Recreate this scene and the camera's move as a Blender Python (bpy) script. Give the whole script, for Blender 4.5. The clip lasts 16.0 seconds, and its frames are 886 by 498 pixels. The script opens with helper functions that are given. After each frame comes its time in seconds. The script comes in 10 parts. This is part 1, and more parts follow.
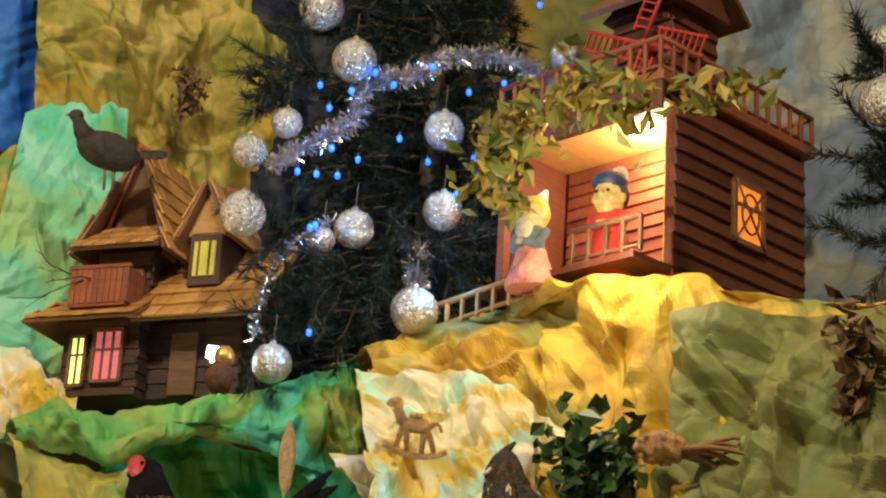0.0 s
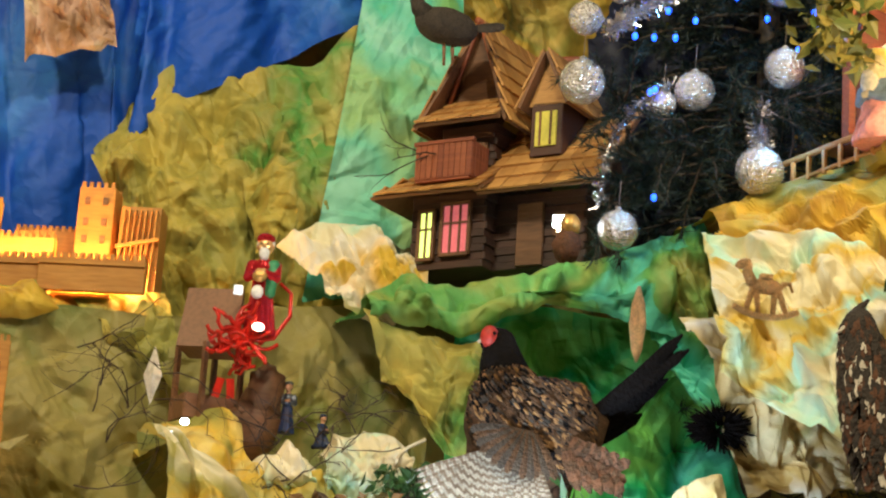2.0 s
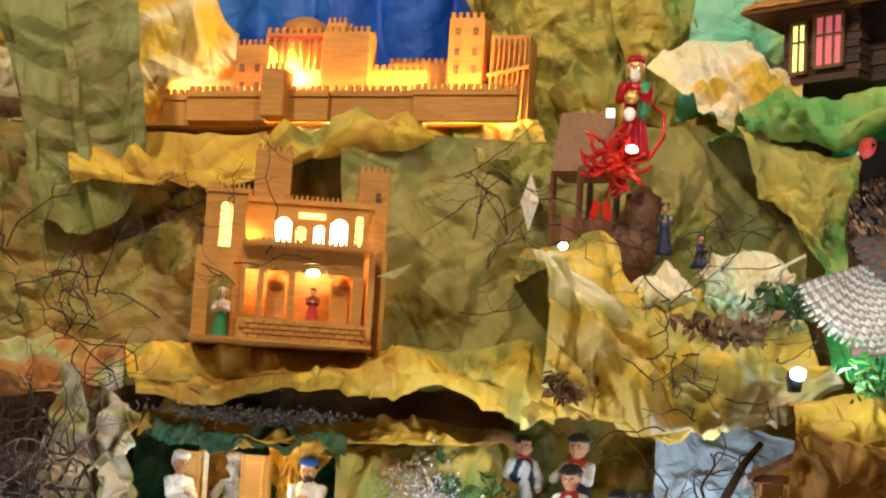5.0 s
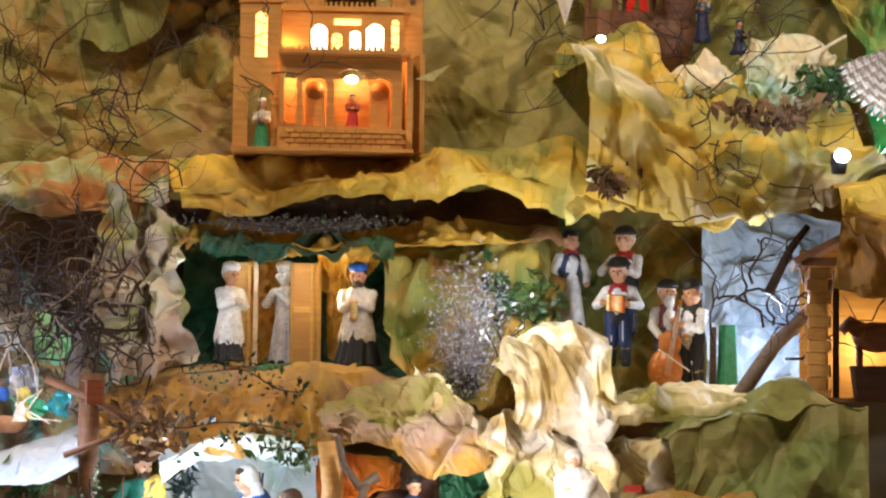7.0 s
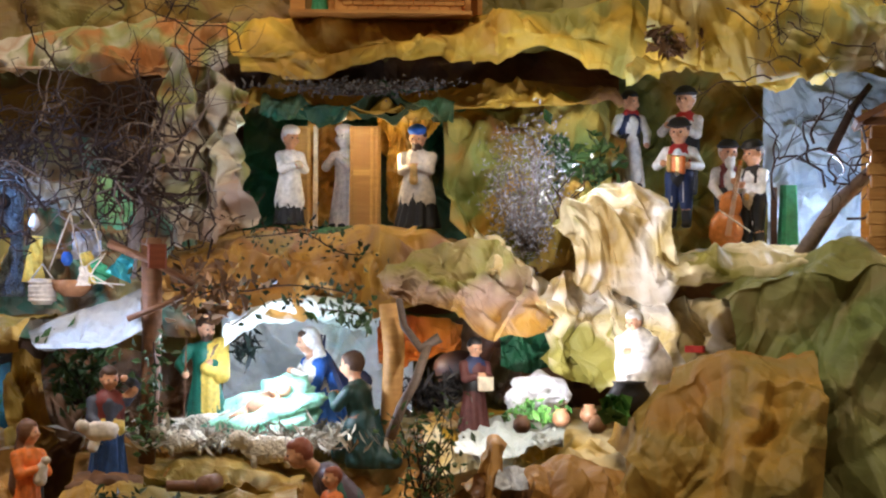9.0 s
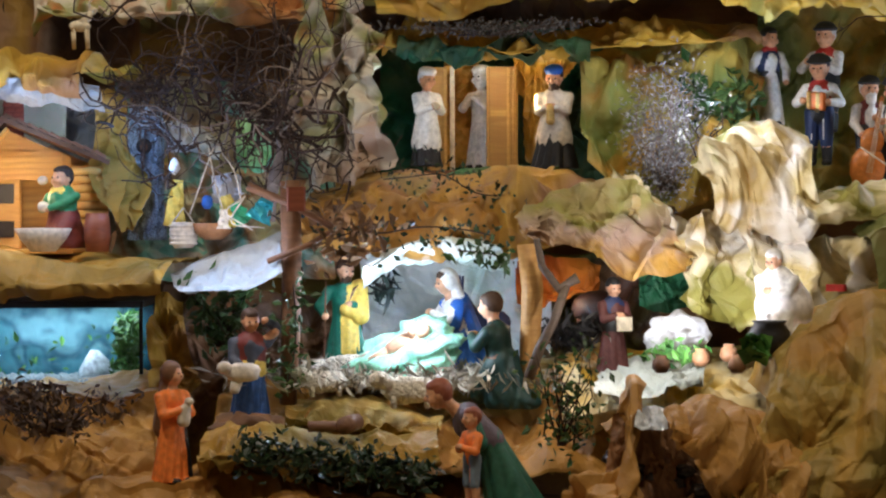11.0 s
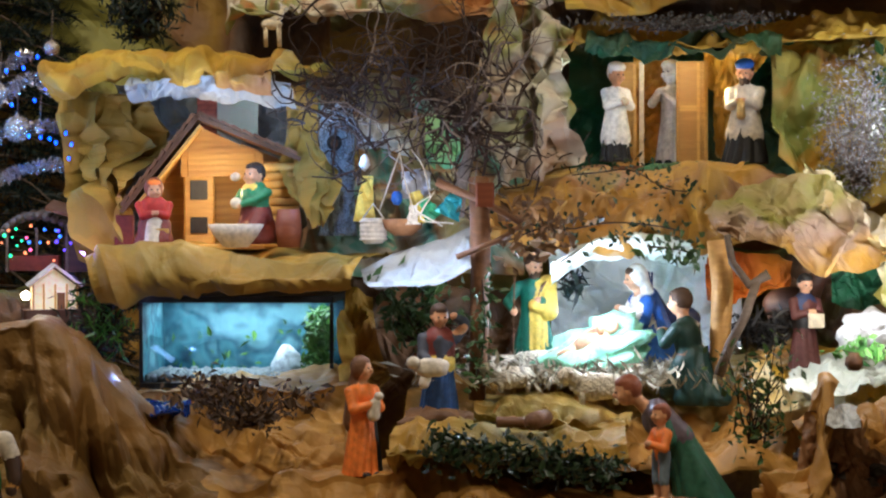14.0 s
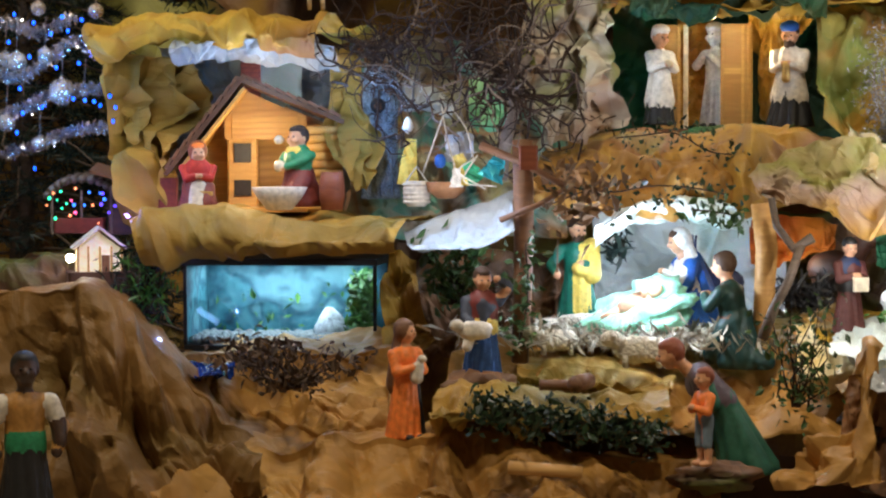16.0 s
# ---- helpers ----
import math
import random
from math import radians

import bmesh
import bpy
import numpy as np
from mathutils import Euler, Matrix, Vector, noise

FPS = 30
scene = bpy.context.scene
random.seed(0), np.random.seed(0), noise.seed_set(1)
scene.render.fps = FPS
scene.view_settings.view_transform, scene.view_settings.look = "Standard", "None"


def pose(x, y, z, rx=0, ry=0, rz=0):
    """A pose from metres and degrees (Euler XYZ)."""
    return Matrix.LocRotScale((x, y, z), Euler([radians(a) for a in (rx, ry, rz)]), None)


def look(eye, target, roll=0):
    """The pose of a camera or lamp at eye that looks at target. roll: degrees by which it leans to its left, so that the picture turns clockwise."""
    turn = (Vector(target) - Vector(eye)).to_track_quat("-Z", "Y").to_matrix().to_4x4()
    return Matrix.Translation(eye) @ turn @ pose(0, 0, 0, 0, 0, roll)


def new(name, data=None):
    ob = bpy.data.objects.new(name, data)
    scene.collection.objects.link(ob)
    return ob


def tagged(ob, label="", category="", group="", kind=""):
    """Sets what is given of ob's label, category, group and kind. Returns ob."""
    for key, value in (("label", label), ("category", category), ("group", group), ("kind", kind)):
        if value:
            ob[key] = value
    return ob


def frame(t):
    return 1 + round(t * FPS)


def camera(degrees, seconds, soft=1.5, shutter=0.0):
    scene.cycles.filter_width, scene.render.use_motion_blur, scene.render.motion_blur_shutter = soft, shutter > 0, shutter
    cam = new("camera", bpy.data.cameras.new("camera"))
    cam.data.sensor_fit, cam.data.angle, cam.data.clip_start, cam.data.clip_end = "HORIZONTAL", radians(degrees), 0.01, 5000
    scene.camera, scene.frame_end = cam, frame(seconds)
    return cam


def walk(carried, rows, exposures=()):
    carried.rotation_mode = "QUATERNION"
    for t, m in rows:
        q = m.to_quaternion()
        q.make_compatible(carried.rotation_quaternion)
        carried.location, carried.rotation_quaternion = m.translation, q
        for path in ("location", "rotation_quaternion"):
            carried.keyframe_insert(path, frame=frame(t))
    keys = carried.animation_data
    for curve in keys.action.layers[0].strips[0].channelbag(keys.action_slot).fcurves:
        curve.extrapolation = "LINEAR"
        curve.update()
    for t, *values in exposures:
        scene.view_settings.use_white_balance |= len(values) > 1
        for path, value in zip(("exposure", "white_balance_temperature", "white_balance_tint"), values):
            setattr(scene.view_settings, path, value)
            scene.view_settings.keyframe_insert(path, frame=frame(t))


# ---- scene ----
cam = camera(23.93, 16.0, soft=2.2)
EYE = (0.0, 0.0, 1.5)
# yaw to the right, pitch up, lean
TURNS = [
    (0, 20.73, 19.37, 3.51),
    (0.5, 19.16, 18.67, 3.66),
    (1, 16.21, 17.50, 4.25),
    (1.5, 12.77, 16.35, 4.25),
    (2, 11.15, 15.13, 3.76),
    (2.5, 9.41, 13.32, 3.26),
    (3, 7.08, 11.47, 3.28),
    (3.5, 5.31, 10.36, 3.60),
    (4, 2.35, 10.17, 4.50),
    (4.2, 1.77, 10.08, 4.62),
    (6.3, -0.32, 6.06, 1.32),
    (6.5, -0.54, 5.05, 1.19),
    (7, 0.06, 4.13, 0.71),
    (7.5, -0.49, 2.94, 0.42),
    (8, -1.10, 1.81, 0.38),
    (10.3, -3.13, -0.62, 0.00),
    (10.5, -3.84, -0.74, -0.02),
    (11, -5.31, -1.29, -0.14),
    (11.5, -6.19, -1.82, -0.24),
    (12, -7.17, -1.93, -0.58),
    (12.5, -8.55, -1.85, -0.33),
    (13, -9.85, -1.68, -0.03),
    (13.5, -9.99, -1.72, -0.06),
    (14, -10.48, -1.39, -0.22),
    (14.5, -10.68, -0.76, -0.28),
    (15, -10.86, -1.31, -0.35),
    (15.5, -11.19, -1.87, -0.33),
    (16, -11.67, -2.40, -0.19),
]
walk(cam, [(t, pose(*EYE, 90 + up, 0, -right) @ pose(0, 0, 0, 0, 0, lean)) for t, right, up, lean in TURNS], [(0, 0.22, 6100, 6), (2.5, 0.26, 6100, 6), (4.2, 0.28, 6100, 9), (6.5, 0.24, 6000, 18), (7.2, 0.1, 6000, 20), (8.2, 0.0, 5900, 22), (10.3, -0.36, 5650, 18), (12.5, -0.15, 5650, 17), (14, -0.1, 5650, 15), (16, -0.06, 5650, 14)])

# ---- world and lights ----
world = bpy.data.worlds.new("world")
scene.world = world
world.use_nodes = True
world.node_tree.nodes["Background"].inputs[0].default_value = (1.0, 0.72, 0.42, 1)
world.node_tree.nodes["Background"].inputs[1].default_value = 0.05


def lamp(name, kind, place, power, colour, size=0.004, target=None, angle=60, blend=0.5):
    data = bpy.data.lights.new(name, kind)
    data.energy, data.color = power, colour
    if kind == "AREA":
        data.size = size
    else:
        data.shadow_soft_size = size
    if kind == "SPOT":
        data.spot_size, data.spot_blend = radians(angle), blend
    ob = new(name, data)
    ob.matrix_world = look(place, target or (place[0], place[1], place[2] - 1))
    return ob


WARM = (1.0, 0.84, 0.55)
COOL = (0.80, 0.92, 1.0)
# unseen ceiling lights assumed for the room, added above the visitors
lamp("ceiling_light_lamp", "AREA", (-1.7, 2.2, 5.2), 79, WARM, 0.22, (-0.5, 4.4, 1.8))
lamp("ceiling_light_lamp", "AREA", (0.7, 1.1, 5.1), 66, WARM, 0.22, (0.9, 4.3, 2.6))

# ---- materials ----
def mat(name, base, rough=0.6, metal=0.0, emit=None, power=0.0, vary=0.25, scale=18.0, bump=0.15, bscale=60.0, alpha=1.0, trans=0.0):
    """A plain surface with grain at two scales and fine relief."""
    m = bpy.data.materials.new(name)
    m.use_nodes = True
    nt = m.node_tree
    b = nt.nodes["Principled BSDF"]
    b.inputs["Roughness"].default_value, b.inputs["Metallic"].default_value = rough, metal
    b.inputs["Transmission Weight"].default_value = trans
    tc = nt.nodes.new("ShaderNodeTexCoord")
    n1, n2 = nt.nodes.new("ShaderNodeTexNoise"), nt.nodes.new("ShaderNodeTexNoise")
    n1.inputs["Scale"].default_value, n2.inputs["Scale"].default_value = scale, scale * 6
    n1.inputs["Detail"].default_value = 5
    add = nt.nodes.new("ShaderNodeMath")
    add.operation = "ADD"
    ramp = nt.nodes.new("ShaderNodeValToRGB")
    ramp.color_ramp.elements[0].position, ramp.color_ramp.elements[1].position = 0.55, 1.0
    lo, hi = [max(0, c * (1 - vary)) for c in base], [min(1, c * (1 + vary)) for c in base]
    ramp.color_ramp.elements[0].color, ramp.color_ramp.elements[1].color = (*lo, 1), (*hi, 1)
    nt.links.new(tc.outputs["Object"], n1.inputs["Vector"])
    nt.links.new(tc.outputs["Object"], n2.inputs["Vector"])
    nt.links.new(n1.outputs["Fac"], add.inputs[0])
    nt.links.new(n2.outputs["Fac"], add.inputs[1])
    half = nt.nodes.new("ShaderNodeMath")
    half.operation = "MULTIPLY"
    half.inputs[1].default_value = 0.85
    nt.links.new(add.outputs[0], half.inputs[0])
    nt.links.new(half.outputs[0], ramp.inputs["Fac"])
    nt.links.new(ramp.outputs["Color"], b.inputs["Base Color"])
    if bump:
        n3, bp = nt.nodes.new("ShaderNodeTexNoise"), nt.nodes.new("ShaderNodeBump")
        n3.inputs["Scale"].default_value = bscale
        bp.inputs["Strength"].default_value, bp.inputs["Distance"].default_value = bump, 0.01
        nt.links.new(tc.outputs["Object"], n3.inputs["Vector"])
        nt.links.new(n3.outputs["Fac"], bp.inputs["Height"])
        nt.links.new(bp.outputs["Normal"], b.inputs["Normal"])
    if emit:
        b.inputs["Emission Color"].default_value = (*emit, 1)
        b.inputs["Emission Strength"].default_value = power
    return m


def paper(name, colours, scale=1.7, mottle=4.5, spread=0.72, rough=0.62):
    """Painted, crumpled wrapping paper: broad washes of several paints, blotches and creases."""
    m = bpy.data.materials.new(name)
    m.use_nodes = True
    nt = m.node_tree
    b = nt.nodes["Principled BSDF"]
    b.inputs["Roughness"].default_value = rough
    tc = nt.nodes.new("ShaderNodeTexCoord")
    big, mid, fine = (nt.nodes.new("ShaderNodeTexNoise") for _ in range(3))
    for n, s, d, w in ((big, scale, 2, 0.3), (mid, mottle, 3, 0.3), (fine, 38, 5, 0.0)):
        n.inputs["Scale"].default_value, n.inputs["Detail"].default_value, n.inputs["Distortion"].default_value = s, d, w
        nt.links.new(tc.outputs["Object"], n.inputs["Vector"])
    mix = nt.nodes.new("ShaderNodeMix")
    mix.inputs["Factor"].default_value = 0.30
    nt.links.new(big.outputs["Fac"], mix.inputs["A"])
    nt.links.new(mid.outputs["Fac"], mix.inputs["B"])
    ramp = nt.nodes.new("ShaderNodeValToRGB")
    k = len(colours)
    while len(ramp.color_ramp.elements) < k:
        ramp.color_ramp.elements.new(0.5)
    for i, c in enumerate(colours):
        g = sum(c) / 3
        c = [max(0.004, g + (v - g) * 1.15) for v in c]
        e = ramp.color_ramp.elements[i]
        e.position, e.color = 0.5 + spread * 0.26 * (i / (k - 1) - 0.5) * 2 * 0.62, (*c, 1)
    # each crumple took the paint a little differently
    cell, tint = nt.nodes.new("ShaderNodeTexVoronoi"), nt.nodes.new("ShaderNodeMath")
    cell.inputs["Scale"].default_value = 9
    warp = nt.nodes.new("ShaderNodeVectorMath")
    warp.operation = "MULTIPLY_ADD"
    warp.inputs[1].default_value = (0.16, 0.16, 0.16)
    nt.links.new(mid.outputs["Color"], warp.inputs[0])
    nt.links.new(tc.outputs["Object"], warp.inputs[2])
    nt.links.new(warp.outputs[0], cell.inputs["Vector"])
    tint.operation = "MULTIPLY_ADD"
    tint.inputs[1].default_value, tint.inputs[2].default_value = 0.05, -0.025
    nt.links.new(cell.outputs["Color"], tint.inputs[0])
    fac = nt.nodes.new("ShaderNodeMath")
    nt.links.new(tint.outputs[0], fac.inputs[0])
    nt.links.new(mix.outputs["Result"], fac.inputs[1])
    nt.links.new(fac.outputs[0], ramp.inputs["Fac"])
    hsv = nt.nodes.new("ShaderNodeMix")
    hsv.data_type, hsv.blend_type = "RGBA", "OVERLAY"
    hsv.inputs["Factor"].default_value = 0.16
    nt.links.new(ramp.outputs["Color"], hsv.inputs["A"])
    nt.links.new(fine.outputs["Fac"], hsv.inputs["B"])
    nt.links.new(hsv.outputs["Result"], b.inputs["Base Color"])
    vor, bp = nt.nodes.new("ShaderNodeTexVoronoi"), nt.nodes.new("ShaderNodeBump")
    vor.feature = "DISTANCE_TO_EDGE"
    vor.inputs["Scale"].default_value = 26
    bp.invert = True
    bend = nt.nodes.new("ShaderNodeVectorMath")
    bend.operation = "MULTIPLY_ADD"
    bend.inputs[1].default_value = (0.05, 0.05, 0.05)
    nt.links.new(mid.outputs["Color"], bend.inputs[0])
    nt.links.new(tc.outputs["Object"], bend.inputs[2])
    nt.links.new(bend.outputs[0], vor.inputs["Vector"])
    h = nt.nodes.new("ShaderNodeMath")
    h.operation = "MULTIPLY_ADD"
    h.inputs[1].default_value = 0.12
    nt.links.new(fine.outputs["Fac"], h.inputs[0])
    nt.links.new(vor.outputs["Distance"], h.inputs[2])
    bp.inputs["Strength"].default_value, bp.inputs["Distance"].default_value = 0.3, 0.010
    nt.links.new(h.outputs[0], bp.inputs["Height"])
    # hairline creases: sharp valleys between flat panels, at two sizes
    fold = None
    for sc, dist in ((4.5, 0.050), (13.0, 0.014)):
        n, ab, b2 = nt.nodes.new("ShaderNodeTexNoise"), nt.nodes.new("ShaderNodeMath"), nt.nodes.new("ShaderNodeBump")
        n.inputs["Scale"].default_value, n.inputs["Detail"].default_value, n.inputs["Distortion"].default_value = sc, 1.0, 0.35
        half = nt.nodes.new("ShaderNodeMath")
        half.operation, half.inputs[1].default_value, ab.operation = "SUBTRACT", 0.5, "ABSOLUTE"
        b2.inputs["Strength"].default_value, b2.inputs["Distance"].default_value = 0.75, dist
        nt.links.new(tc.outputs["Object"], n.inputs["Vector"])
        nt.links.new(n.outputs["Fac"], half.inputs[0])
        nt.links.new(half.outputs[0], ab.inputs[0])
        b2.invert = True
        nt.links.new(ab.outputs[0], b2.inputs["Height"])
        if fold:
            nt.links.new(fold.outputs["Normal"], b2.inputs["Normal"])
        fold = b2
    nt.links.new(fold.outputs["Normal"], bp.inputs["Normal"])
    nt.links.new(bp.outputs["Normal"], b.inputs["Normal"])
    return m


YEL, OCH, CREAM = (0.64, 0.44, 0.09), (0.44, 0.26, 0.06), (0.78, 0.70, 0.48)
OLV, DOLV, GRN = (0.29, 0.27, 0.075), (0.13, 0.14, 0.04), (0.11, 0.29, 0.07)
DGRN, TEAL, MINT = (0.02, 0.17, 0.05), (0.14, 0.52, 0.38), (0.55, 0.80, 0.68)
BRN, DBRN, PINK = (0.25, 0.13, 0.06), (0.10, 0.055, 0.03), (0.55, 0.38, 0.30)
WHT, BLUE, SKY, GREY = (0.80, 0.76, 0.68), (0.012, 0.095, 0.48), (0.07, 0.20, 0.60), (0.38, 0.38, 0.36)
p_yellow = paper("yellow_paper", [OLV, YEL, YEL, OCH, YEL, OLV])
p_yolive = paper("yellow_olive_paper", [OLV, (0.50, 0.40, 0.11), OLV, GRN, (0.46, 0.42, 0.15)])
p_olive = paper("olive_paper", [DOLV, OLV, OCH, OLV, DOLV])
p_green = paper("green_paper", [DGRN, GRN, OLV, GRN, TEAL])
p_mixed = paper("tan_and_teal_paper", [OLV, (0.40, 0.36, 0.22), BRN, (0.16, 0.36, 0.28), (0.46, 0.40, 0.32), (0.30, 0.17, 0.08), OLV], scale=3.5)
p_pillar = paper("pale_pink_and_green_paper", [(0.42, 0.44, 0.24), (0.62, 0.56, 0.46), (0.50, 0.36, 0.26), (0.66, 0.62, 0.52), (0.34, 0.36, 0.16), (0.44, 0.22, 0.09)], scale=4)
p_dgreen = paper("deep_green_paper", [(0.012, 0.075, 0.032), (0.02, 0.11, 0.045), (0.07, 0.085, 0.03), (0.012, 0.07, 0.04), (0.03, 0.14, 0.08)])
p_teal = paper("teal_paper", [(0.18, 0.40, 0.14), TEAL, (0.34, 0.66, 0.52), (0.20, 0.55, 0.40), (0.32, 0.52, 0.24)])
p_white = paper("white_teal_paper", [YEL, WHT, CREAM, MINT, YEL, CREAM])
p_cream = paper("cream_paper", [YEL, CREAM, YEL, OCH, CREAM])
p_brown = paper("brown_paper", [DBRN, BRN, OCH, BRN, OLV])
p_dbrown = paper("dark_brown_paper", [DBRN, BRN, DBRN, DOLV, DBRN])
p_tan = paper("tan_paper", [BRN, OCH, YEL, OCH, OLV])
p_moss = paper("moss_green_paper", [(0.17, 0.18, 0.062), (0.22, 0.23, 0.082), (0.20, 0.175, 0.068), (0.17, 0.21, 0.072)])
p_ochre = paper("ochre_olive_paper", [(0.22, 0.17, 0.045), (0.40, 0.24, 0.055), (0.28, 0.20, 0.055), (0.36, 0.19, 0.05)])
p_butter = paper("butter_yellow_paper", [OCH, (0.50, 0.38, 0.13), (0.46, 0.31, 0.07), OLV, (0.50, 0.38, 0.13), OLV])
p_pale = paper("pale_mint_paper", [(0.50, 0.55, 0.52), (0.76, 0.80, 0.76), (0.55, 0.70, 0.64), (0.70, 0.72, 0.72)])
p_fold = paper("brown_grey_paper", [BRN, OCH, (0.42, 0.31, 0.24), OLV, (0.34, 0.22, 0.14)])
p_gold = paper("golden_cream_paper", [OLV, YEL, (0.62, 0.50, 0.20), YEL, (0.40, 0.36, 0.12), CREAM, OLV])
p_teal2 = paper("green_teal_paper", [DGRN, GRN, (0.14, 0.34, 0.10), (0.28, 0.36, 0.10), GRN, TEAL, (0.12, 0.33, 0.10)])
p_cliff = paper("brown_olive_cliff_paper", [(0.17, 0.155, 0.05), (0.27, 0.21, 0.07), (0.20, 0.125, 0.05), (0.24, 0.22, 0.075), (0.33, 0.22, 0.075), (0.16, 0.16, 0.05)])
p_lush = paper("bright_green_paper", [(0.03, 0.28, 0.09), (0.05, 0.40, 0.15), (0.08, 0.52, 0.26), TEAL, (0.03, 0.34, 0.11), (0.16, 0.42, 0.10)])
p_umber = paper("umber_paper", [(0.13, 0.068, 0.020), (0.22, 0.118, 0.035), (0.17, 0.095, 0.028), (0.20, 0.14, 0.048)])
p_rustgreen = paper("rust_and_green_paper", [OLV, (0.40, 0.20, 0.06), (0.20, 0.24, 0.065), OCH, (0.24, 0.25, 0.07)])
p_olivewall = paper("olive_wall_paper", [(0.24, 0.21, 0.07), (0.30, 0.25, 0.09), (0.17, 0.19, 0.055), (0.34, 0.25, 0.08), (0.14, 0.17, 0.045)])
p_kraft = paper("brown_kraft_paper", [(0.26, 0.135, 0.034), (0.42, 0.225, 0.064), (0.33, 0.18, 0.05), (0.47, 0.27, 0.085), (0.26, 0.195, 0.06)])
p_pink = paper("pinkish_grey_paper", [BRN, PINK, CREAM, OLV, PINK])
# whites carry the lamp's glare, olives and browns the shade between folds
p_litshade = paper("lit_and_shaded_paper", [OLV, CREAM, (0.60, 0.50, 0.25), WHT, (0.46, 0.34, 0.14), CREAM, OLV])
p_blue = paper("blue_cloth", [BLUE, BLUE, SKY, BLUE], scale=1.5)
# cool lamp light is put into this paper as pale blue
p_bluelit = paper("cool_lit_paper", [GREY, (0.40, 0.48, 0.58), (0.62, 0.68, 0.72), GREY])
p_grey = paper("grey_blue_paper", [(0.26, 0.26, 0.25), (0.38, 0.38, 0.40), (0.46, 0.42, 0.30), (0.30, 0.31, 0.34)])
p_sky = paper("painted_sky_paper", [(0.16, 0.19, 0.26), (0.22, 0.27, 0.36), (0.38, 0.37, 0.30), (0.20, 0.25, 0.36)])

# ---- shaping tools ----
def facets(x, y, seed):
    """Heights on a jointed lattice of flat triangles, as in creased paper."""
    table = np.random.RandomState(seed).rand(64, 64) - 0.5
    i, j = np.floor(x).astype(int), np.floor(y).astype(int)
    a, b = x - i, y - j
    h = lambda p, q: table[p % 64, q % 64]
    low = h(i, j) + a * (h(i + 1, j) - h(i, j)) + b * (h(i, j + 1) - h(i, j))
    up = h(i + 1, j + 1) + (1 - a) * (h(i, j + 1) - h(i + 1, j + 1)) + (1 - b) * (h(i + 1, j) - h(i + 1, j + 1))
    return np.where(a + b < 1, low, up)


def crease(x, y, seed, size):
    """Crossing sharp folds of many widths, each running a little way, over a broad faceted swell."""
    rng = np.random.RandomState(seed * 7 + 1)
    main, k, lam = rng.uniform(-0.7, 0.7), 0, 2.3 * size
    out = 0.5 * facets(x / size + 20, y / size * 0.7 + 31, seed * 13)
    while lam > 0.30 * size:
        an = main + rng.randn() * (0.5 if k < 3 else 1.0)
        bend = facets(x / (lam * 2.6) + 11 + k, y / (lam * 2.6) + 17, seed + 31 * k)
        ph = (x * math.cos(an) + y * math.sin(an)) / lam + rng.rand() * 9 + 1.3 * bend
        tri = np.abs(ph - np.floor(ph) - 0.5) * 2 - 0.5
        tri = np.where(tri > 0.28, 0.28 + 0.3 * (tri - 0.28), tri)
        mask = np.clip(2.6 * facets(x / (lam * 1.7) + 5 * k + 3, y / (lam * 2.4) + 40, seed + 57 * k + 9) + 0.55, 0, 1)
        out += 0.40 * lam / size * tri * mask
        lam *= 0.70
        k += 1
    return out


def along(pts, u):
    """A smooth curve through the given points."""
    p = np.array(pts, float)
    n = len(p)
    d = np.r_[0, np.cumsum(np.linalg.norm(np.diff(p, axis=0), axis=1))]
    d /= d[-1]
    m = np.gradient(p, d, axis=0)
    k = np.clip(np.searchsorted(d, u, side="right") - 1, 0, n - 2)
    h = (d[k + 1] - d[k])[:, None]
    s = ((u - d[k])[:, None]) / h
    return (2 * s**3 - 3 * s**2 + 1) * p[k] + (s**3 - 2 * s**2 + s) * h * m[k] + (3 * s**2 - 2 * s**3) * p[k + 1] + (s**3 - s**2) * h * m[k + 1]


def grid_mesh(name, X, material, smooth=False):
    nv, nu = X.shape[:2]
    idx = np.arange(nv * nu).reshape(nv, nu)
    faces = np.stack([idx[:-1, :-1], idx[1:, :-1], idx[1:, 1:], idx[:-1, 1:]], -1).reshape(-1, 4)
    me = bpy.data.meshes.new(name)
    me.vertices.add(nv * nu)
    me.vertices.foreach_set("co", X.astype(np.float32).ravel())
    me.loops.add(faces.size)
    me.loops.foreach_set("vertex_index", faces.astype(np.int32).ravel())
    me.polygons.add(len(faces))
    me.polygons.foreach_set("loop_start", np.arange(0, faces.size, 4, dtype=np.int32))
    me.materials.append(material)
    me.polygons.foreach_set("use_smooth", [smooth] * len(faces))
    me.update(calc_edges=True)
    me.validate()
    return me


SEEDS = iter(range(3, 400))


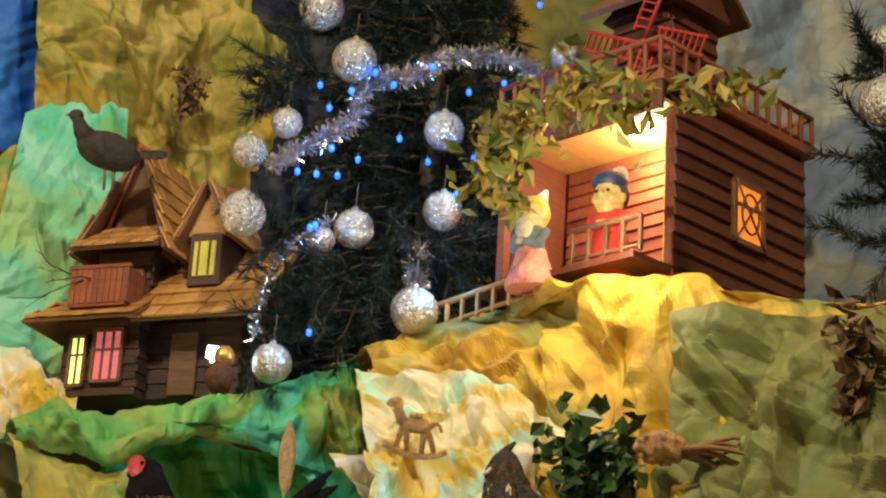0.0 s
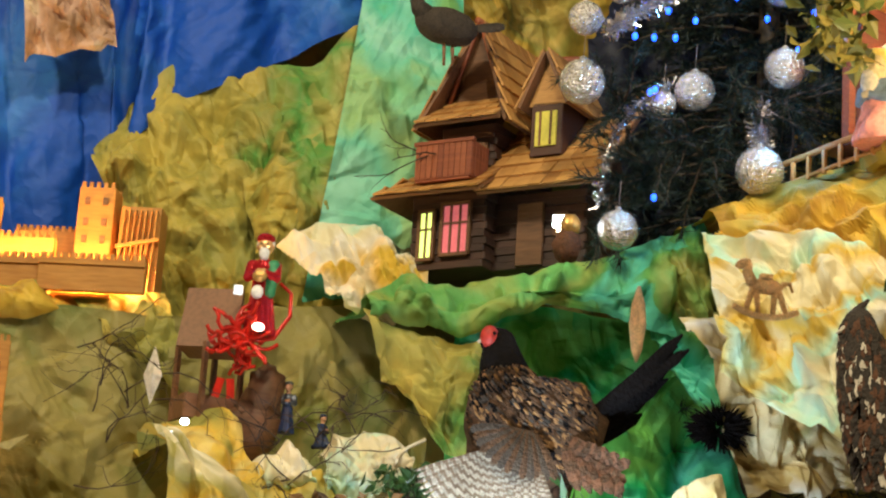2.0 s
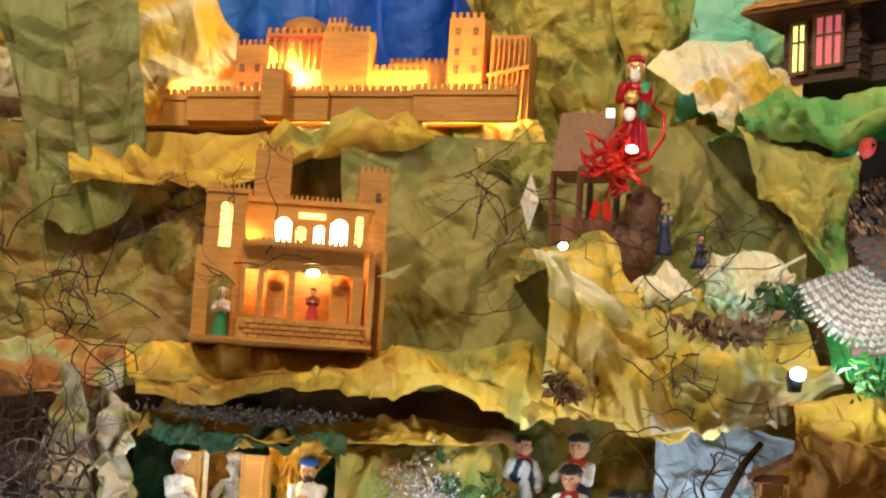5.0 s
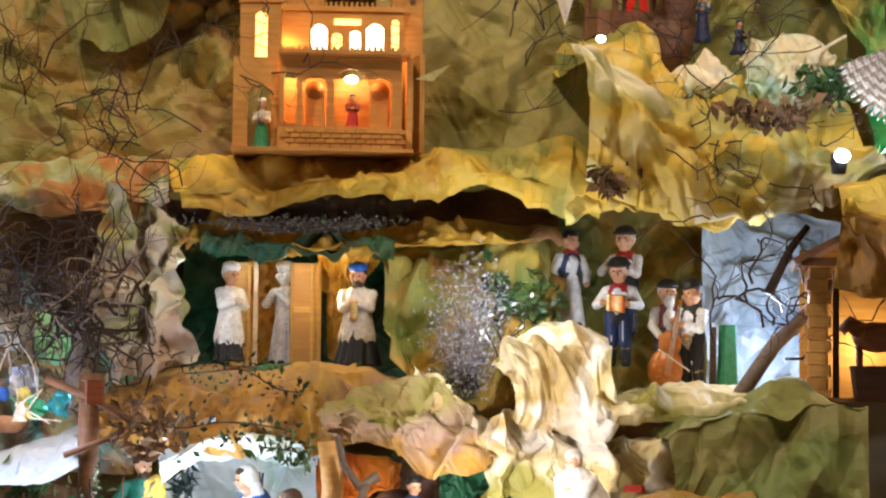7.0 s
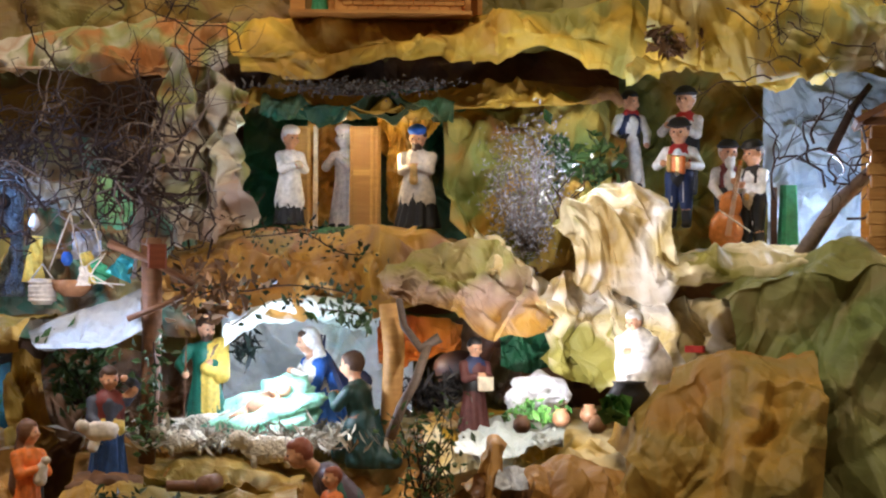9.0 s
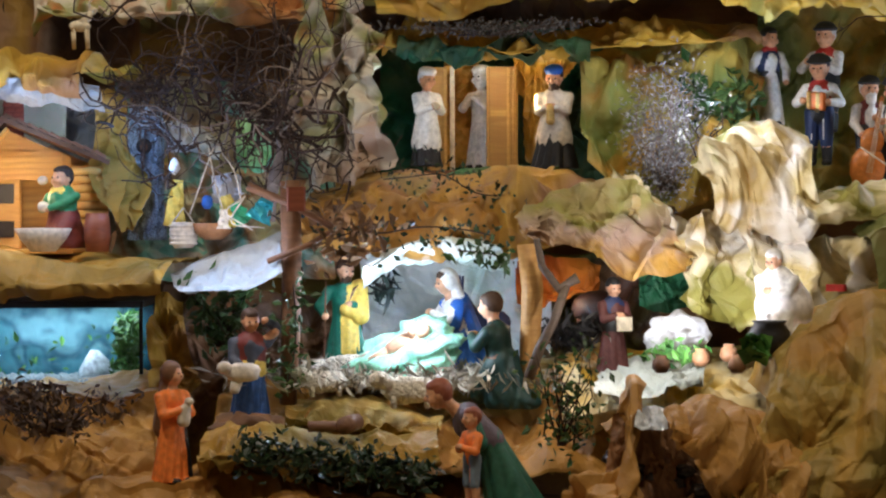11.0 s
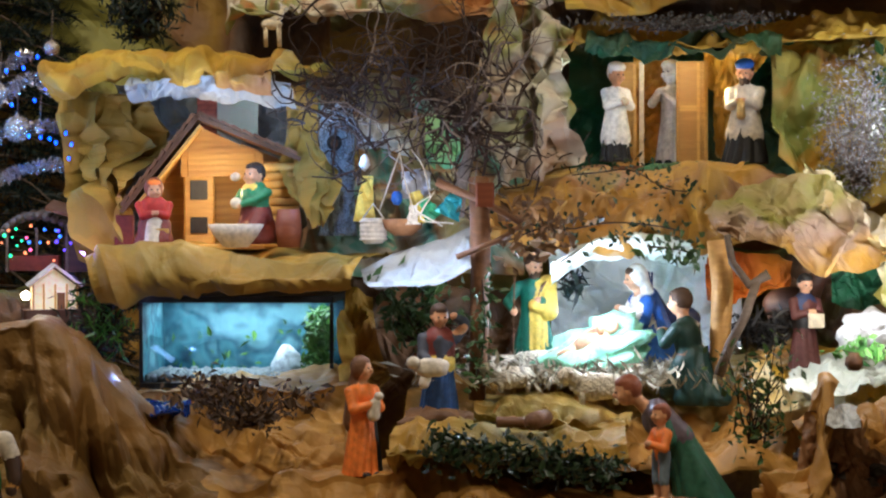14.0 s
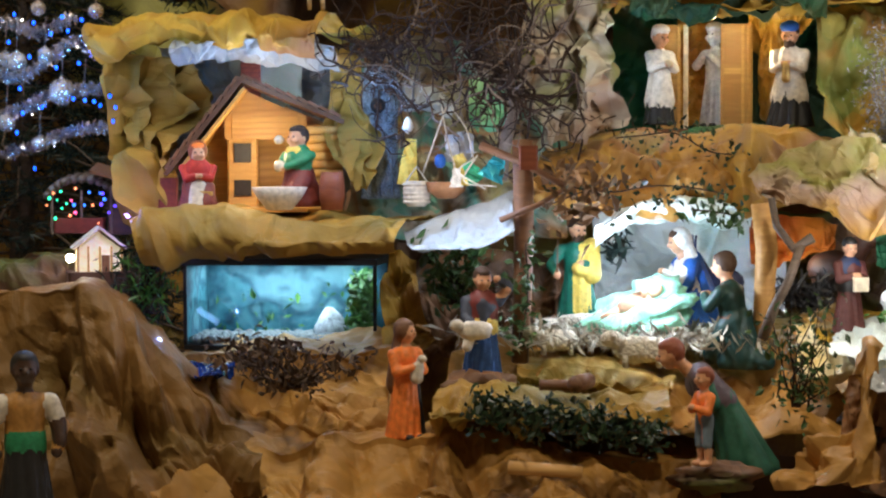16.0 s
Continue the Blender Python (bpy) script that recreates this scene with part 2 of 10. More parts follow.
def pressed(x, y, seed, size):
    """Pressed paper: many straight knife folds, each with two flat flanks of unlike width, that run a little way and die out."""
    rng = np.random.RandomState(seed * 11 + 5)
    out, main = np.zeros_like(x), rng.uniform(-0.5, 0.5) + math.pi / 2
    x0, x1, y0, y1 = x.min(), x.max(), y.min(), y.max()
    for share, cover, slope, wild in ((1.7, 0.9, 0.30, 0.5), (0.95, 1.2, 0.55, 0.6), (0.5, 1.3, 0.80, 0.8), (0.26, 1.2, 0.90, 1.2), (0.14, 0.9, 0.80, 1.5)):
        w = max(size * share, 0.007)
        n = min(170, int(cover * (x1 - x0 + w) * (y1 - y0 + w) / (w * w * 3.6)) + 3)
        for _ in range(n):
            cx_, cy_ = rng.uniform(x0 - w / 2, x1 + w / 2), rng.uniform(y0 - w / 2, y1 + w / 2)
            an, half = main + rng.randn() * wild, w * rng.uniform(1.1, 3.0)
            sign, bend = (1 if rng.rand() < 0.62 else -1), rng.uniform(-0.25, 0.25)
            wa, wb = w * rng.uniform(0.6, 1.2), w * rng.uniform(0.2, 0.9)
            near = (np.abs(x - cx_) < half + w) & (np.abs(y - cy_) < half + w)
            if not near.any():
                continue
            dx, dy = x[near] - cx_, y[near] - cy_
            u = (dx * math.cos(an) + dy * math.sin(an)) / half
            v = dy * math.cos(an) - dx * math.sin(an) + bend * w * u * u
            tent = np.clip(1 - np.where(v > 0, v / wa, -v / wb), 0, 1) * np.clip(1.25 * (1 - np.abs(u)), 0, 1)
            out[near] += sign * slope * w * tent
    return out


def crumple(name, top, bottom, material, label, category, seed, wide, tall, step, bulge, lip, fold, folds, slant, shelf, rough, size, ragged):
    """Paper pressed by hand: broad swells, hard long folds and small creases between them."""
    rng = np.random.RandomState(seed)
    nu, nv = max(8, int(wide / step)), max(7, int(tall / step))
    k = max(3, int(shelf / (step * 1.6))) if shelf else 0
    U = np.tile(np.linspace(0, 1, nu), (nv + k, 1))
    S = np.concatenate([-np.linspace(1, 0, k, endpoint=False), np.linspace(0, 1, nv)])[:, None] * np.ones((1, nu))
    T, B = along(top, U.ravel()).reshape(nv + k, nu, 3), along(bottom, U.ravel()).reshape(nv + k, nu, 3)
    s = np.clip(S, 0, 1)
    X = T * (1 - s[:, :, None]) + B * s[:, :, None]
    back = np.clip(-S, 0, 1)
    X[:, :, 1] += back * shelf
    X[:, :, 1] -= np.sin(np.pi * s) ** 0.75 * bulge + lip * np.exp(-(((s - 0.12) / 0.12) ** 2))
    if fold:
        X[:, :, 1] -= fold * (0.55 - np.abs(np.sin(U * folds * np.pi + slant * s + 0.7 * np.sin(5 * U + seed)))) * np.minimum(1, 0.35 + s)
    gx, gy = U * wide, np.where(S < 0, S * shelf, S * tall)
    ease = np.where(S < 0, 0.32, 0.32 + 0.68 * np.sin(np.pi * s) ** 0.6)
    d = 2.2 * min(rough / size, 0.28) * ease * pressed(gx, gy, seed, size)
    du, dv = np.gradient(X, axis=1), np.gradient(X, axis=0)
    nrm = np.cross(du, dv)
    nrm /= np.linalg.norm(nrm, axis=2, keepdims=True) + 1e-9
    X = X + nrm * d[:, :, None]
    # torn lower rim
    rim = np.interp(np.linspace(0, 1, nu), np.sort(np.r_[0, rng.rand(max(4, int(wide / 0.04))), 1]), rng.randn(max(4, int(wide / 0.04)) + 2))
    X[:, :, 2] += 0.45 * ragged * rim[None] * np.clip((s - 0.8) / 0.2, 0, 1)
    return tagged(new(name, grid_mesh(name, X, material)), label, category, kind="structure")


def drape(top, bottom, material, label, bulge=0.05, rough=0.025, size=0.16, shelf=0.0, fold=0.0, folds=5, lip=0.0, step=0.0048, name="paper_rock", category="paper rock", smooth=False, ragged=0.012, slant=0.0):
    """A crumpled sheet hung from its top edge to its bottom edge, pushed forward in between; shelf carries it back from the top edge."""
    seed = next(SEEDS)
    size *= 0.85
    t0, b0 = np.array(top, float), np.array(bottom, float)
    wide = max(np.linalg.norm(np.diff(t0, axis=0), axis=1).sum(), np.linalg.norm(np.diff(b0, axis=0), axis=1).sum())
    tall = np.linalg.norm(t0.mean(0) - b0.mean(0))
    if not smooth:
        fine = min(max(math.sqrt(wide * (tall + 0.6 * shelf) / 22000), 0.003), 0.03)
        return crumple(name, top, bottom, material, label, category, seed, wide, tall, fine, bulge, lip, fold, folds, slant, shelf, rough, size, ragged)
    nu, nv = max(8, int(wide / step)), max(8, int(tall / step))
    u, s = np.linspace(0, 1, nu), np.linspace(0, 1, nv)
    T, B = along(top, u), along(bottom, u)
    rng = np.random.RandomState(seed)
    B = B + ragged * np.interp(u, np.linspace(0, 1, 14), rng.randn(14))[:, None] * np.array([0.3, 0.5, 1.0])
    knots = max(4, int(wide / 0.05))
    T = T + 0.5 * ragged * np.interp(u, np.sort(np.r_[0, rng.rand(knots), 1]), rng.randn(knots + 2))[:, None] * np.array([0.0, 0.6, 1.0])
    S = s[:, None, None]
    X = T[None] * (1 - S) + B[None] * S
    push = np.sin(np.pi * s) ** 0.75 * bulge + lip * np.exp(-(((s - 0.12) / 0.12) ** 2))
    X[:, :, 1] -= push[:, None]
    if fold:
        ph = np.interp(u, np.linspace(0, 1, 9), np.cumsum(rng.rand(9) + 0.4))
        ph = ph / ph.max() * folds * 2 * np.pi
        X[:, :, 1] -= fold * (np.abs(np.sin(ph[None] / 2 + slant * s[:, None] + 0.6 * np.sin(3 * s)[:, None])) - 0.5) * np.minimum(1, 0.35 + s)[:, None]
    if shelf:
        k = max(3, int(shelf / step))
        back = np.linspace(1, 0, k, endpoint=False)[:, None, None]
        top_rows = T[None] + back * np.array([0, shelf, 0.0])
        X = np.concatenate([top_rows, X])
        s = np.r_[-np.linspace(1, 0, k, endpoint=False) * shelf / max(tall, 0.01), s]
    du, dv = np.gradient(X, axis=1), np.gradient(X, axis=0)
    nrm = np.cross(du, dv)
    nrm /= np.linalg.norm(nrm, axis=2, keepdims=True) + 1e-9
    gx, gy = np.meshgrid(u * wide, s * tall)
    ease = np.where(s < 0, 0.3, 0.5 + 0.5 * np.sin(np.pi * np.clip(s, 0, 1)) ** 0.6)
    X = X + nrm * (ease[:, None] * rough * 2.7 * crease(gx, gy, seed, size))[:, :, None]
    return tagged(new(name, grid_mesh(name, X, material, smooth)), label, category, kind="structure")

# ---- more shaping tools ----
class Shape:
    """Gathers simple solids into one mesh, each with its own paint."""

    def __init__(self):
        self.v, self.f, self.m, self.s = [], [], [], []

    def add(self, verts, faces, paint=0, smooth=False):
        k = len(self.v)
        self.v += [tuple(map(float, q)) for q in verts]
        self.f += [tuple(int(i) + k for i in q) for q in faces]
        self.m += [paint] * len(faces)
        self.s += [smooth] * len(faces)
        return self

    def box(self, c, s, paint=0, turn=None, taper=1.0, edge=0.0):
        """A box with cut edges; turn is degrees about x, y, z."""
        hx, hy, hz = s[0] / 2, s[1] / 2, s[2] / 2
        e = min(edge, hx * 0.4, hy * 0.4, hz * 0.4)
        V = []
        for z, k in ((-hz, 1.0), (hz, taper)):
            for x, y in ((-hx + e, -hy), (hx - e, -hy), (hx, -hy + e), (hx, hy - e), (hx - e, hy), (-hx + e, hy), (-hx, hy - e), (-hx, -hy + e)) if e else ((-hx, -hy), (hx, -hy), (hx, hy), (-hx, hy)):
                V.append(Vector((x * k, y * k, z)))
        n = len(V) // 2
        if turn:
            R = Euler([radians(a) for a in turn]).to_matrix()
            V = [R @ q for q in V]
        V = [q + Vector(c) for q in V]
        F = [tuple(range(n))[::-1], tuple(range(n, 2 * n))] + [(i, (i + 1) % n, n + (i + 1) % n, n + i) for i in range(n)]
        return self.add(V, F, paint)

    def ball(self, c, r, paint=0, n=12, turn=None, bumpy=0.0, seed=1):
        r = (r, r, r) if isinstance(r, (int, float)) else r
        V, F, k = [], [], max(5, n // 2 + 1)
        R = Euler([radians(a) for a in turn]).to_matrix() if turn else Matrix.Identity(3)
        for i in range(k + 1):
            a = math.pi * i / k
            for j in range(n):
                b = 2 * math.pi * j / n
                q = Vector((math.sin(a) * math.cos(b), math.sin(a) * math.sin(b), math.cos(a)))
                if bumpy:
                    q *= 1 + bumpy * noise.noise(q * 2.3 + Vector((seed * 3.1, seed, 0)))
                V.append(Vector(c) + R @ Vector((q.x * r[0], q.y * r[1], q.z * r[2])))
        for i in range(k):
            for j in range(n):
                F.append((i * n + j, (i + 1) * n + j, (i + 1) * n + (j + 1) % n, i * n + (j + 1) % n))
        return self.add(V, F, paint, True)

    def lathe(self, profile, c=(0, 0, 0), paint=0, n=16, folds=0, depth=0.0, squash=1.0, turn=None):
        """Profile of (radius, height); folds press pleats into it."""
        V, F = [], []
        R = Euler([radians(a) for a in turn]).to_matrix() if turn else Matrix.Identity(3)
        for i, (r, z) in enumerate(profile):
            for j in range(n):
                b = 2 * math.pi * j / n
                rr = r * (1 + depth * math.sin(folds * b + 0.7 * i)) if folds else r
                V.append(Vector(c) + R @ Vector((rr * math.cos(b), rr * math.sin(b) * squash, z)))
        k = len(profile)
        for i in range(k - 1):
            for j in range(n):
                F.append((i * n + j, i * n + (j + 1) % n, (i + 1) * n + (j + 1) % n, (i + 1) * n + j))
        F.append(tuple(range(n))[::-1])
        F.append(tuple(range((k - 1) * n, k * n)))
        return self.add(V, F, paint, True)

    def robe(self, profile, c=(0, 0, 0), paint=0, n=44, folds=9, depth=0.06, squash=1.0, seed=1):
        """Cloth round a body: the profile drawn smooth, with uneven sharp pleats that deepen downwards."""
        P = along([(r, z, 0.0) for r, z in profile], np.linspace(0, 1, 5 * (len(profile) - 1) + 1))
        V, F, k = [], [], len(P)
        for i, (r, z, _) in enumerate(P):
            t = i / (k - 1)
            for j in range(n):
                b = 2 * math.pi * j / n
                w = abs(math.sin(folds * b / 2 + 0.8 * math.sin(2 * b + seed) + 1.1 * t * math.sin(b + seed))) - 0.62
                rr = r * (1 + depth * (1.5 - 0.9 * t) * w * 1.9 + 0.10 * noise.noise(Vector((3 * math.cos(b), 3 * math.sin(b) + seed, 5 * t))))
                V.append(Vector(c) + Vector((rr * math.cos(b), rr * math.sin(b) * squash, z)))
        for i in range(k - 1):
            for j in range(n):
                F.append((i * n + j, i * n + (j + 1) % n, (i + 1) * n + (j + 1) % n, (i + 1) * n + j))
        F.append(tuple(range(n))[::-1])
        F.append(tuple(range((k - 1) * n, k * n)))
        return self.add(V, F, paint, True)

    def tube(self, pts, r0, r1=None, paint=0, n=6):
        r1 = r0 if r1 is None else r1
        P = [Vector(q) for q in pts]
        V, F = [], []
        for i, q in enumerate(P):
            d = (P[min(i + 1, len(P) - 1)] - P[max(i - 1, 0)]).normalized()
            a = d.orthogonal().normalized() if i == 0 else (a - d * a.dot(d)).normalized()
            b = d.cross(a)
            r = r0 + (r1 - r0) * i / max(1, len(P) - 1)
            for j in range(n):
                w = 2 * math.pi * j / n
                V.append(q + r * (math.cos(w) * a + math.sin(w) * b))
        for i in range(len(P) - 1):
            for j in range(n):
                F.append((i * n + j, i * n + (j + 1) % n, (i + 1) * n + (j + 1) % n, (i + 1) * n + j))
        F += [tuple(range(n))[::-1], tuple(range((len(P) - 1) * n, len(P) * n))]
        return self.add(V, F, paint, True)

    def prism(self, outline, y0, y1, paint=0):
        """An outline in x and z, given depth along y."""
        n = len(outline)
        V = [(x, y0, z) for x, z in outline] + [(x, y1, z) for x, z in outline]
        F = [tuple(range(n)), tuple(range(n, 2 * n))[::-1]] + [(i, n + i, n + (i + 1) % n, (i + 1) % n) for i in range(n)]
        return self.add(V, F, paint)

    def mesh(self, name, paints):
        me = bpy.data.meshes.new(name)
        me.from_pydata(self.v, [], self.f)
        for p in paints if isinstance(paints, (list, tuple)) else [paints]:
            me.materials.append(p)
        me.polygons.foreach_set("material_index", self.m)
        me.polygons.foreach_set("use_smooth", self.s)
        me.update()
        return me


def thing(name, m, label, category, group=""):
    ob = new(name)
    ob.empty_display_size = 0.05
    ob.matrix_basis = m
    return tagged(ob, label, category, group)


def part(name, shape, paints, parent, label="", m=None):
    ob = new(name, shape.mesh(name, paints) if isinstance(shape, Shape) else shape)
    ob.parent = parent
    if m is not None:
        ob.matrix_basis = m
    return tagged(ob, label)


def single(name, shape, paints, m, label, category, group="", kind=""):
    ob = new(name, shape.mesh(name, paints) if isinstance(shape, Shape) else shape)
    ob.matrix_basis = m
    return tagged(ob, label, category, group, kind)


def at(p, rz=0.0, rx=0.0, ry=0.0):
    return pose(p[0], p[1], p[2], rx, ry, rz)


def leafmat(name, a, b, rough=0.5):
    m = bpy.data.materials.new(name)
    m.use_nodes = True
    nt = m.node_tree
    g, r = nt.nodes.new("ShaderNodeNewGeometry"), nt.nodes.new("ShaderNodeValToRGB")
    r.color_ramp.elements[0].color, r.color_ramp.elements[1].color = (*a, 1), (*b, 1)
    nt.links.new(g.outputs["Random Per Island"], r.inputs["Fac"])
    nt.links.new(r.outputs["Color"], nt.nodes["Principled BSDF"].inputs["Base Color"])
    nt.nodes["Principled BSDF"].inputs["Roughness"].default_value = rough
    return m


def leaf_mesh(name, centres, size, material, seed=1, slim=0.5, droop=0.3):
    """Bent single leaves, six corners each, at the given centres."""
    rng = np.random.RandomState(seed)
    V, F = [], []
    for c in centres:
        d = Vector(rng.randn(3)).normalized()
        d.z -= droop
        d.normalize()
        w = d.cross(Vector(rng.randn(3))).normalized()
        up = d.cross(w) * 0.25
        s = size * (0.6 + 0.8 * rng.rand())
        c = Vector(c)
        k = len(V)
        V += [c - d * s, c + w * s * slim + up * s, c + d * s * 0.25 + w * s * slim * 0.8 + up * s, c + d * s, c + d * s * 0.25 - w * s * slim * 0.8 + up * s, c - w * s * slim + up * s]
        F += [(k, k + 1, k + 2, k + 3), (k, k + 3, k + 4, k + 5)]
    me = bpy.data.meshes.new(name)
    me.from_pydata([tuple(q) for q in V], [], F)
    me.materials.append(material)
    return me


def wander(rng, start, way, length, bend=0.35, n=9, pull=(0, 0, 0)):
    """A crooked line, as a twig grows."""
    p, d, out = Vector(start), Vector(way).normalized(), [Vector(start)]
    for _ in range(n):
        d = (d + Vector(rng.randn(3)) * bend + Vector(pull)).normalized()
        p = p + d * (length / n)
        out.append(p.copy())
    return out


def twigs(shape, seed, start, way, length, count, r, spread=0.8, bend=0.35, pull=(0, 0, 0), forks=3, paint=0, jitter=0.02):
    rng = np.random.RandomState(seed)
    for _ in range(count):
        w = Vector(way) + Vector(rng.randn(3)) * spread
        a = wander(rng, Vector(start) + Vector(rng.randn(3)) * jitter, w, length * (0.6 + 0.6 * rng.rand()), bend, 9, pull)
        shape.tube(a, r, r * 0.4, paint, 5)
        for _ in range(forks):
            k = rng.randint(2, len(a) - 1)
            b = wander(rng, a[k], (a[k] - a[k - 1]) + Vector(rng.randn(3)) * 0.02, length * (0.25 + 0.35 * rng.rand()), bend, 6, pull)
            shape.tube(b, r * 0.55, r * 0.2, paint, 4)


# plain paints and woods
RED, DRED, ROSE = mat("red_paint", (0.45, 0.03, 0.02)), mat("dark_red_paint", (0.16, 0.025, 0.015)), mat("rose_paint", (0.75, 0.28, 0.22))
SKIN, TANSKIN, HAIR = mat("painted_skin", (0.62, 0.34, 0.20), 0.5), mat("dark_painted_skin", (0.05, 0.025, 0.015), 0.35), mat("brown_hair", (0.06, 0.03, 0.015))
WHITE, IVORY, LINEN = mat("white_paint", (0.78, 0.76, 0.72), 0.5), mat("ivory_paint", (0.70, 0.60, 0.42), 0.5), mat("linen", (0.62, 0.55, 0.45), 0.8)
BLACK, NAVY, CBLUE = mat("black_paint", (0.015, 0.014, 0.014), 0.5), mat("navy_paint", (0.02, 0.035, 0.10), 0.5), mat("blue_paint", (0.03, 0.13, 0.50), 0.5)
GREEN, DKGREEN, CYELLOW = mat("green_paint", (0.03, 0.22, 0.09), 0.5), mat("dark_green_paint", (0.015, 0.06, 0.045), 0.5), mat("yellow_paint", (0.75, 0.55, 0.10), 0.5)
ORANGE, PURPLE, GOLD = mat("orange_paint", (0.82, 0.21, 0.03), 0.5), mat("dull_purple_paint", (0.10, 0.055, 0.06), 0.6), mat("gold_paint", (0.65, 0.40, 0.12), 0.35, 0.7)
SILVER = mat("glitter_silver", (0.66, 0.62, 0.58), 0.26, 0.85, bump=1.0, bscale=150, vary=0.5, scale=120)
GLITGOLD = mat("glitter_gold", (0.66, 0.40, 0.19), 0.28, 0.6, bump=0.9, bscale=420, vary=0.4, scale=60)


def wood(name, a, b, across=40.0, rough=0.55):
    """Wood with streaks of grain and a few stains."""
    m = bpy.data.materials.new(name)
    m.use_nodes = True
    nt = m.node_tree
    bs = nt.nodes["Principled BSDF"]
    bs.inputs["Roughness"].default_value = rough
    tc, mp = nt.nodes.new("ShaderNodeTexCoord"), nt.nodes.new("ShaderNodeMapping")
    mp.inputs["Scale"].default_value = (6, across, across)
    n1, n2, info = nt.nodes.new("ShaderNodeTexNoise"), nt.nodes.new("ShaderNodeTexNoise"), nt.nodes.new("ShaderNodeObjectInfo")
    n1.inputs["Scale"].default_value, n1.inputs["Detail"].default_value = 3.0, 6
    n2.inputs["Scale"].default_value = 9.0
    r, mx, mul = nt.nodes.new("ShaderNodeValToRGB"), nt.nodes.new("ShaderNodeMix"), nt.nodes.new("ShaderNodeMath")
    r.color_ramp.elements[0].position, r.color_ramp.elements[1].position = 0.3, 0.7
    r.color_ramp.elements[0].color, r.color_ramp.elements[1].color = (*a, 1), (*b, 1)
    nt.links.new(tc.outputs["Object"], mp.inputs["Vector"])
    nt.links.new(mp.outputs["Vector"], n1.inputs["Vector"])
    nt.links.new(tc.outputs["Object"], n2.inputs["Vector"])
    mx.inputs["Factor"].default_value = 0.4
    nt.links.new(n1.outputs["Fac"], mx.inputs["A"])
    nt.links.new(n2.outputs["Fac"], mx.inputs["B"])
    mul.operation = "MULTIPLY_ADD"
    mul.inputs[1].default_value = 0.35
    nt.links.new(info.outputs["Random"], mul.inputs[0])
    sub = nt.nodes.new("ShaderNodeMath")
    sub.operation = "SUBTRACT"
    sub.inputs[1].default_value = 0.17
    nt.links.new(mx.outputs["Result"], sub.inputs[0])
    nt.links.new(sub.outputs[0], mul.inputs[2])
    nt.links.new(mul.outputs[0], r.inputs["Fac"])
    nt.links.new(r.outputs["Color"], bs.inputs["Base Color"])
    bp = nt.nodes.new("ShaderNodeBump")
    bp.inputs["Strength"].default_value, bp.inputs["Distance"].default_value = 0.4, 0.003
    nt.links.new(n1.outputs["Fac"], bp.inputs["Height"])
    nt.links.new(bp.outputs["Normal"], bs.inputs["Normal"])
    return m


REDWOOD = wood("red_stained_wood", (0.07, 0.018, 0.010), (0.16, 0.045, 0.022))
RUSTWOOD = wood("rust_stained_wood", (0.20, 0.05, 0.022), (0.34, 0.10, 0.04))
SHINGLE = wood("honey_shingle_wood", (0.34, 0.15, 0.04), (0.62, 0.33, 0.10))
GOLDWOOD = wood("golden_plywood", (0.42, 0.175, 0.030), (0.62, 0.30, 0.060))
DARKLOG = wood("dark_log_wood", (0.030, 0.012, 0.008), (0.085, 0.035, 0.022))
PALEWOOD = wood("pale_plywood", (0.44, 0.21, 0.055), (0.66, 0.37, 0.11))
PINE = wood("pine_wood", (0.44, 0.24, 0.06), (0.68, 0.42, 0.11))
BROWNWOOD = wood("brown_wood", (0.10, 0.045, 0.02), (0.24, 0.11, 0.05))
BARK = wood("bark", (0.05, 0.035, 0.025), (0.16, 0.11, 0.075))
TWIG = mat("twig_bark", (0.040, 0.021, 0.014), 0.8)
PALETWIG = mat("pale_twig_bark", (0.20, 0.155, 0.13), 0.8)
WARMGLOW = mat("warm_lit_pane", (0.8, 0.5, 0.1), 0.5, emit=(1.0, 0.55, 0.12), power=3.2, bump=0)
WHITEGLOW = mat("bright_lit_pane", (0.9, 0.85, 0.7), 0.5, emit=(1.0, 0.86, 0.55), power=6, bump=0)
GREENGLOW = mat("green_yellow_lit_pane", (0.6, 0.7, 0.2), 0.5, emit=(0.72, 0.85, 0.18), power=1.6, bump=0)
PINKGLOW = mat("pink_lit_curtain", (0.5, 0.1, 0.12), 0.5, emit=(0.9, 0.20, 0.20), power=0.45, bump=0)
DIMGLOW = mat("dull_yellow_pane", (0.4, 0.33, 0.05), 0.4, emit=(0.7, 0.55, 0.06), power=0.35, bump=0)
AMBERGLOW = mat("amber_stained_pane", (0.8, 0.25, 0.03), 0.3, emit=(1.0, 0.26, 0.03), power=0.75, bump=0.4, bscale=90, vary=0.5, scale=30)
BULB = mat("lit_white_bulb", (1, 1, 1), 0.3, emit=(0.75, 0.9, 1.0), power=40, bump=0)
WARMBULB = mat("lit_warm_bulb", (1, 1, 1), 0.3, emit=(1.0, 0.75, 0.4), power=30, bump=0)
LED = mat("lit_blue_bulb", (0.1, 0.2, 1), 0.3, emit=(0.004, 0.07, 1.0), power=4.0, bump=0)
FIR = leafmat("fir_needles", (0.004, 0.012, 0.012), (0.016, 0.034, 0.024))
IVY = leafmat("ivy_leaves", (0.02, 0.06, 0.015), (0.08, 0.15, 0.04), 0.35)
DKIVY = leafmat("dark_ivy_leaves", (0.006, 0.018, 0.006), (0.03, 0.06, 0.022), 0.35)
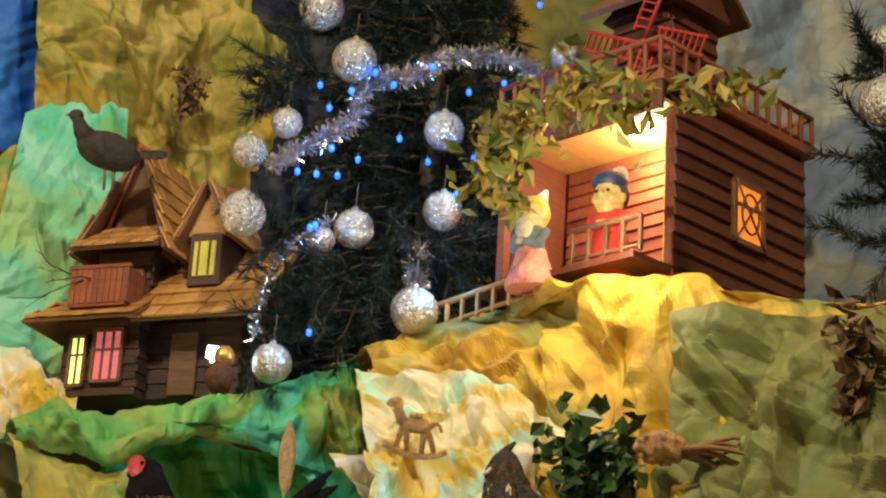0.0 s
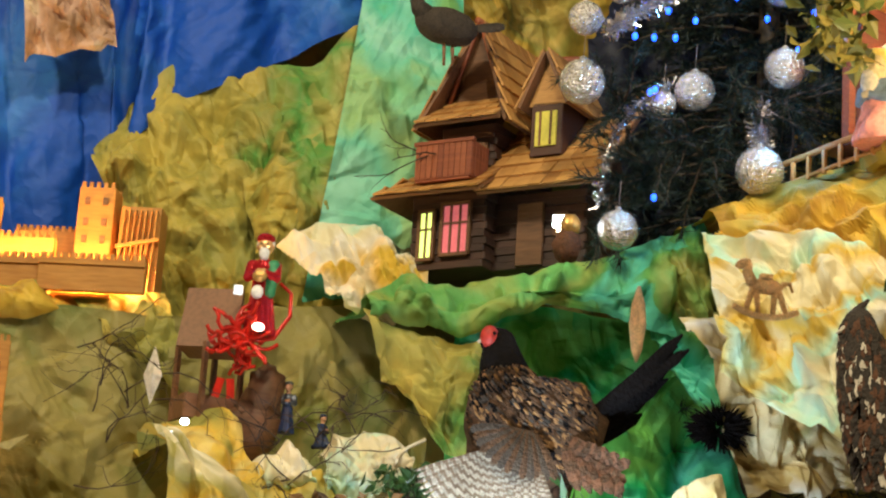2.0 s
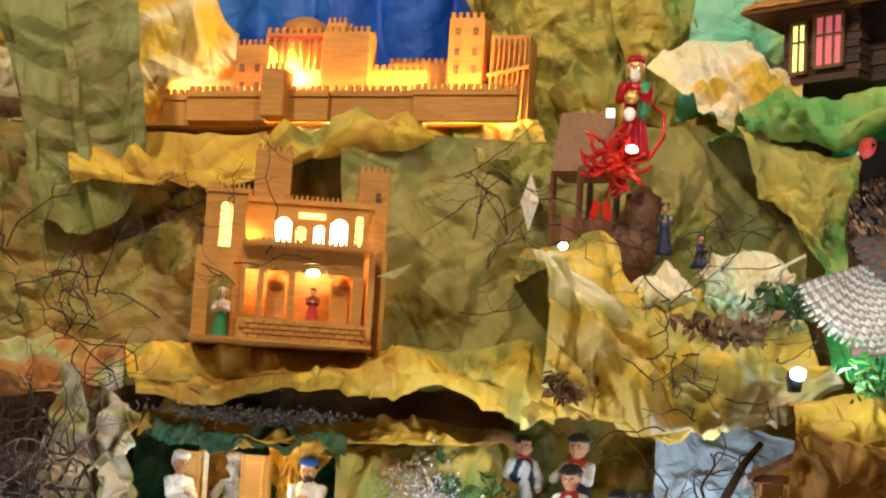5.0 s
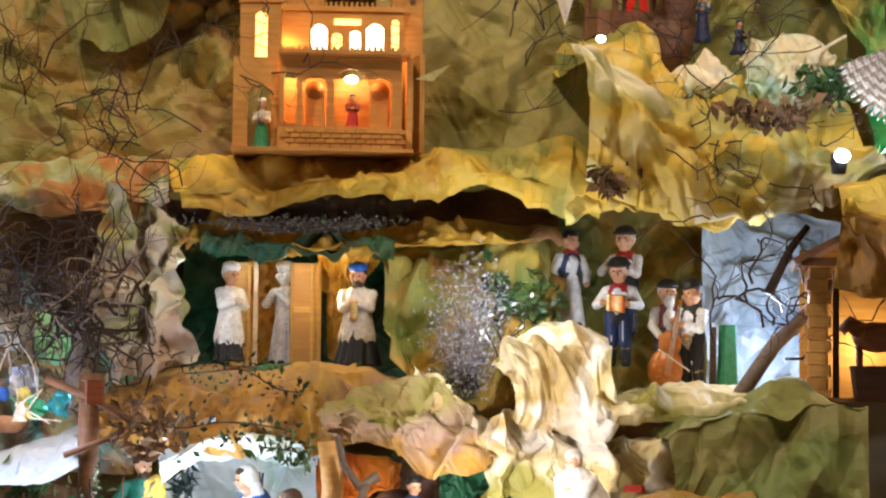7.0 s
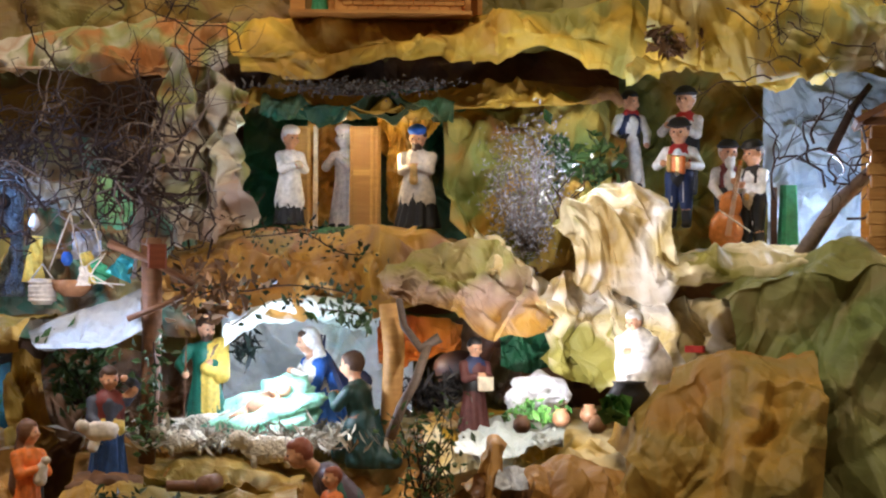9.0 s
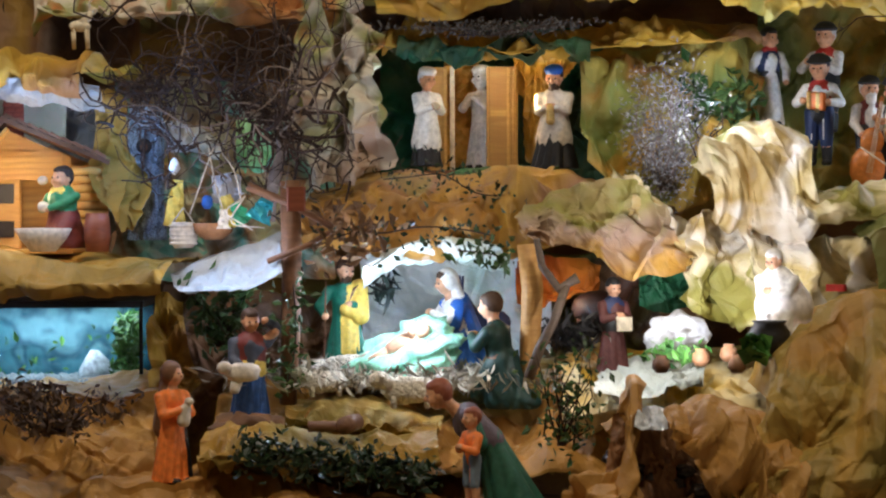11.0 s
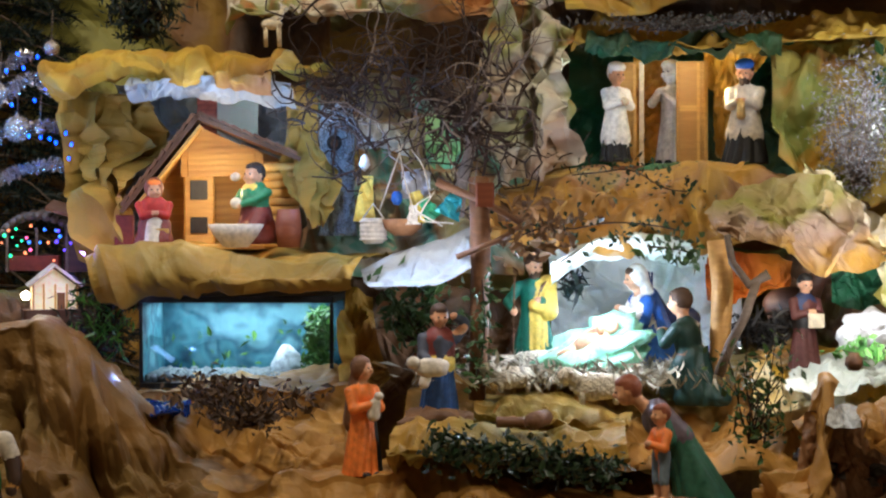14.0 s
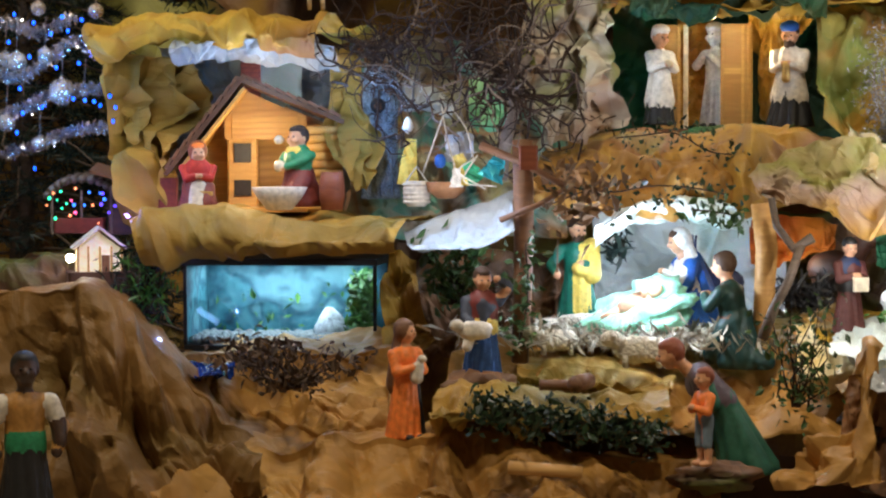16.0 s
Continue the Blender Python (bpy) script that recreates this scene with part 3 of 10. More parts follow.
AUTUMN = leafmat("faded_vine_leaves", (0.09, 0.13, 0.022), (0.42, 0.30, 0.05), 0.5)
DARKDRY = leafmat("dark_dry_leaves", (0.035, 0.020, 0.012), (0.13, 0.072, 0.032), 0.7)
DRYLEAF = leafmat("dry_leaves", (0.10, 0.05, 0.02), (0.28, 0.15, 0.06), 0.7)
FROND = leafmat("bright_leaves", (0.03, 0.12, 0.02), (0.12, 0.30, 0.05), 0.4)
HOAR = leafmat("silvery_dry_heather", (0.10, 0.09, 0.09), (0.50, 0.49, 0.50), 0.7)
STRAW = leafmat("straw", (0.28, 0.26, 0.22), (0.6, 0.55, 0.42), 0.7)

TEALROBE, DUSKGREEN, MUTEGREEN = mat("teal_green_robe", (0.015, 0.15, 0.10), 0.45), mat("dusky_green_coat", (0.012, 0.045, 0.040), 0.5), mat("muted_green_skirt", (0.022, 0.095, 0.055), 0.5)
PALEBLUE, BRONZE, SLATE = mat("grey_blue_cloth", (0.16, 0.21, 0.26), 0.6), mat("warm_face_paint", (0.60, 0.30, 0.15), 0.4), mat("slate_purple_shawl", (0.09, 0.062, 0.075), 0.6)


def skin_over(F, org, step):
    """A closed skin of quads round the cells where the field F falls below nought."""
    n = np.array(F.shape) - 1
    off = np.array([(i, j, k) for i in (0, 1) for j in (0, 1) for k in (0, 1)])
    C = np.stack([F[i:i + n[0], j:j + n[1], k:k + n[2]] for i, j, k in off], -1)
    mixed = (C < 0).any(-1) & (C >= 0).any(-1)
    cells, vals = np.argwhere(mixed), C[mixed]
    acc, cnt = np.zeros((len(cells), 3)), np.zeros((len(cells), 1))
    for a in range(8):
        for b in range(a + 1, 8):
            if np.abs(off[a] - off[b]).sum() == 1:
                va, vb = vals[:, a], vals[:, b]
                m = ((va < 0) != (vb < 0))[:, None]
                t = (va / np.where(va == vb, 1, va - vb))[:, None]
                acc += np.where(m, off[a] + (off[b] - off[a]) * t, 0)
                cnt += m
    V = org + step * (cells + acc / cnt)
    ids = -np.ones(n, int)
    ids[tuple(cells.T)] = np.arange(len(cells))
    faces, s = [], F < 0
    for ax in range(3):
        u, v = (ax + 1) % 3, (ax + 2) % 3
        S = np.moveaxis(s, (ax, u, v), (0, 1, 2))
        I = np.moveaxis(ids, (ax, u, v), (0, 1, 2))
        change = (S[:-1, 1:-1, 1:-1] != S[1:, 1:-1, 1:-1])
        q = np.argwhere(change)
        i, j, k = q[:, 0], q[:, 1] + 1, q[:, 2] + 1
        quad = np.stack([I[i, j - 1, k - 1], I[i, j, k - 1], I[i, j, k], I[i, j - 1, k]], -1)
        flip = S[i, j, k]
        faces.append(np.where(flip[:, None], quad, quad[:, ::-1]))
    return V, np.concatenate(faces)


def statue(name, p, h, robe, top, label, category="figurine", rz=0.0, skin=None, hair=None, hat=None, lean=0.0, kneel=False, arms="front", apron=None, held=None, broad=1.22, group="", ry=0.0, cloak=None, beard=None, veil=None, vest=None, head=1.0, legs=False, turn=0.0, nod=0.0, hands_at=None, extra=(), flare=1.0, sash=None, brim=0.0, shoes=None):
    """A cast figurine in one piece: limbs, cloth with pleats, head, hair and hat grown together as in plaster."""
    paints = [robe, top, skin or SKIN, hair or HAIR, hat or HAIR, apron or top, held or top, cloak or robe, beard or top, veil or top, vest or top, BLACK, sash or BLACK, shoes or BLACK] + [e[-1] for e in extra]
    b = broad / 1.22
    hip, sh = (0.32, 0.60) if kneel else (0.49, 0.76)
    neck = sh + 0.05
    rng = np.random.RandomState(int(h * 1000) + len(label))
    sl = math.tan(radians(lean))
    bow = lambda q: np.array([q[0], q[1] - max(0.0, q[2] - hip * 0.6) * sl, q[2] - max(0.0, q[2] - hip * 0.6) * (1 - math.cos(radians(lean)))])
    P = []

    def cap(a, c, ra, rb, paint, sx=1.0, sy=1.0, pleats=0, depth=0.0):
        P.append(("cap", bow(a), bow(c), ra, rb, paint, sx, sy, pleats, depth, rng.rand() * 6))

    def egg(c, r, paint, spin=None):
        P.append(("egg", np.array(c), np.array(r), paint, spin))

    HC = bow((0, -0.012, neck + 0.085))
    R = (Matrix.Rotation(radians(turn), 3, "Z") @ Matrix.Rotation(radians(nod), 3, "X"))
    R = np.array(R)
    hd = lambda q: HC + R @ (np.array(q) * head)
    hegg = lambda q, r, paint: egg(hd(q), np.array(r) * head, paint, R)
    if legs:
        for k in (-1, 1):
            x = k * 0.062 * b
            cap((x, 0, hip), (x * 1.1, -0.015, hip * 0.45), 0.078 * b, 0.060 * b, 0, 1, 1, 5, 0.006)
            cap((x * 1.1, -0.015, hip * 0.44), (x * 1.15, 0.0, hip * 0.30), 0.048 * b, 0.046 * b, 2)
            cap((x * 1.15, 0.0, hip * 0.32), (x * 1.15, 0.005, 0.04), 0.052 * b, 0.045 * b, 13)
            egg((x * 1.2, -0.035, 0.028), (0.045, 0.08, 0.032), 13)
            cap((x * 0.95, -0.062 * b, hip * 0.92), (x * 1.0, -0.066 * b, hip * 0.5), 0.014, 0.012, 5)
    elif kneel:
        cap((0, 0.02, hip), (0, 0.03, 0.07), 0.115 * b, 0.165 * b * flare, 0, 1, 0.95, 9, 0.016)
        cap((0, 0.05, 0.10), (0, 0.20, 0.045), 0.10 * b, 0.075 * b, 0, 1.15, 1, 5, 0.012)
        cap((0.06 * b, -0.02, hip * 0.9), (0.06 * b, -0.15, 0.10), 0.08 * b, 0.07 * b, 0, 1, 1, 3, 0.008)
    else:
        cap((0, 0, hip), (0, 0.01, 0.0), 0.10 * b, 0.165 * b * flare, 0, 1, 0.85, 11, 0.022)
        egg((0.055 * b, -0.13 * b, 0.015), (0.035, 0.05, 0.022), 13)
        egg((-0.055 * b, -0.13 * b, 0.015), (0.035, 0.05, 0.022), 13)
    cap((0, 0.005, hip * 0.98), (0, 0, sh - 0.09), 0.10 * b, 0.112 * b, 1, 1, 0.78, 5, 0.007)
    cap((-0.085 * b, 0.004, sh - 0.05), (0.085 * b, 0.004, sh - 0.05), 0.055, 0.055, 1)
    cap((0, 0, sh - 0.02), (0, -0.005, neck + 0.02), 0.048, 0.040, 2)
    # head
    hegg((0, 0, 0), (0.068, 0.078, 0.090), 2)
    hegg((0, -0.02, -0.045), (0.048, 0.050, 0.045), 2)
    hegg((0, -0.085, -0.008), (0.014, 0.018, 0.020), 2)
    for k in (-1, 1):
        hegg((k * 0.036, -0.058, -0.022), (0.022, 0.020, 0.022), 2)
        hegg((k * 0.069, 0.0, -0.005), (0.012, 0.016, 0.022), 2)
    hegg((0, 0.026, 0.022), (0.080, 0.076, 0.086), 3)
    hegg((0, 0.0, 0.066), (0.064, 0.066, 0.036), 3)
    if hat:
        hegg((0, 0.005, 0.075), (0.084, 0.088, 0.050), 4)
        if brim:
            hegg((0, 0.0, 0.060), (0.084 + brim, 0.09 + brim, 0.018), 4)
    if beard:
        hegg((0, -0.052, -0.078), (0.046, 0.034, 0.055), 8)
        hegg((0, -0.072, -0.040), (0.034, 0.020, 0.014), 8)
    if veil:
        hegg((0, 0.022, 0.018), (0.090, 0.086, 0.100), 9)
        cap((0, 0.045, neck + 0.08), (0, 0.07, hip * 0.95), 0.07, 0.13 * b, 9, 1, 0.7, 7, 0.012)
    # arms
    for k in (-1, 1):
        a = np.array((k * 0.125 * b, 0.0, sh - 0.05))
        if hands_at:
            w = np.array(hands_at[0 if k < 0 else 1])
        elif arms == "front":
            w = np.array((k * 0.022, -0.155, sh - 0.15))
        elif arms == "up" and k == 1:
            w = np.array((0.09, -0.085, neck + 0.14))
        else:
            w = a + np.array((k * 0.035, -0.07, -0.27))
        mid = (a + w) / 2
        d = w - a
        slack = math.sqrt(max(0.0004, 0.155 ** 2 - (d @ d) / 4))
        out = np.array((k * 0.75, 0.35, -0.65 if w[2] < neck else 0.1))
        out -= d * (out @ d) / (d @ d + 1e-9)
        e = mid + out / (np.linalg.norm(out) + 1e-9) * slack
        cap(a, e, 0.050, 0.043, 1, 1, 1, 3, 0.004)
        cap(e, e + (w - e) * 0.82, 0.044, 0.036, 1, 1, 1, 3, 0.004)
        cap(e + (w - e) * 0.80, w, 0.026, 0.026, 2)
        egg(bow(w), (0.030, 0.032, 0.030), 2)
    if vest:
        cap((0, 0.012, hip * 1.0), (0, 0.008, sh - 0.075), 0.112 * b, 0.120 * b, 10, 1, 0.78)
        cap((0, -0.055 * b, hip * 1.02), (0, -0.056 * b, sh - 0.06), 0.042, 0.044, 1)
        cap((0, 0.0, hip * 0.985), (0, 0.0, hip * 1.02), 0.118 * b, 0.118 * b, 12, 1, 0.80)
    elif sash:
        cap((0, 0.0, hip * 0.985), (0, 0.0, hip * 1.03), 0.114 * b, 0.112 * b, 12, 1, 0.80)
    if cloak:
        cap((0, 0.04, sh - 0.05), (0, 0.07, 0.03), 0.115 * b, 0.185 * b * flare, 7, 1, 0.72, 9, 0.022)
        for k in (-1, 1):
            cap((k * 0.10 * b, 0.0, sh - 0.03), (k * 0.15 * b, -0.03, hip * 0.6), 0.055, 0.062, 7, 1, 1, 3, 0.01)
    if apron:
        cap((0, -0.07 * b, hip * 1.0), (0, -0.115 * b, hip * 0.22), 0.055 * b, 0.075 * b, 5, 1.15, 0.65, 5, 0.010)
    if held:
        P.append(("box", bow((0, -0.185, sh - 0.16)), np.array((0.062, 0.032, 0.068)), 6, 0.015))
    for i, e in enumerate(extra):
        kind, q = e[0], e[1:-1]
        if kind == "cap":
            cap(q[0], q[1], q[2], q[3], 14 + i)
        elif kind == "egg":
            egg(bow(q[0]), q[1], 14 + i)
        elif kind == "cloth":
            cap(q[0], q[1], q[2], q[3], 14 + i, q[4], q[5], 7, 0.018)
        else:
            P.append(("box", bow(q[0]), np.array(q[1]), 14 + i, 0.01))

    def field(Q):
        best, tint, total = np.full(len(Q), 9.0), np.zeros(len(Q), int), np.full(len(Q), 9.0)
        for o in P:
            if o[0] == "cap":
                _, a, c, ra, rb, paint, sx, sy, pleats, depth, ph = o
                ba = c - a
                pa = Q - a
                t = np.clip(pa @ ba / (ba @ ba + 1e-9), 0, 1)
                r = pa - t[:, None] * ba
                if sx != 1 or sy != 1:
                    r = r / np.array((sx, sy, 1.0))
                d = np.sqrt((r * r).sum(1)) - (ra + (rb - ra) * t)
                if pleats:
                    th = np.arctan2(r[:, 1], r[:, 0]) if abs(ba[2]) > 0.5 * np.linalg.norm(ba) else np.arctan2(r[:, 2], r[:, 1])
                    wave = np.abs(np.sin(pleats * th / 2 + ph + 0.9 * np.sin(2 * th + ph) + 1.6 * t * np.sin(th + ph))) - 0.6
                    d = d - depth * wave * (0.35 + t)
                d = d * min(sx, sy, 1.0)
            elif o[0] == "egg":
                _, c, r, paint, spin = o
                v = (Q - c) @ spin if spin is not None else Q - c
                k0 = np.sqrt(((v / r) ** 2).sum(1))
                k1 = np.sqrt(((v / r ** 2) ** 2).sum(1)) + 1e-9
                d = k0 * (k0 - 1) / k1
            else:
                _, c, hs, paint, rd = o
                v = np.abs(Q - c) - hs + rd
                d = np.sqrt((np.maximum(v, 0) ** 2).sum(1)) + np.minimum(v.max(1), 0) - rd
            near = d < best
            tint[near] = paint
            best = np.minimum(best, d)
            hk = np.maximum(0.014 - np.abs(total - d), 0) / 0.014
            total = np.minimum(total, d) - hk * hk * 0.0035
        return total, tint

    pts = np.array([q for o in P for q in ((o[1], o[2]) if o[0] == "cap" else (o[1],))])
    lo, hi = pts.min(0) - 0.24, pts.max(0) + 0.24
    lo[2] = max(lo[2], -0.03)
    step = 1 / 84 if h > 0.12 else 1 / 56
    n = np.ceil((hi - lo) / step).astype(int) + 1
    ax = [lo[i] + step * np.arange(n[i]) for i in range(3)]
    Q = np.stack(np.meshgrid(*ax, indexing="ij"), -1)
    # a rough pass first; the fine one only near the surface
    rough = np.repeat(np.repeat(np.repeat(field(Q[::4, ::4, ::4].reshape(-1, 3))[0].reshape(Q[::4, ::4, ::4].shape[:3]), 4, 0), 4, 1), 4, 2)
    F = rough[:n[0], :n[1], :n[2]].copy()
    near = np.abs(F) < 8 * step
    F[near] = field(Q[near])[0]
    F = np.maximum(F, -Q[..., 2])
    V, faces = skin_over(F, lo, step)
    tint = field(V[faces].mean(1))[1]
    me = bpy.data.meshes.new(name)
    V, faces = V.tolist(), faces.tolist()
    dot = Shape()
    for k in (-1, 1):
        dot.ball(hd((k * 0.028, -0.0745, 0.012)), (0.0095 * head, 0.007 * head, 0.0075 * head), 11, 6)
    faces += [tuple(i + len(V) for i in f) for f in dot.f]
    V += dot.v
    me.from_pydata([(x * h, y * h, z * h) for x, y, z in V], [], faces)
    for q in paints:
        me.materials.append(q)
    me.polygons.foreach_set("material_index", np.r_[tint, np.full(len(dot.f), 11)].astype(np.int32))
    me.update()
    me.shade_smooth()
    return single(name, me, None, at(p, rz, 0, ry), label, category, group)

# ---- crumpled paper landscape ----
drape([(-1.373, 5.233, 3.974), (0.169, 5.367, 4.360), (1.242, 5.098, 4.438), (2.350, 4.562, 4.382), (2.989, 4.025, 4.230)],
      [(-1.120, 5.233, 1.368), (0.489, 5.233, 1.482), (1.430, 5.098, 1.550), (2.285, 4.428, 1.617), (2.765, 3.891, 1.657)], p_olive, "olive and ochre painted paper hung behind the scene", bulge=0, rough=0.03, size=0.3, step=0.03, name='backdrop', category='backdrop')
drape([(-2.616, 5.031, 2.692), (-1.430, 5.031, 2.647), (-0.453, 5.031, 2.609), (0.598, 5.031, 2.569)],
      [(-2.623, 4.964, 0.390), (-1.433, 4.964, 0.420), (-0.456, 4.964, 0.445), (0.596, 4.964, 0.472)], p_brown, "brown painted paper behind the lower terraces", bulge=0, rough=0.03, size=0.25, step=0.025, name='backdrop', category='backdrop')
drape([(-0.666, 5.031, 3.776), (-0.235, 5.031, 3.859), (0.186, 5.031, 3.940), (0.807, 5.031, 4.059)],
      [(-0.655, 4.964, 2.609), (-0.269, 4.964, 2.660), (0.120, 4.964, 2.811), (0.198, 4.964, 3.067), (0.469, 4.964, 3.273), (0.758, 4.964, 3.442)], p_blue, "blue cloth gathered as a night sky", bulge=0.02, rough=0.02, size=0.22, fold=0.05, folds=9, step=0.014, name='sky_cloth', category='cloth', smooth=True)
drape([(-0.143, 4.830, 3.553), (-0.030, 4.830, 3.514), (0.076, 4.830, 3.428)],
      [(-0.094, 4.830, 3.181), (0.035, 4.830, 3.216), (0.120, 4.830, 3.230)], p_pink, "pale pinkish crumpled paper patch", bulge=0.03, rough=0.02, size=0.08)
drape([(0.109, 4.964, 3.010), (0.196, 4.964, 3.200), (0.299, 4.964, 3.276), (0.399, 4.964, 3.269), (0.490, 4.964, 3.216)],
      [(0.203, 4.830, 2.609), (0.284, 4.830, 2.592), (0.391, 4.830, 2.578), (0.496, 4.830, 2.591), (0.613, 4.830, 2.634)], p_yolive, "olive green crumpled paper hill", bulge=0.05, rough=0.03)
drape([(0.399, 4.911, 3.206), (0.477, 4.911, 3.271), (0.615, 4.911, 3.308), (0.728, 4.911, 3.417)],
      [(0.510, 4.763, 2.633), (0.605, 4.763, 2.618), (0.711, 4.763, 2.632), (0.789, 4.763, 2.669)], p_yolive, "yellow and green painted paper hill", bulge=0.06, rough=0.03)
drape([(0.709, 4.830, 3.461), (0.784, 4.830, 3.511), (0.839, 4.830, 3.544), (0.956, 4.830, 3.549)],
      [(0.600, 4.696, 2.630), (0.672, 4.696, 2.639), (0.778, 4.696, 2.653), (0.939, 4.696, 2.674)], p_teal, "teal green painted paper fall", bulge=0.04, rough=0.018, size=0.22)
drape([(0.655, 4.857, 4.027), (0.817, 4.857, 4.059), (1.042, 4.857, 4.103), (1.349, 4.857, 4.164)],
      [(0.744, 4.857, 3.370), (0.874, 4.857, 3.376), (1.104, 4.857, 3.246), (1.344, 4.857, 3.206)], p_butter, "cream and yellow crumpled paper", bulge=0.06, rough=0.035, size=0.2)
drape([(0.520, 4.629, 2.738), (0.646, 4.629, 2.796), (0.753, 4.629, 2.797), (0.861, 4.629, 2.785)],
      [(0.711, 4.428, 2.558), (0.738, 4.428, 2.536), (0.788, 4.428, 2.543), (0.849, 4.428, 2.576)], p_white, "pale teal paper folds beside the house", bulge=0.05, rough=0.03, size=0.1)
drape([(1.895, 4.025, 4.004), (2.154, 4.025, 4.072), (2.474, 4.025, 4.156), (2.987, 4.025, 4.291)],
      [(1.900, 3.958, 2.905), (2.138, 3.958, 2.946), (2.430, 3.958, 2.996), (2.897, 3.958, 3.076)], p_sky, "grey blue painted sky paper", bulge=0.02, rough=0.012, size=0.3, step=0.02, name='backdrop', category='backdrop')
drape([(1.376, 4.092, 2.785), (1.452, 4.025, 2.821), (1.639, 3.824, 2.855), (1.679, 3.555, 2.851), (1.807, 3.488, 2.853), (1.960, 3.220, 2.754), (2.026, 3.086, 2.732), (2.102, 2.952, 2.708)],
      [(1.338, 3.958, 2.649), (1.418, 3.824, 2.548), (1.549, 3.649, 2.372), (1.639, 3.421, 2.156), (1.687, 3.220, 1.970), (1.837, 3.019, 1.921), (1.883, 2.885, 1.914), (1.985, 2.818, 1.918)], p_yellow, "yellow ochre crumpled paper rock ledge", bulge=0.06, rough=0.035, size=0.16, shelf=0.35)
drape([(1.279, 3.837, 2.658), (1.344, 3.810, 2.664), (1.447, 3.730, 2.653), (1.550, 3.623, 2.592), (1.648, 3.515, 2.493)],
      [(1.262, 3.649, 2.333), (1.361, 3.569, 2.247), (1.466, 3.435, 2.168), (1.585, 3.354, 2.120), (1.714, 3.301, 2.128)], p_white, "white and teal painted paper fold", bulge=0.03, rough=0.045, size=0.14, fold=0.03, folds=3, slant=3.0)
drape([(1.275, 3.958, 2.504), (1.384, 3.958, 2.506), (1.533, 3.958, 2.465), (1.862, 3.958, 2.337)],
      [(1.362, 3.757, 2.118), (1.465, 3.757, 2.129), (1.604, 3.757, 2.144), (1.818, 3.757, 2.122)], p_litshade, "pale yellow crumpled paper below the ledge", bulge=0.06, rough=0.03, size=0.14)
drape([(0.661, 4.226, 2.539), (0.743, 4.226, 2.602), (0.841, 4.226, 2.605), (0.938, 4.226, 2.633), (1.062, 4.226, 2.660), (1.238, 4.226, 2.706), (1.402, 4.226, 2.809)],
      [(0.674, 4.159, 2.489), (0.765, 4.159, 2.471), (0.886, 4.159, 2.464), (0.979, 4.159, 2.522), (1.077, 4.159, 2.532), (1.215, 4.159, 2.527), (1.406, 4.159, 2.501)], p_teal2, "green and teal crumpled paper ledge", bulge=0.07, rough=0.035, size=0.12, shelf=0.45)
drape([(0.887, 4.293, 2.527), (1.073, 4.293, 2.575), (1.266, 4.293, 2.575), (1.470, 4.293, 2.704)],
      [(0.889, 4.226, 2.012), (1.092, 4.226, 2.032), (1.275, 4.226, 2.050), (1.601, 4.226, 2.082)], p_lush, "deep green paper slope", bulge=-0.04, rough=0.03, size=0.2)
drape([(0.661, 4.159, 2.505), (0.742, 4.159, 2.468), (0.838, 4.159, 2.462), (0.916, 4.159, 2.465)],
      [(0.814, 4.092, 2.217), (0.845, 4.092, 2.198), (0.879, 4.092, 2.202), (0.913, 4.092, 2.228)], p_yolive, "yellow green pointed paper flank", bulge=0.03, rough=0.022, size=0.12)
drape([(1.220, 4.226, 2.681), (1.289, 4.226, 2.716), (1.352, 4.226, 2.750), (1.409, 4.226, 2.797)],
      [(1.364, 4.092, 2.350), (1.403, 4.092, 2.331), (1.440, 4.092, 2.323), (1.484, 4.092, 2.340)], p_green, "green paper fold falling from the ledge", bulge=0.05, rough=0.03, size=0.12)
drape([(-0.783, 4.696, 2.512), (-0.585, 4.696, 2.536), (-0.332, 4.696, 2.557), (-0.093, 4.696, 2.609), (0.127, 4.696, 2.620), (0.284, 4.696, 2.611)],
      [(-0.748, 4.562, 2.364), (-0.555, 4.562, 2.380), (-0.372, 4.562, 2.389), (-0.194, 4.562, 2.468), (0.003, 4.562, 2.510), (0.309, 4.562, 2.471)], p_yellow, "yellow paper ledge under the castle", bulge=0.05, rough=0.03, size=0.2, shelf=0.4)
drape([(-1.033, 4.857, 2.924), (-0.777, 4.857, 2.976), (-0.588, 4.857, 2.938), (-0.442, 4.857, 2.798)],
      [(-0.992, 4.857, 2.558), (-0.736, 4.857, 2.580), (-0.555, 4.857, 2.596), (-0.415, 4.857, 2.649)], p_cream, "yellow lit paper beside the castle", bulge=0.03, rough=0.03, size=0.2)
drape([(-1.211, 4.763, 2.425), (-0.586, 4.763, 2.478), (-0.077, 4.763, 2.575), (0.320, 4.763, 2.554), (0.892, 4.763, 2.658)],
      [(-1.098, 4.562, 1.874), (-0.512, 4.562, 1.941), (-0.027, 4.562, 1.952), (0.341, 4.562, 1.979), (0.881, 4.562, 2.018)], p_cliff, "olive crumpled paper cliff with twigs", bulge=0.03, rough=0.045, size=0.15)
drape([(-0.988, 4.62, 2.852), (-0.87, 4.6, 2.857), (-0.757, 4.6, 2.868), (-0.651, 4.62, 2.884)],
      [(-0.83, 4.60, 2.30), (-0.72, 4.60, 2.26), (-0.65, 4.60, 2.30), (-0.592, 4.62, 2.42)], p_moss, "olive green paper folds hanging beside the castle", bulge=0.03, rough=0.02, size=0.26, fold=0.03, folds=2, slant=0.25)
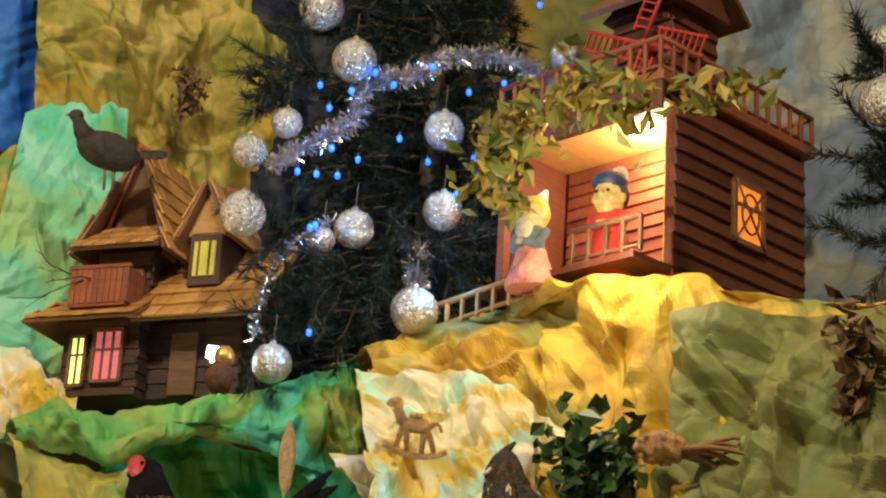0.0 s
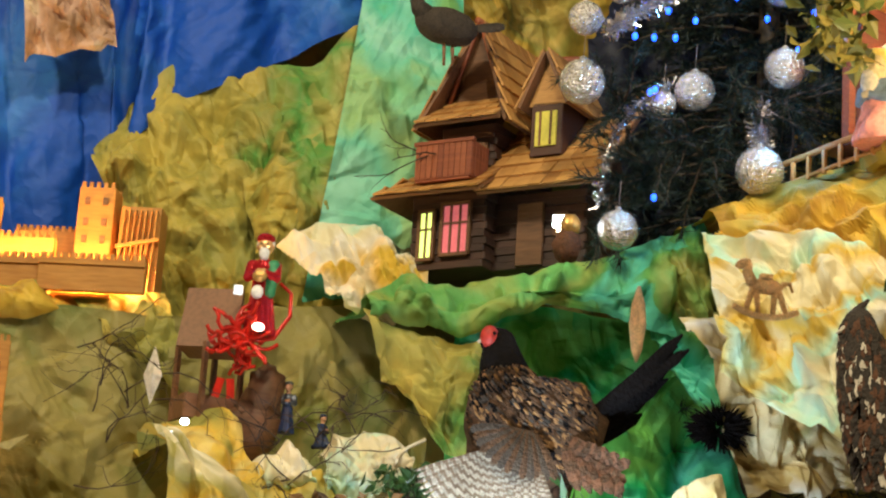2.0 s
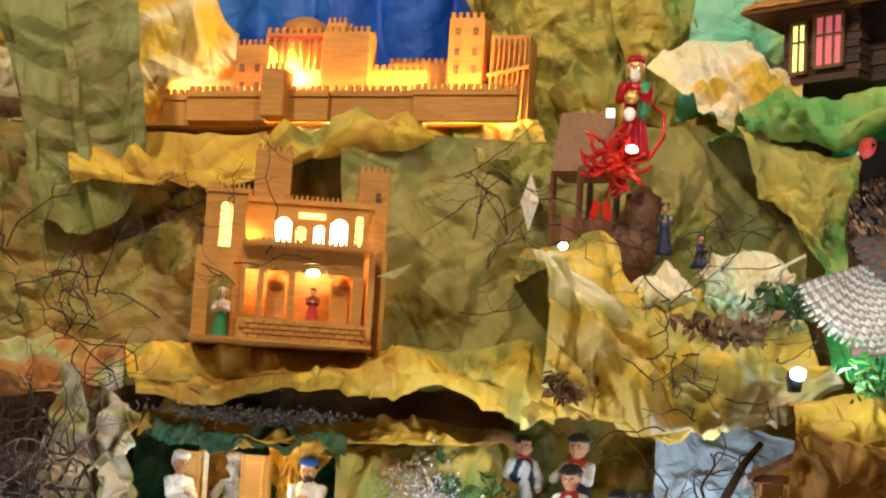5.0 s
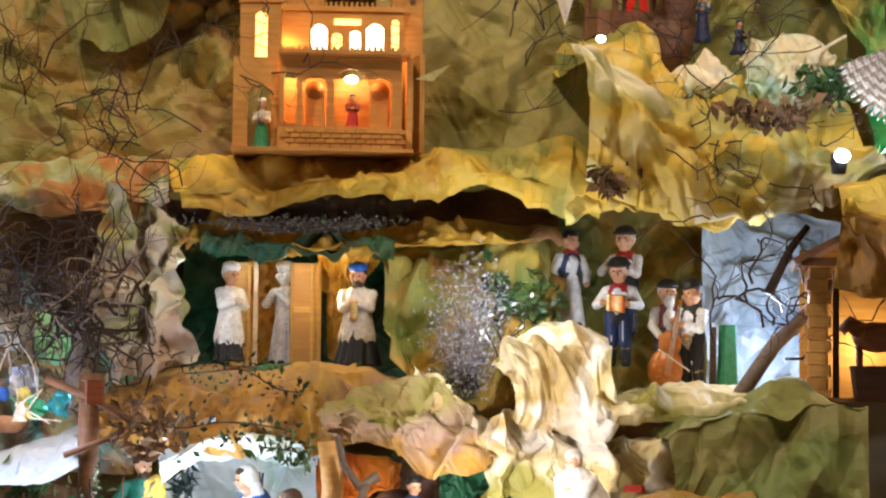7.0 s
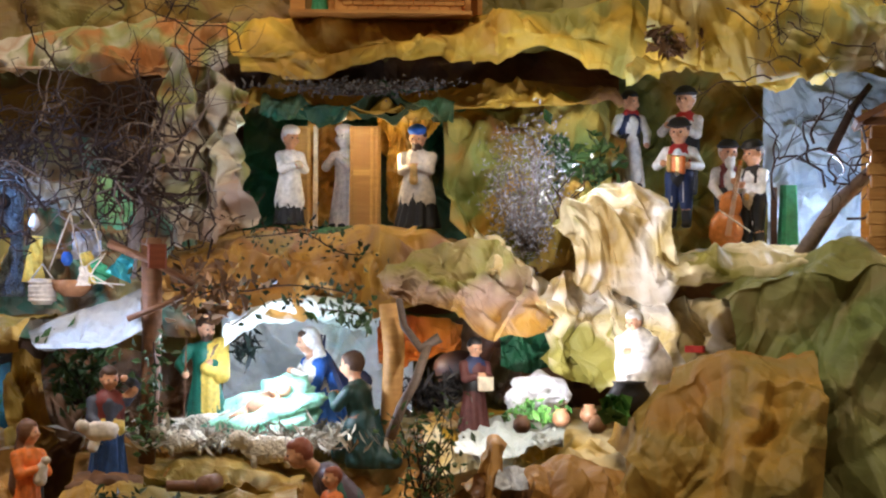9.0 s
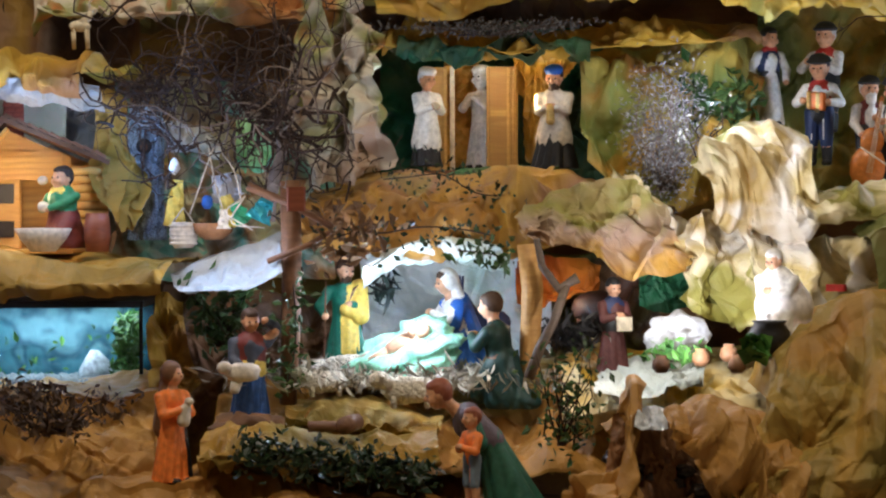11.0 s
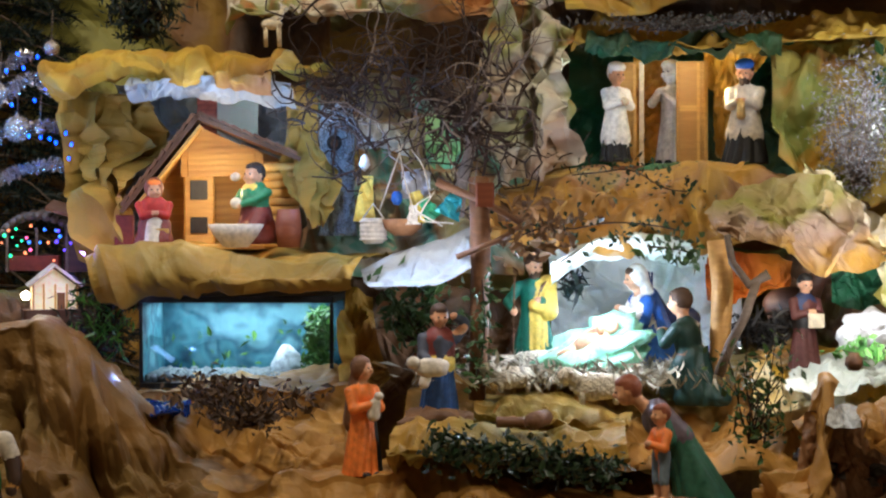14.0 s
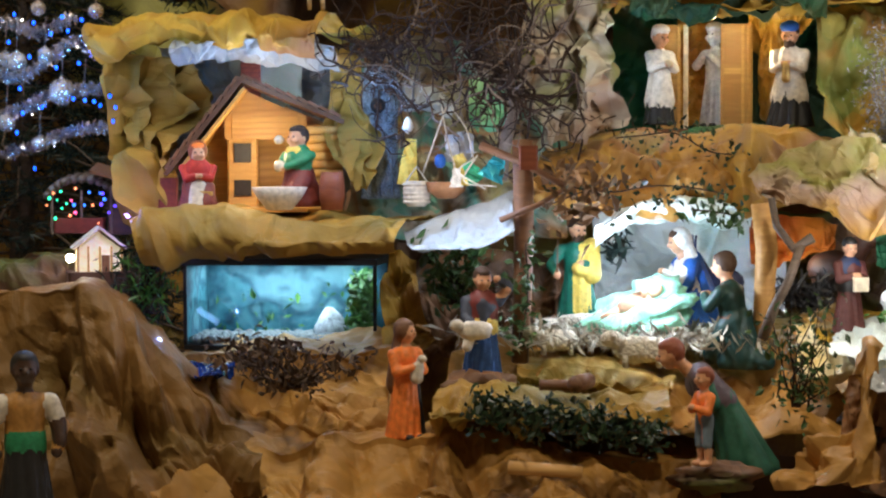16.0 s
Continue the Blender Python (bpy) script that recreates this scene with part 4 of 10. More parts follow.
drape([(-0.16, 4.54, 2.50), (0.05, 4.54, 2.53), (0.25, 4.54, 2.53), (0.45, 4.56, 2.56), (0.68, 4.58, 2.60), (0.90, 4.60, 2.63)],
      [(-0.15, 4.47, 1.95), (0.05, 4.44, 1.95), (0.25, 4.45, 1.96), (0.45, 4.46, 1.98), (0.66, 4.46, 2.02), (0.86, 4.48, 2.04)], p_olivewall, "olive crumpled paper wall behind the palace and the bow", bulge=0.02, rough=0.025, size=0.22, fold=0.03, folds=3, slant=0.5)
drape([(0.076, 4.629, 2.570), (0.177, 4.629, 2.592), (0.280, 4.629, 2.601)],
      [(0.230, 4.495, 2.451), (0.310, 4.495, 2.369), (0.365, 4.495, 2.297)], p_yolive, "ochre paper edge", bulge=0.04, rough=0.03, size=0.12)
drape([(0.239, 4.293, 2.205), (0.302, 4.293, 2.246), (0.408, 4.293, 2.257), (0.484, 4.293, 2.188), (0.581, 4.293, 2.160), (0.678, 4.293, 2.131), (0.787, 4.293, 2.128)],
      [(0.289, 4.025, 1.944), (0.369, 4.025, 1.895), (0.481, 4.025, 1.864), (0.592, 4.025, 1.861), (0.692, 4.025, 1.874), (0.780, 4.025, 1.902), (0.856, 4.025, 1.963)], p_gold, "yellow green crumpled paper boulder", bulge=0.12, rough=0.035, size=0.15, shelf=0.3)
drape([(0.453, 4.159, 2.148), (0.525, 4.159, 2.189), (0.620, 4.159, 2.155)],
      [(0.488, 4.092, 2.090), (0.569, 4.092, 2.067), (0.624, 4.092, 2.089)], p_white, "pale crumpled paper stone", bulge=0.06, rough=0.02, size=0.08, shelf=0.05)
drape([(0.595, 4.159, 2.188), (0.651, 4.159, 2.234), (0.744, 4.159, 2.235), (0.776, 4.159, 2.191)],
      [(0.590, 4.092, 2.097), (0.648, 4.092, 2.079), (0.704, 4.092, 2.106), (0.759, 4.092, 2.145)], p_white, "pale crumpled paper stone", bulge=0.07, rough=0.02, size=0.08, shelf=0.05)
drape([(0.729, 3.824, 1.913), (0.868, 3.824, 1.923), (1.029, 3.824, 1.934), (1.210, 3.824, 2.001)],
      [(0.716, 3.690, 1.848), (0.841, 3.690, 1.806), (0.996, 3.690, 1.817), (1.171, 3.690, 1.829)], p_tan, "olive crumpled paper shelf under the stuffed bird", bulge=0.05, rough=0.025, size=0.1, shelf=0.25)
drape([(1.095, 3.757, 1.985), (1.157, 3.757, 2.064), (1.220, 3.757, 2.132), (1.307, 3.757, 2.160)],
      [(1.097, 3.757, 1.912), (1.161, 3.757, 1.916), (1.225, 3.757, 1.921), (1.311, 3.757, 1.927)], p_litshade, "pale paper rock lit by the lamp", bulge=0.05, rough=0.02, size=0.1)
drape([(0.716, 3.690, 1.848), (0.841, 3.690, 1.816), (0.996, 3.690, 1.827), (1.257, 3.690, 1.845)],
      [(0.717, 3.824, 1.713), (0.877, 3.824, 1.693), (1.036, 3.824, 1.703), (1.306, 3.824, 1.721)], p_kraft, "olive paper folds", bulge=0.02, rough=0.03, size=0.12)
drape([(-0.562, 4.293, 1.979), (-0.423, 4.293, 2.002), (-0.213, 4.293, 2.001), (0.021, 4.293, 2.013), (0.137, 4.293, 2.029), (0.254, 4.293, 2.054), (0.324, 4.293, 1.979)],
      [(-0.529, 4.226, 1.880), (-0.391, 4.226, 1.864), (-0.208, 4.226, 1.913), (-0.036, 4.226, 1.915), (0.090, 4.226, 1.928), (0.228, 4.226, 1.872), (0.320, 4.226, 1.868)], p_yellow, "yellow crumpled paper ledge under the palace", bulge=0.06, rough=0.03, size=0.14, shelf=0.3)
drape([(-0.541, 4.428, 1.868), (-0.361, 4.428, 1.864), (-0.157, 4.428, 1.861), (0.023, 4.428, 1.875), (0.215, 4.428, 1.878)],
      [(-0.512, 4.293, 1.822), (-0.349, 4.293, 1.807), (-0.152, 4.293, 1.809), (0.023, 4.293, 1.823), (0.256, 4.293, 1.826)], p_tan, "tan paper lip", bulge=0.04, rough=0.02, size=0.1, shelf=0.25)
drape([(0.247, 4.159, 1.895), (0.360, 4.159, 1.930), (0.529, 4.159, 1.932), (0.744, 4.159, 1.929)],
      [(0.243, 4.092, 1.844), (0.354, 4.092, 1.890), (0.521, 4.092, 1.861), (0.710, 4.092, 1.881)], p_gold, "underside fold of the paper boulder", bulge=0.03, rough=0.03)
drape([(-1.503, 4.830, 2.547), (-1.040, 4.830, 2.553), (-0.710, 4.830, 2.557), (-0.472, 4.830, 2.560)],
      [(-1.443, 4.696, 2.001), (-0.997, 4.696, 2.007), (-0.679, 4.696, 2.011), (-0.450, 4.696, 2.039)], p_cliff, "brown and olive paper cliff", bulge=0.06, rough=0.05, size=0.15)
drape([(-1.301, 4.428, 1.973), (-0.941, 4.428, 1.990), (-0.761, 4.428, 2.004), (-0.568, 4.428, 2.019)],
      [(-1.259, 4.293, 1.889), (-0.910, 4.293, 1.881), (-0.735, 4.293, 1.872), (-0.560, 4.293, 1.886)], p_pillar, "pinkish brown paper ledge", bulge=0.05, rough=0.035, size=0.12, shelf=0.25)
drape([(-0.677, 4.19, 1.93), (-0.632, 4.14, 1.918), (-0.613, 4.21, 1.901), (-0.562, 4.15, 1.872), (-0.541, 4.22, 1.855), (-0.492, 4.16, 1.83)],
      [(-0.67, 4.13, 1.52), (-0.622, 4.08, 1.526), (-0.602, 4.15, 1.534), (-0.551, 4.08, 1.541), (-0.522, 4.15, 1.56), (-0.482, 4.11, 1.57)], p_pillar, "pale paper pillar with vertical folds", bulge=0.01, rough=0.03, size=0.16)
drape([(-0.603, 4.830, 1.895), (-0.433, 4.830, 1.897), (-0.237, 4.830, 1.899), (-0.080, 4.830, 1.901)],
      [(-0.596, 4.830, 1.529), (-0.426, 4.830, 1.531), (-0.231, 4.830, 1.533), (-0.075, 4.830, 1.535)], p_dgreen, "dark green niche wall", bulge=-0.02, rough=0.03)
drape([(-0.118, 4.360, 1.779), (-0.000, 4.360, 1.792), (0.142, 4.360, 1.782), (0.260, 4.360, 1.748)],
      [(-0.099, 4.159, 1.575), (0.003, 4.159, 1.509), (0.116, 4.159, 1.488), (0.205, 4.159, 1.579)], p_rustgreen, "green and rust painted paper slope", bulge=0.03, rough=0.03, size=0.15)
drape([(-0.108, 4.428, 1.819), (0.024, 4.428, 1.833), (0.144, 4.428, 1.834), (0.276, 4.428, 1.836)],
      [(-0.106, 4.360, 1.743), (0.024, 4.360, 1.757), (0.142, 4.360, 1.723), (0.261, 4.360, 1.677)], p_yolive, "green streaked paper fold", bulge=0.06, rough=0.03, size=0.14)
drape([(0.266, 4.696, 1.920), (0.406, 4.696, 1.947), (0.534, 4.696, 1.936), (0.661, 4.696, 1.925)],
      [(0.262, 4.562, 1.488), (0.397, 4.562, 1.490), (0.520, 4.562, 1.492), (0.643, 4.562, 1.493)], p_olive, "olive paper wall behind the musicians", bulge=0, rough=0.04, size=0.14)
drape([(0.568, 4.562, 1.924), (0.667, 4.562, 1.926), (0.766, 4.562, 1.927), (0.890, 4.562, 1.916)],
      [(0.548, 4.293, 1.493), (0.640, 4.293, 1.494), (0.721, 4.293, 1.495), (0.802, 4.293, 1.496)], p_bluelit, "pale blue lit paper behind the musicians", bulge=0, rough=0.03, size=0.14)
drape([(-0.658, 4.159, 1.512), (-0.480, 4.159, 1.559), (-0.312, 4.159, 1.561), (-0.143, 4.159, 1.574), (-0.019, 4.159, 1.520)],
      [(-0.624, 4.025, 1.436), (-0.462, 4.025, 1.438), (-0.299, 4.025, 1.408), (-0.136, 4.025, 1.410), (0.004, 4.025, 1.444)], p_brown, "tan paper terrace edge", bulge=0.05, rough=0.03, size=0.12, shelf=0.5)
drape([(-0.235, 3.998, 1.471), (-0.175, 3.998, 1.509), (-0.089, 3.998, 1.536), (-0.003, 3.998, 1.544), (0.051, 3.998, 1.492)],
      [(-0.197, 3.891, 1.427), (-0.139, 3.891, 1.419), (-0.081, 3.891, 1.406), (-0.034, 3.891, 1.367), (0.039, 3.891, 1.361), (0.102, 3.891, 1.382)], p_fold, "brown and grey folded paper drape", bulge=0.02, rough=0.046, size=0.08, fold=0.05, folds=4, slant=4.5)
drape([(0.12, 4.03, 1.562), (0.147, 4.03, 1.606), (0.201, 4.03, 1.639), (0.259, 4.03, 1.65), (0.323, 4.03, 1.623)],
      [(0.151, 3.97, 1.492), (0.199, 3.97, 1.471), (0.247, 3.97, 1.45), (0.29, 3.97, 1.439), (0.325, 3.97, 1.482)], p_litshade, "olive and white crumpled paper boulder under the musicians", bulge=0.05, rough=0.035, size=0.13, shelf=0.2)
drape([(-0.055, 4.08, 1.584), (-0.016, 4.02, 1.545), (0.023, 4.1, 1.521), (0.061, 4.02, 1.491), (0.095, 4.08, 1.475), (0.131, 4.02, 1.461)],
      [(-0.042, 4.0, 1.49), (-0.002, 3.95, 1.475), (0.034, 4.02, 1.456), (0.065, 3.95, 1.427), (0.093, 4.0, 1.414), (0.124, 3.95, 1.404)], p_litshade, "long pale paper fold sweeping down beside the heather", bulge=0.01, rough=0.025, size=0.10)
drape([(0.085, 3.99, 1.461), (0.118, 3.93, 1.483), (0.153, 4.02, 1.486), (0.197, 3.93, 1.482), (0.245, 4.02, 1.468), (0.292, 3.93, 1.456), (0.352, 4.01, 1.434), (0.399, 3.94, 1.422), (0.45, 3.99, 1.41)],
      [(0.071, 3.93, 1.322), (0.117, 3.87, 1.284), (0.178, 3.96, 1.269), (0.236, 3.86, 1.27), (0.3, 3.95, 1.27), (0.351, 3.87, 1.291), (0.4, 3.94, 1.308), (0.43, 3.88, 1.332), (0.462, 3.93, 1.352)], p_litshade, "white lit paper fan with long knife folds", bulge=0.02, rough=0.025, size=0.10)
drape([(0.294, 3.958, 1.503), (0.389, 3.958, 1.524), (0.473, 3.958, 1.535), (0.598, 3.958, 1.534)],
      [(0.289, 3.891, 1.461), (0.382, 3.891, 1.461), (0.465, 3.891, 1.461), (0.588, 3.891, 1.492)], p_litshade, "pale yellow paper ledge for the musicians", bulge=0.05, rough=0.05, size=0.1, shelf=0.35)
drape([(0.395, 3.690, 1.451), (0.449, 3.690, 1.486), (0.539, 3.690, 1.491), (0.638, 3.690, 1.512), (0.757, 3.690, 1.503)],
      [(0.378, 3.488, 1.210), (0.425, 3.488, 1.117), (0.509, 3.488, 1.025), (0.603, 3.488, 0.933), (0.714, 3.488, 0.934)], p_moss, "olive green crumpled paper rock", bulge=0.05, rough=0.045, size=0.22, shelf=0.3)
drape([(0.196, 3.515, 1.181), (0.243, 3.515, 1.267), (0.327, 3.515, 1.328), (0.411, 3.515, 1.352), (0.532, 3.515, 1.343)],
      [(0.133, 3.354, 0.987), (0.232, 3.354, 0.952), (0.313, 3.354, 0.953), (0.393, 3.354, 0.954), (0.508, 3.354, 0.955)], p_ochre, "tan and olive crumpled paper rock", bulge=0.08, rough=0.045, size=0.13, shelf=0.25)
drape([(-0.081, 3.56, 1.135), (-0.042, 3.54, 1.176), (-0.009, 3.52, 1.197), (0.011, 3.54, 1.181)],
      [(-0.164, 3.4, 0.976), (-0.094, 3.36, 0.981), (-0.032, 3.36, 0.982), (0.029, 3.4, 0.983)], p_kraft, "tan paper rock at the brook", bulge=0.03, rough=0.04, size=0.18, shelf=0.06)
drape([(0.049, 3.488, 1.140), (0.114, 3.488, 1.178), (0.188, 3.488, 1.160), (0.253, 3.488, 1.085)],
      [(0.056, 3.354, 1.118), (0.136, 3.354, 1.010), (0.199, 3.354, 0.956), (0.261, 3.354, 0.921)], p_kraft, "rust brown crumpled paper", bulge=0.06, rough=0.035, size=0.1)
drape([(-0.592, 4.428, 1.395), (-0.471, 4.428, 1.407), (-0.326, 4.428, 1.408), (-0.182, 4.428, 1.384)],
      [(-0.592, 4.428, 1.057), (-0.471, 4.428, 1.058), (-0.326, 4.428, 1.059), (-0.182, 4.428, 1.060)], p_pale, "pale paper back of the stable cave", bulge=-0.02, rough=0.02, size=0.15)
drape([(-0.671, 4.092, 1.492), (-0.525, 4.092, 1.503), (-0.368, 4.092, 1.492), (-0.235, 4.092, 1.492), (-0.146, 4.092, 1.459)],
      [(-0.660, 4.025, 1.416), (-0.538, 4.025, 1.405), (-0.472, 4.025, 1.394), (-0.340, 4.025, 1.421), (-0.209, 4.025, 1.394)], p_kraft, "tan paper roof of the stable cave", bulge=0.05, rough=0.025, size=0.12, shelf=0.3)
drape([(-0.818, 4.092, 1.168), (-0.649, 4.092, 1.180), (-0.424, 4.092, 1.181), (-0.202, 4.092, 1.171), (-0.036, 4.092, 1.205)],
      [(-0.779, 3.690, 1.008), (-0.585, 3.690, 1.010), (-0.383, 3.690, 1.011), (-0.182, 3.690, 1.013), (-0.052, 3.690, 1.014)], p_kraft, "tan paper ground before the crib", bulge=0.03, rough=0.025, size=0.12, shelf=0.45)
drape([(-0.237, 4.562, 1.405), (-0.163, 4.562, 1.393), (-0.040, 4.562, 1.393), (0.144, 4.562, 1.368)],
      [(-0.230, 4.428, 1.132), (-0.158, 4.428, 1.132), (-0.039, 4.428, 1.133), (0.140, 4.428, 1.134)], p_dbrown, "rust dark paper behind the animals", bulge=0, rough=0.03)
drape([(-0.144, 4.025, 1.187), (-0.035, 4.025, 1.188), (0.127, 4.025, 1.189), (0.289, 4.025, 1.211)],
      [(-0.132, 3.690, 1.153), (-0.032, 3.690, 1.154), (0.117, 3.690, 1.135), (0.265, 3.690, 1.136)], p_cream, "lit paper ground of the market", bulge=0.02, rough=0.02, size=0.1, shelf=0.4)
drape([(-1.390, 3.891, 1.354), (-1.314, 3.891, 1.409), (-1.177, 3.891, 1.404), (-1.008, 3.891, 1.399), (-0.874, 3.891, 1.394)],
      [(-1.355, 3.824, 1.324), (-1.270, 3.824, 1.319), (-1.157, 3.824, 1.320), (-0.991, 3.824, 1.320), (-0.881, 3.824, 1.326)], p_ochre, "olive green paper ledge over the fish tank", bulge=0.06, rough=0.022, size=0.16, shelf=0.45)
drape([(-1.535, 3.958, 1.757), (-1.428, 3.958, 1.800), (-1.252, 3.958, 1.797), (-1.137, 3.958, 1.773), (-1.034, 3.958, 1.782)],
      [(-1.512, 3.958, 1.701), (-1.428, 3.958, 1.733), (-1.253, 3.958, 1.725), (-1.137, 3.958, 1.707), (-1.069, 3.958, 1.695)], p_tan, "yellow paper ledge above the cabin", bulge=0.06, rough=0.03, size=0.12, shelf=0.4)
drape([(-1.555, 4.105, 1.731), (-1.506, 4.105, 1.730), (-1.433, 4.105, 1.730), (-1.360, 4.105, 1.717)],
      [(-1.480, 4.055, 1.371), (-1.455, 4.055, 1.371), (-1.430, 4.055, 1.371), (-1.406, 4.055, 1.382)], p_ochre, "yellow olive paper pillar", bulge=0.05, rough=0.03, size=0.16, fold=0.05, folds=3, slant=0.6)
drape([(-1.524, 4.293, 1.740), (-1.422, 4.293, 1.727), (-1.296, 4.293, 1.713), (-1.110, 4.293, 1.723)],
      [(-1.575, 4.428, 1.359), (-1.470, 4.428, 1.359), (-1.339, 4.428, 1.360), (-1.147, 4.428, 1.360)], p_grey, "grey and mauve paper cave behind the cabin", bulge=-0.1, rough=0.04, size=0.14)
drape([(-1.089, 4.1, 1.709), (-1.065, 4.1, 1.726), (-1.033, 4.1, 1.719), (-1.012, 4.1, 1.7)],
      [(-1.025, 4.07, 1.452), (-1.016, 4.07, 1.45), (-1.006, 4.07, 1.446), (-0.997, 4.07, 1.443)], p_ochre, "brown olive paper pillar between the caves", bulge=0.01, rough=0.02, size=0.12, fold=0.012, folds=2)
drape([(-1.136, 4.495, 1.782), (-0.970, 4.495, 1.780), (-0.807, 4.495, 1.753), (-0.658, 4.495, 1.775)],
      [(-1.104, 4.360, 1.338), (-0.943, 4.360, 1.339), (-0.783, 4.360, 1.339), (-0.638, 4.360, 1.340)], p_mixed, "tan and teal paper behind the bare tree", bulge=0, rough=0.045, size=0.14)
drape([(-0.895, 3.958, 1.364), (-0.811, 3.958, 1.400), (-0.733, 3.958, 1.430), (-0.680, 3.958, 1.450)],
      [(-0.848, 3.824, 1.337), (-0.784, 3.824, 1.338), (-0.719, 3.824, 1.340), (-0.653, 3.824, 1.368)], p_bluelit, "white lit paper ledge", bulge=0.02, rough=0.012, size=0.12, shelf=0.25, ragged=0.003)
drape([(-1.001, 4.293, 1.329), (-0.868, 4.293, 1.330), (-0.748, 4.293, 1.318), (-0.629, 4.293, 1.319)],
      [(-0.971, 4.159, 1.091), (-0.841, 4.159, 1.093), (-0.725, 4.159, 1.095), (-0.609, 4.159, 1.097)], p_dbrown, "dark brown paper behind the shepherd", bulge=0, rough=0.04, size=0.12)
drape([(-0.970, 4.159, 1.323), (-0.947, 4.159, 1.323), (-0.911, 4.159, 1.311)],
      [(-0.951, 4.025, 1.126), (-0.905, 4.025, 1.127), (-0.848, 4.025, 1.128)], p_tan, "brown paper strip beside the tank", bulge=0.05, rough=0.03, size=0.1)
drape([(-1.917, 3.690, 1.251), (-1.731, 3.690, 1.274), (-1.548, 3.690, 1.265), (-1.458, 3.690, 1.276), (-1.359, 3.690, 1.214), (-1.249, 3.690, 1.110), (-1.151, 3.690, 1.049), (-1.097, 3.690, 0.998)],
      [(-1.821, 3.488, 0.769), (-1.644, 3.488, 0.775), (-1.470, 3.488, 0.781), (-1.384, 3.488, 0.784), (-1.289, 3.488, 0.828), (-1.184, 3.488, 0.852), (-1.090, 3.488, 0.895), (-1.038, 3.488, 0.906)], p_umber, "brown crumpled paper rock in front", bulge=0.04, rough=0.042, size=0.18, shelf=0.1)
drape([(-1.369, 3.62, 0.931), (-1.181, 3.64, 0.977), (-1.027, 3.66, 1.01), (-0.869, 3.66, 1.03), (-0.765, 3.66, 1.04), (-0.662, 3.66, 1.025), (-0.56, 3.66, 1.003), (-0.459, 3.66, 0.993), (-0.359, 3.66, 0.991), (-0.259, 3.64, 0.99)],
      [(-1.294, 3.42, 0.884), (-1.111, 3.42, 0.889), (-0.991, 3.42, 0.892), (-0.872, 3.42, 0.895), (-0.754, 3.42, 0.899), (-0.638, 3.42, 0.902), (-0.524, 3.42, 0.905), (-0.429, 3.42, 0.908), (-0.336, 3.42, 0.91), (-0.243, 3.42, 0.913)], p_kraft, "tan paper roll along the front edge", bulge=0.04, rough=0.034, size=0.15, shelf=0.2)
drape([(-1.399, 3.958, 1.103), (-1.257, 3.958, 1.139), (-1.072, 3.958, 1.147), (-0.913, 3.958, 1.144)],
      [(-1.329, 3.757, 0.951), (-1.195, 3.757, 0.955), (-1.019, 3.757, 0.970), (-0.867, 3.757, 0.984)], p_kraft, "brown paper ground before the fish tank", bulge=0.03, rough=0.03, size=0.12, shelf=0.2)
# olive paper, its colour taken darker for the shade under the ledge
drape([(1.780, 3.421, 2.738), (1.836, 3.247, 2.717), (1.908, 3.126, 2.685), (1.981, 3.019, 2.663), (2.053, 2.885, 2.629)],
      [(1.584, 3.247, 1.915), (1.669, 3.086, 1.910), (1.800, 2.952, 1.912), (1.840, 2.818, 1.905), (1.891, 2.683, 1.899)], p_moss, "olive paper rock face with shade put into its colour", bulge=0.05, rough=0.04, size=0.2)
drape([(-0.041, 3.542, 1.139), (0.021, 3.542, 1.144), (0.078, 3.542, 1.115), (0.125, 3.542, 1.068)],
      [(-0.063, 3.462, 0.973), (0.020, 3.462, 0.955), (0.095, 3.462, 0.956), (0.187, 3.462, 0.957)], p_dbrown, "dark brown bed of the dry brook", bulge=-0.02, rough=0.03, size=0.06)
drape([(-1.913, 4.025, 1.288), (-1.763, 4.025, 1.292), (-1.615, 4.025, 1.290), (-1.469, 4.025, 1.280)],
      [(-1.851, 3.891, 1.193), (-1.705, 3.891, 1.195), (-1.562, 3.891, 1.197), (-1.421, 3.891, 1.198)], p_dbrown, "dark paper ledge under the toy huts", bulge=0.03, rough=0.03, size=0.1, shelf=0.4)
drape([(-0.654, 3.837, 1.133), (-0.580, 3.837, 1.139), (-0.511, 3.837, 1.133), (-0.432, 3.837, 1.113), (-0.365, 3.837, 1.100)], [(-0.641, 3.757, 1.097), (-0.568, 3.757, 1.090), (-0.500, 3.757, 1.096), (-0.423, 3.757, 1.082), (-0.357, 3.757, 1.083)], p_ochre, "tan paper step before the crib", bulge=0.02, rough=0.022, size=0.08, shelf=0.12)
drape([(-0.787, 3.703, 1.082), (-0.683, 3.703, 1.092), (-0.580, 3.703, 1.085), (-0.468, 3.703, 1.087), (-0.357, 3.703, 1.099)], [(-0.759, 3.569, 1.053), (-0.659, 3.569, 1.050), (-0.559, 3.569, 1.049), (-0.451, 3.569, 1.053), (-0.335, 3.569, 1.060)], p_ochre, "lit tan paper step along the hedge", bulge=0.025, rough=0.022, size=0.09, shelf=0.16)

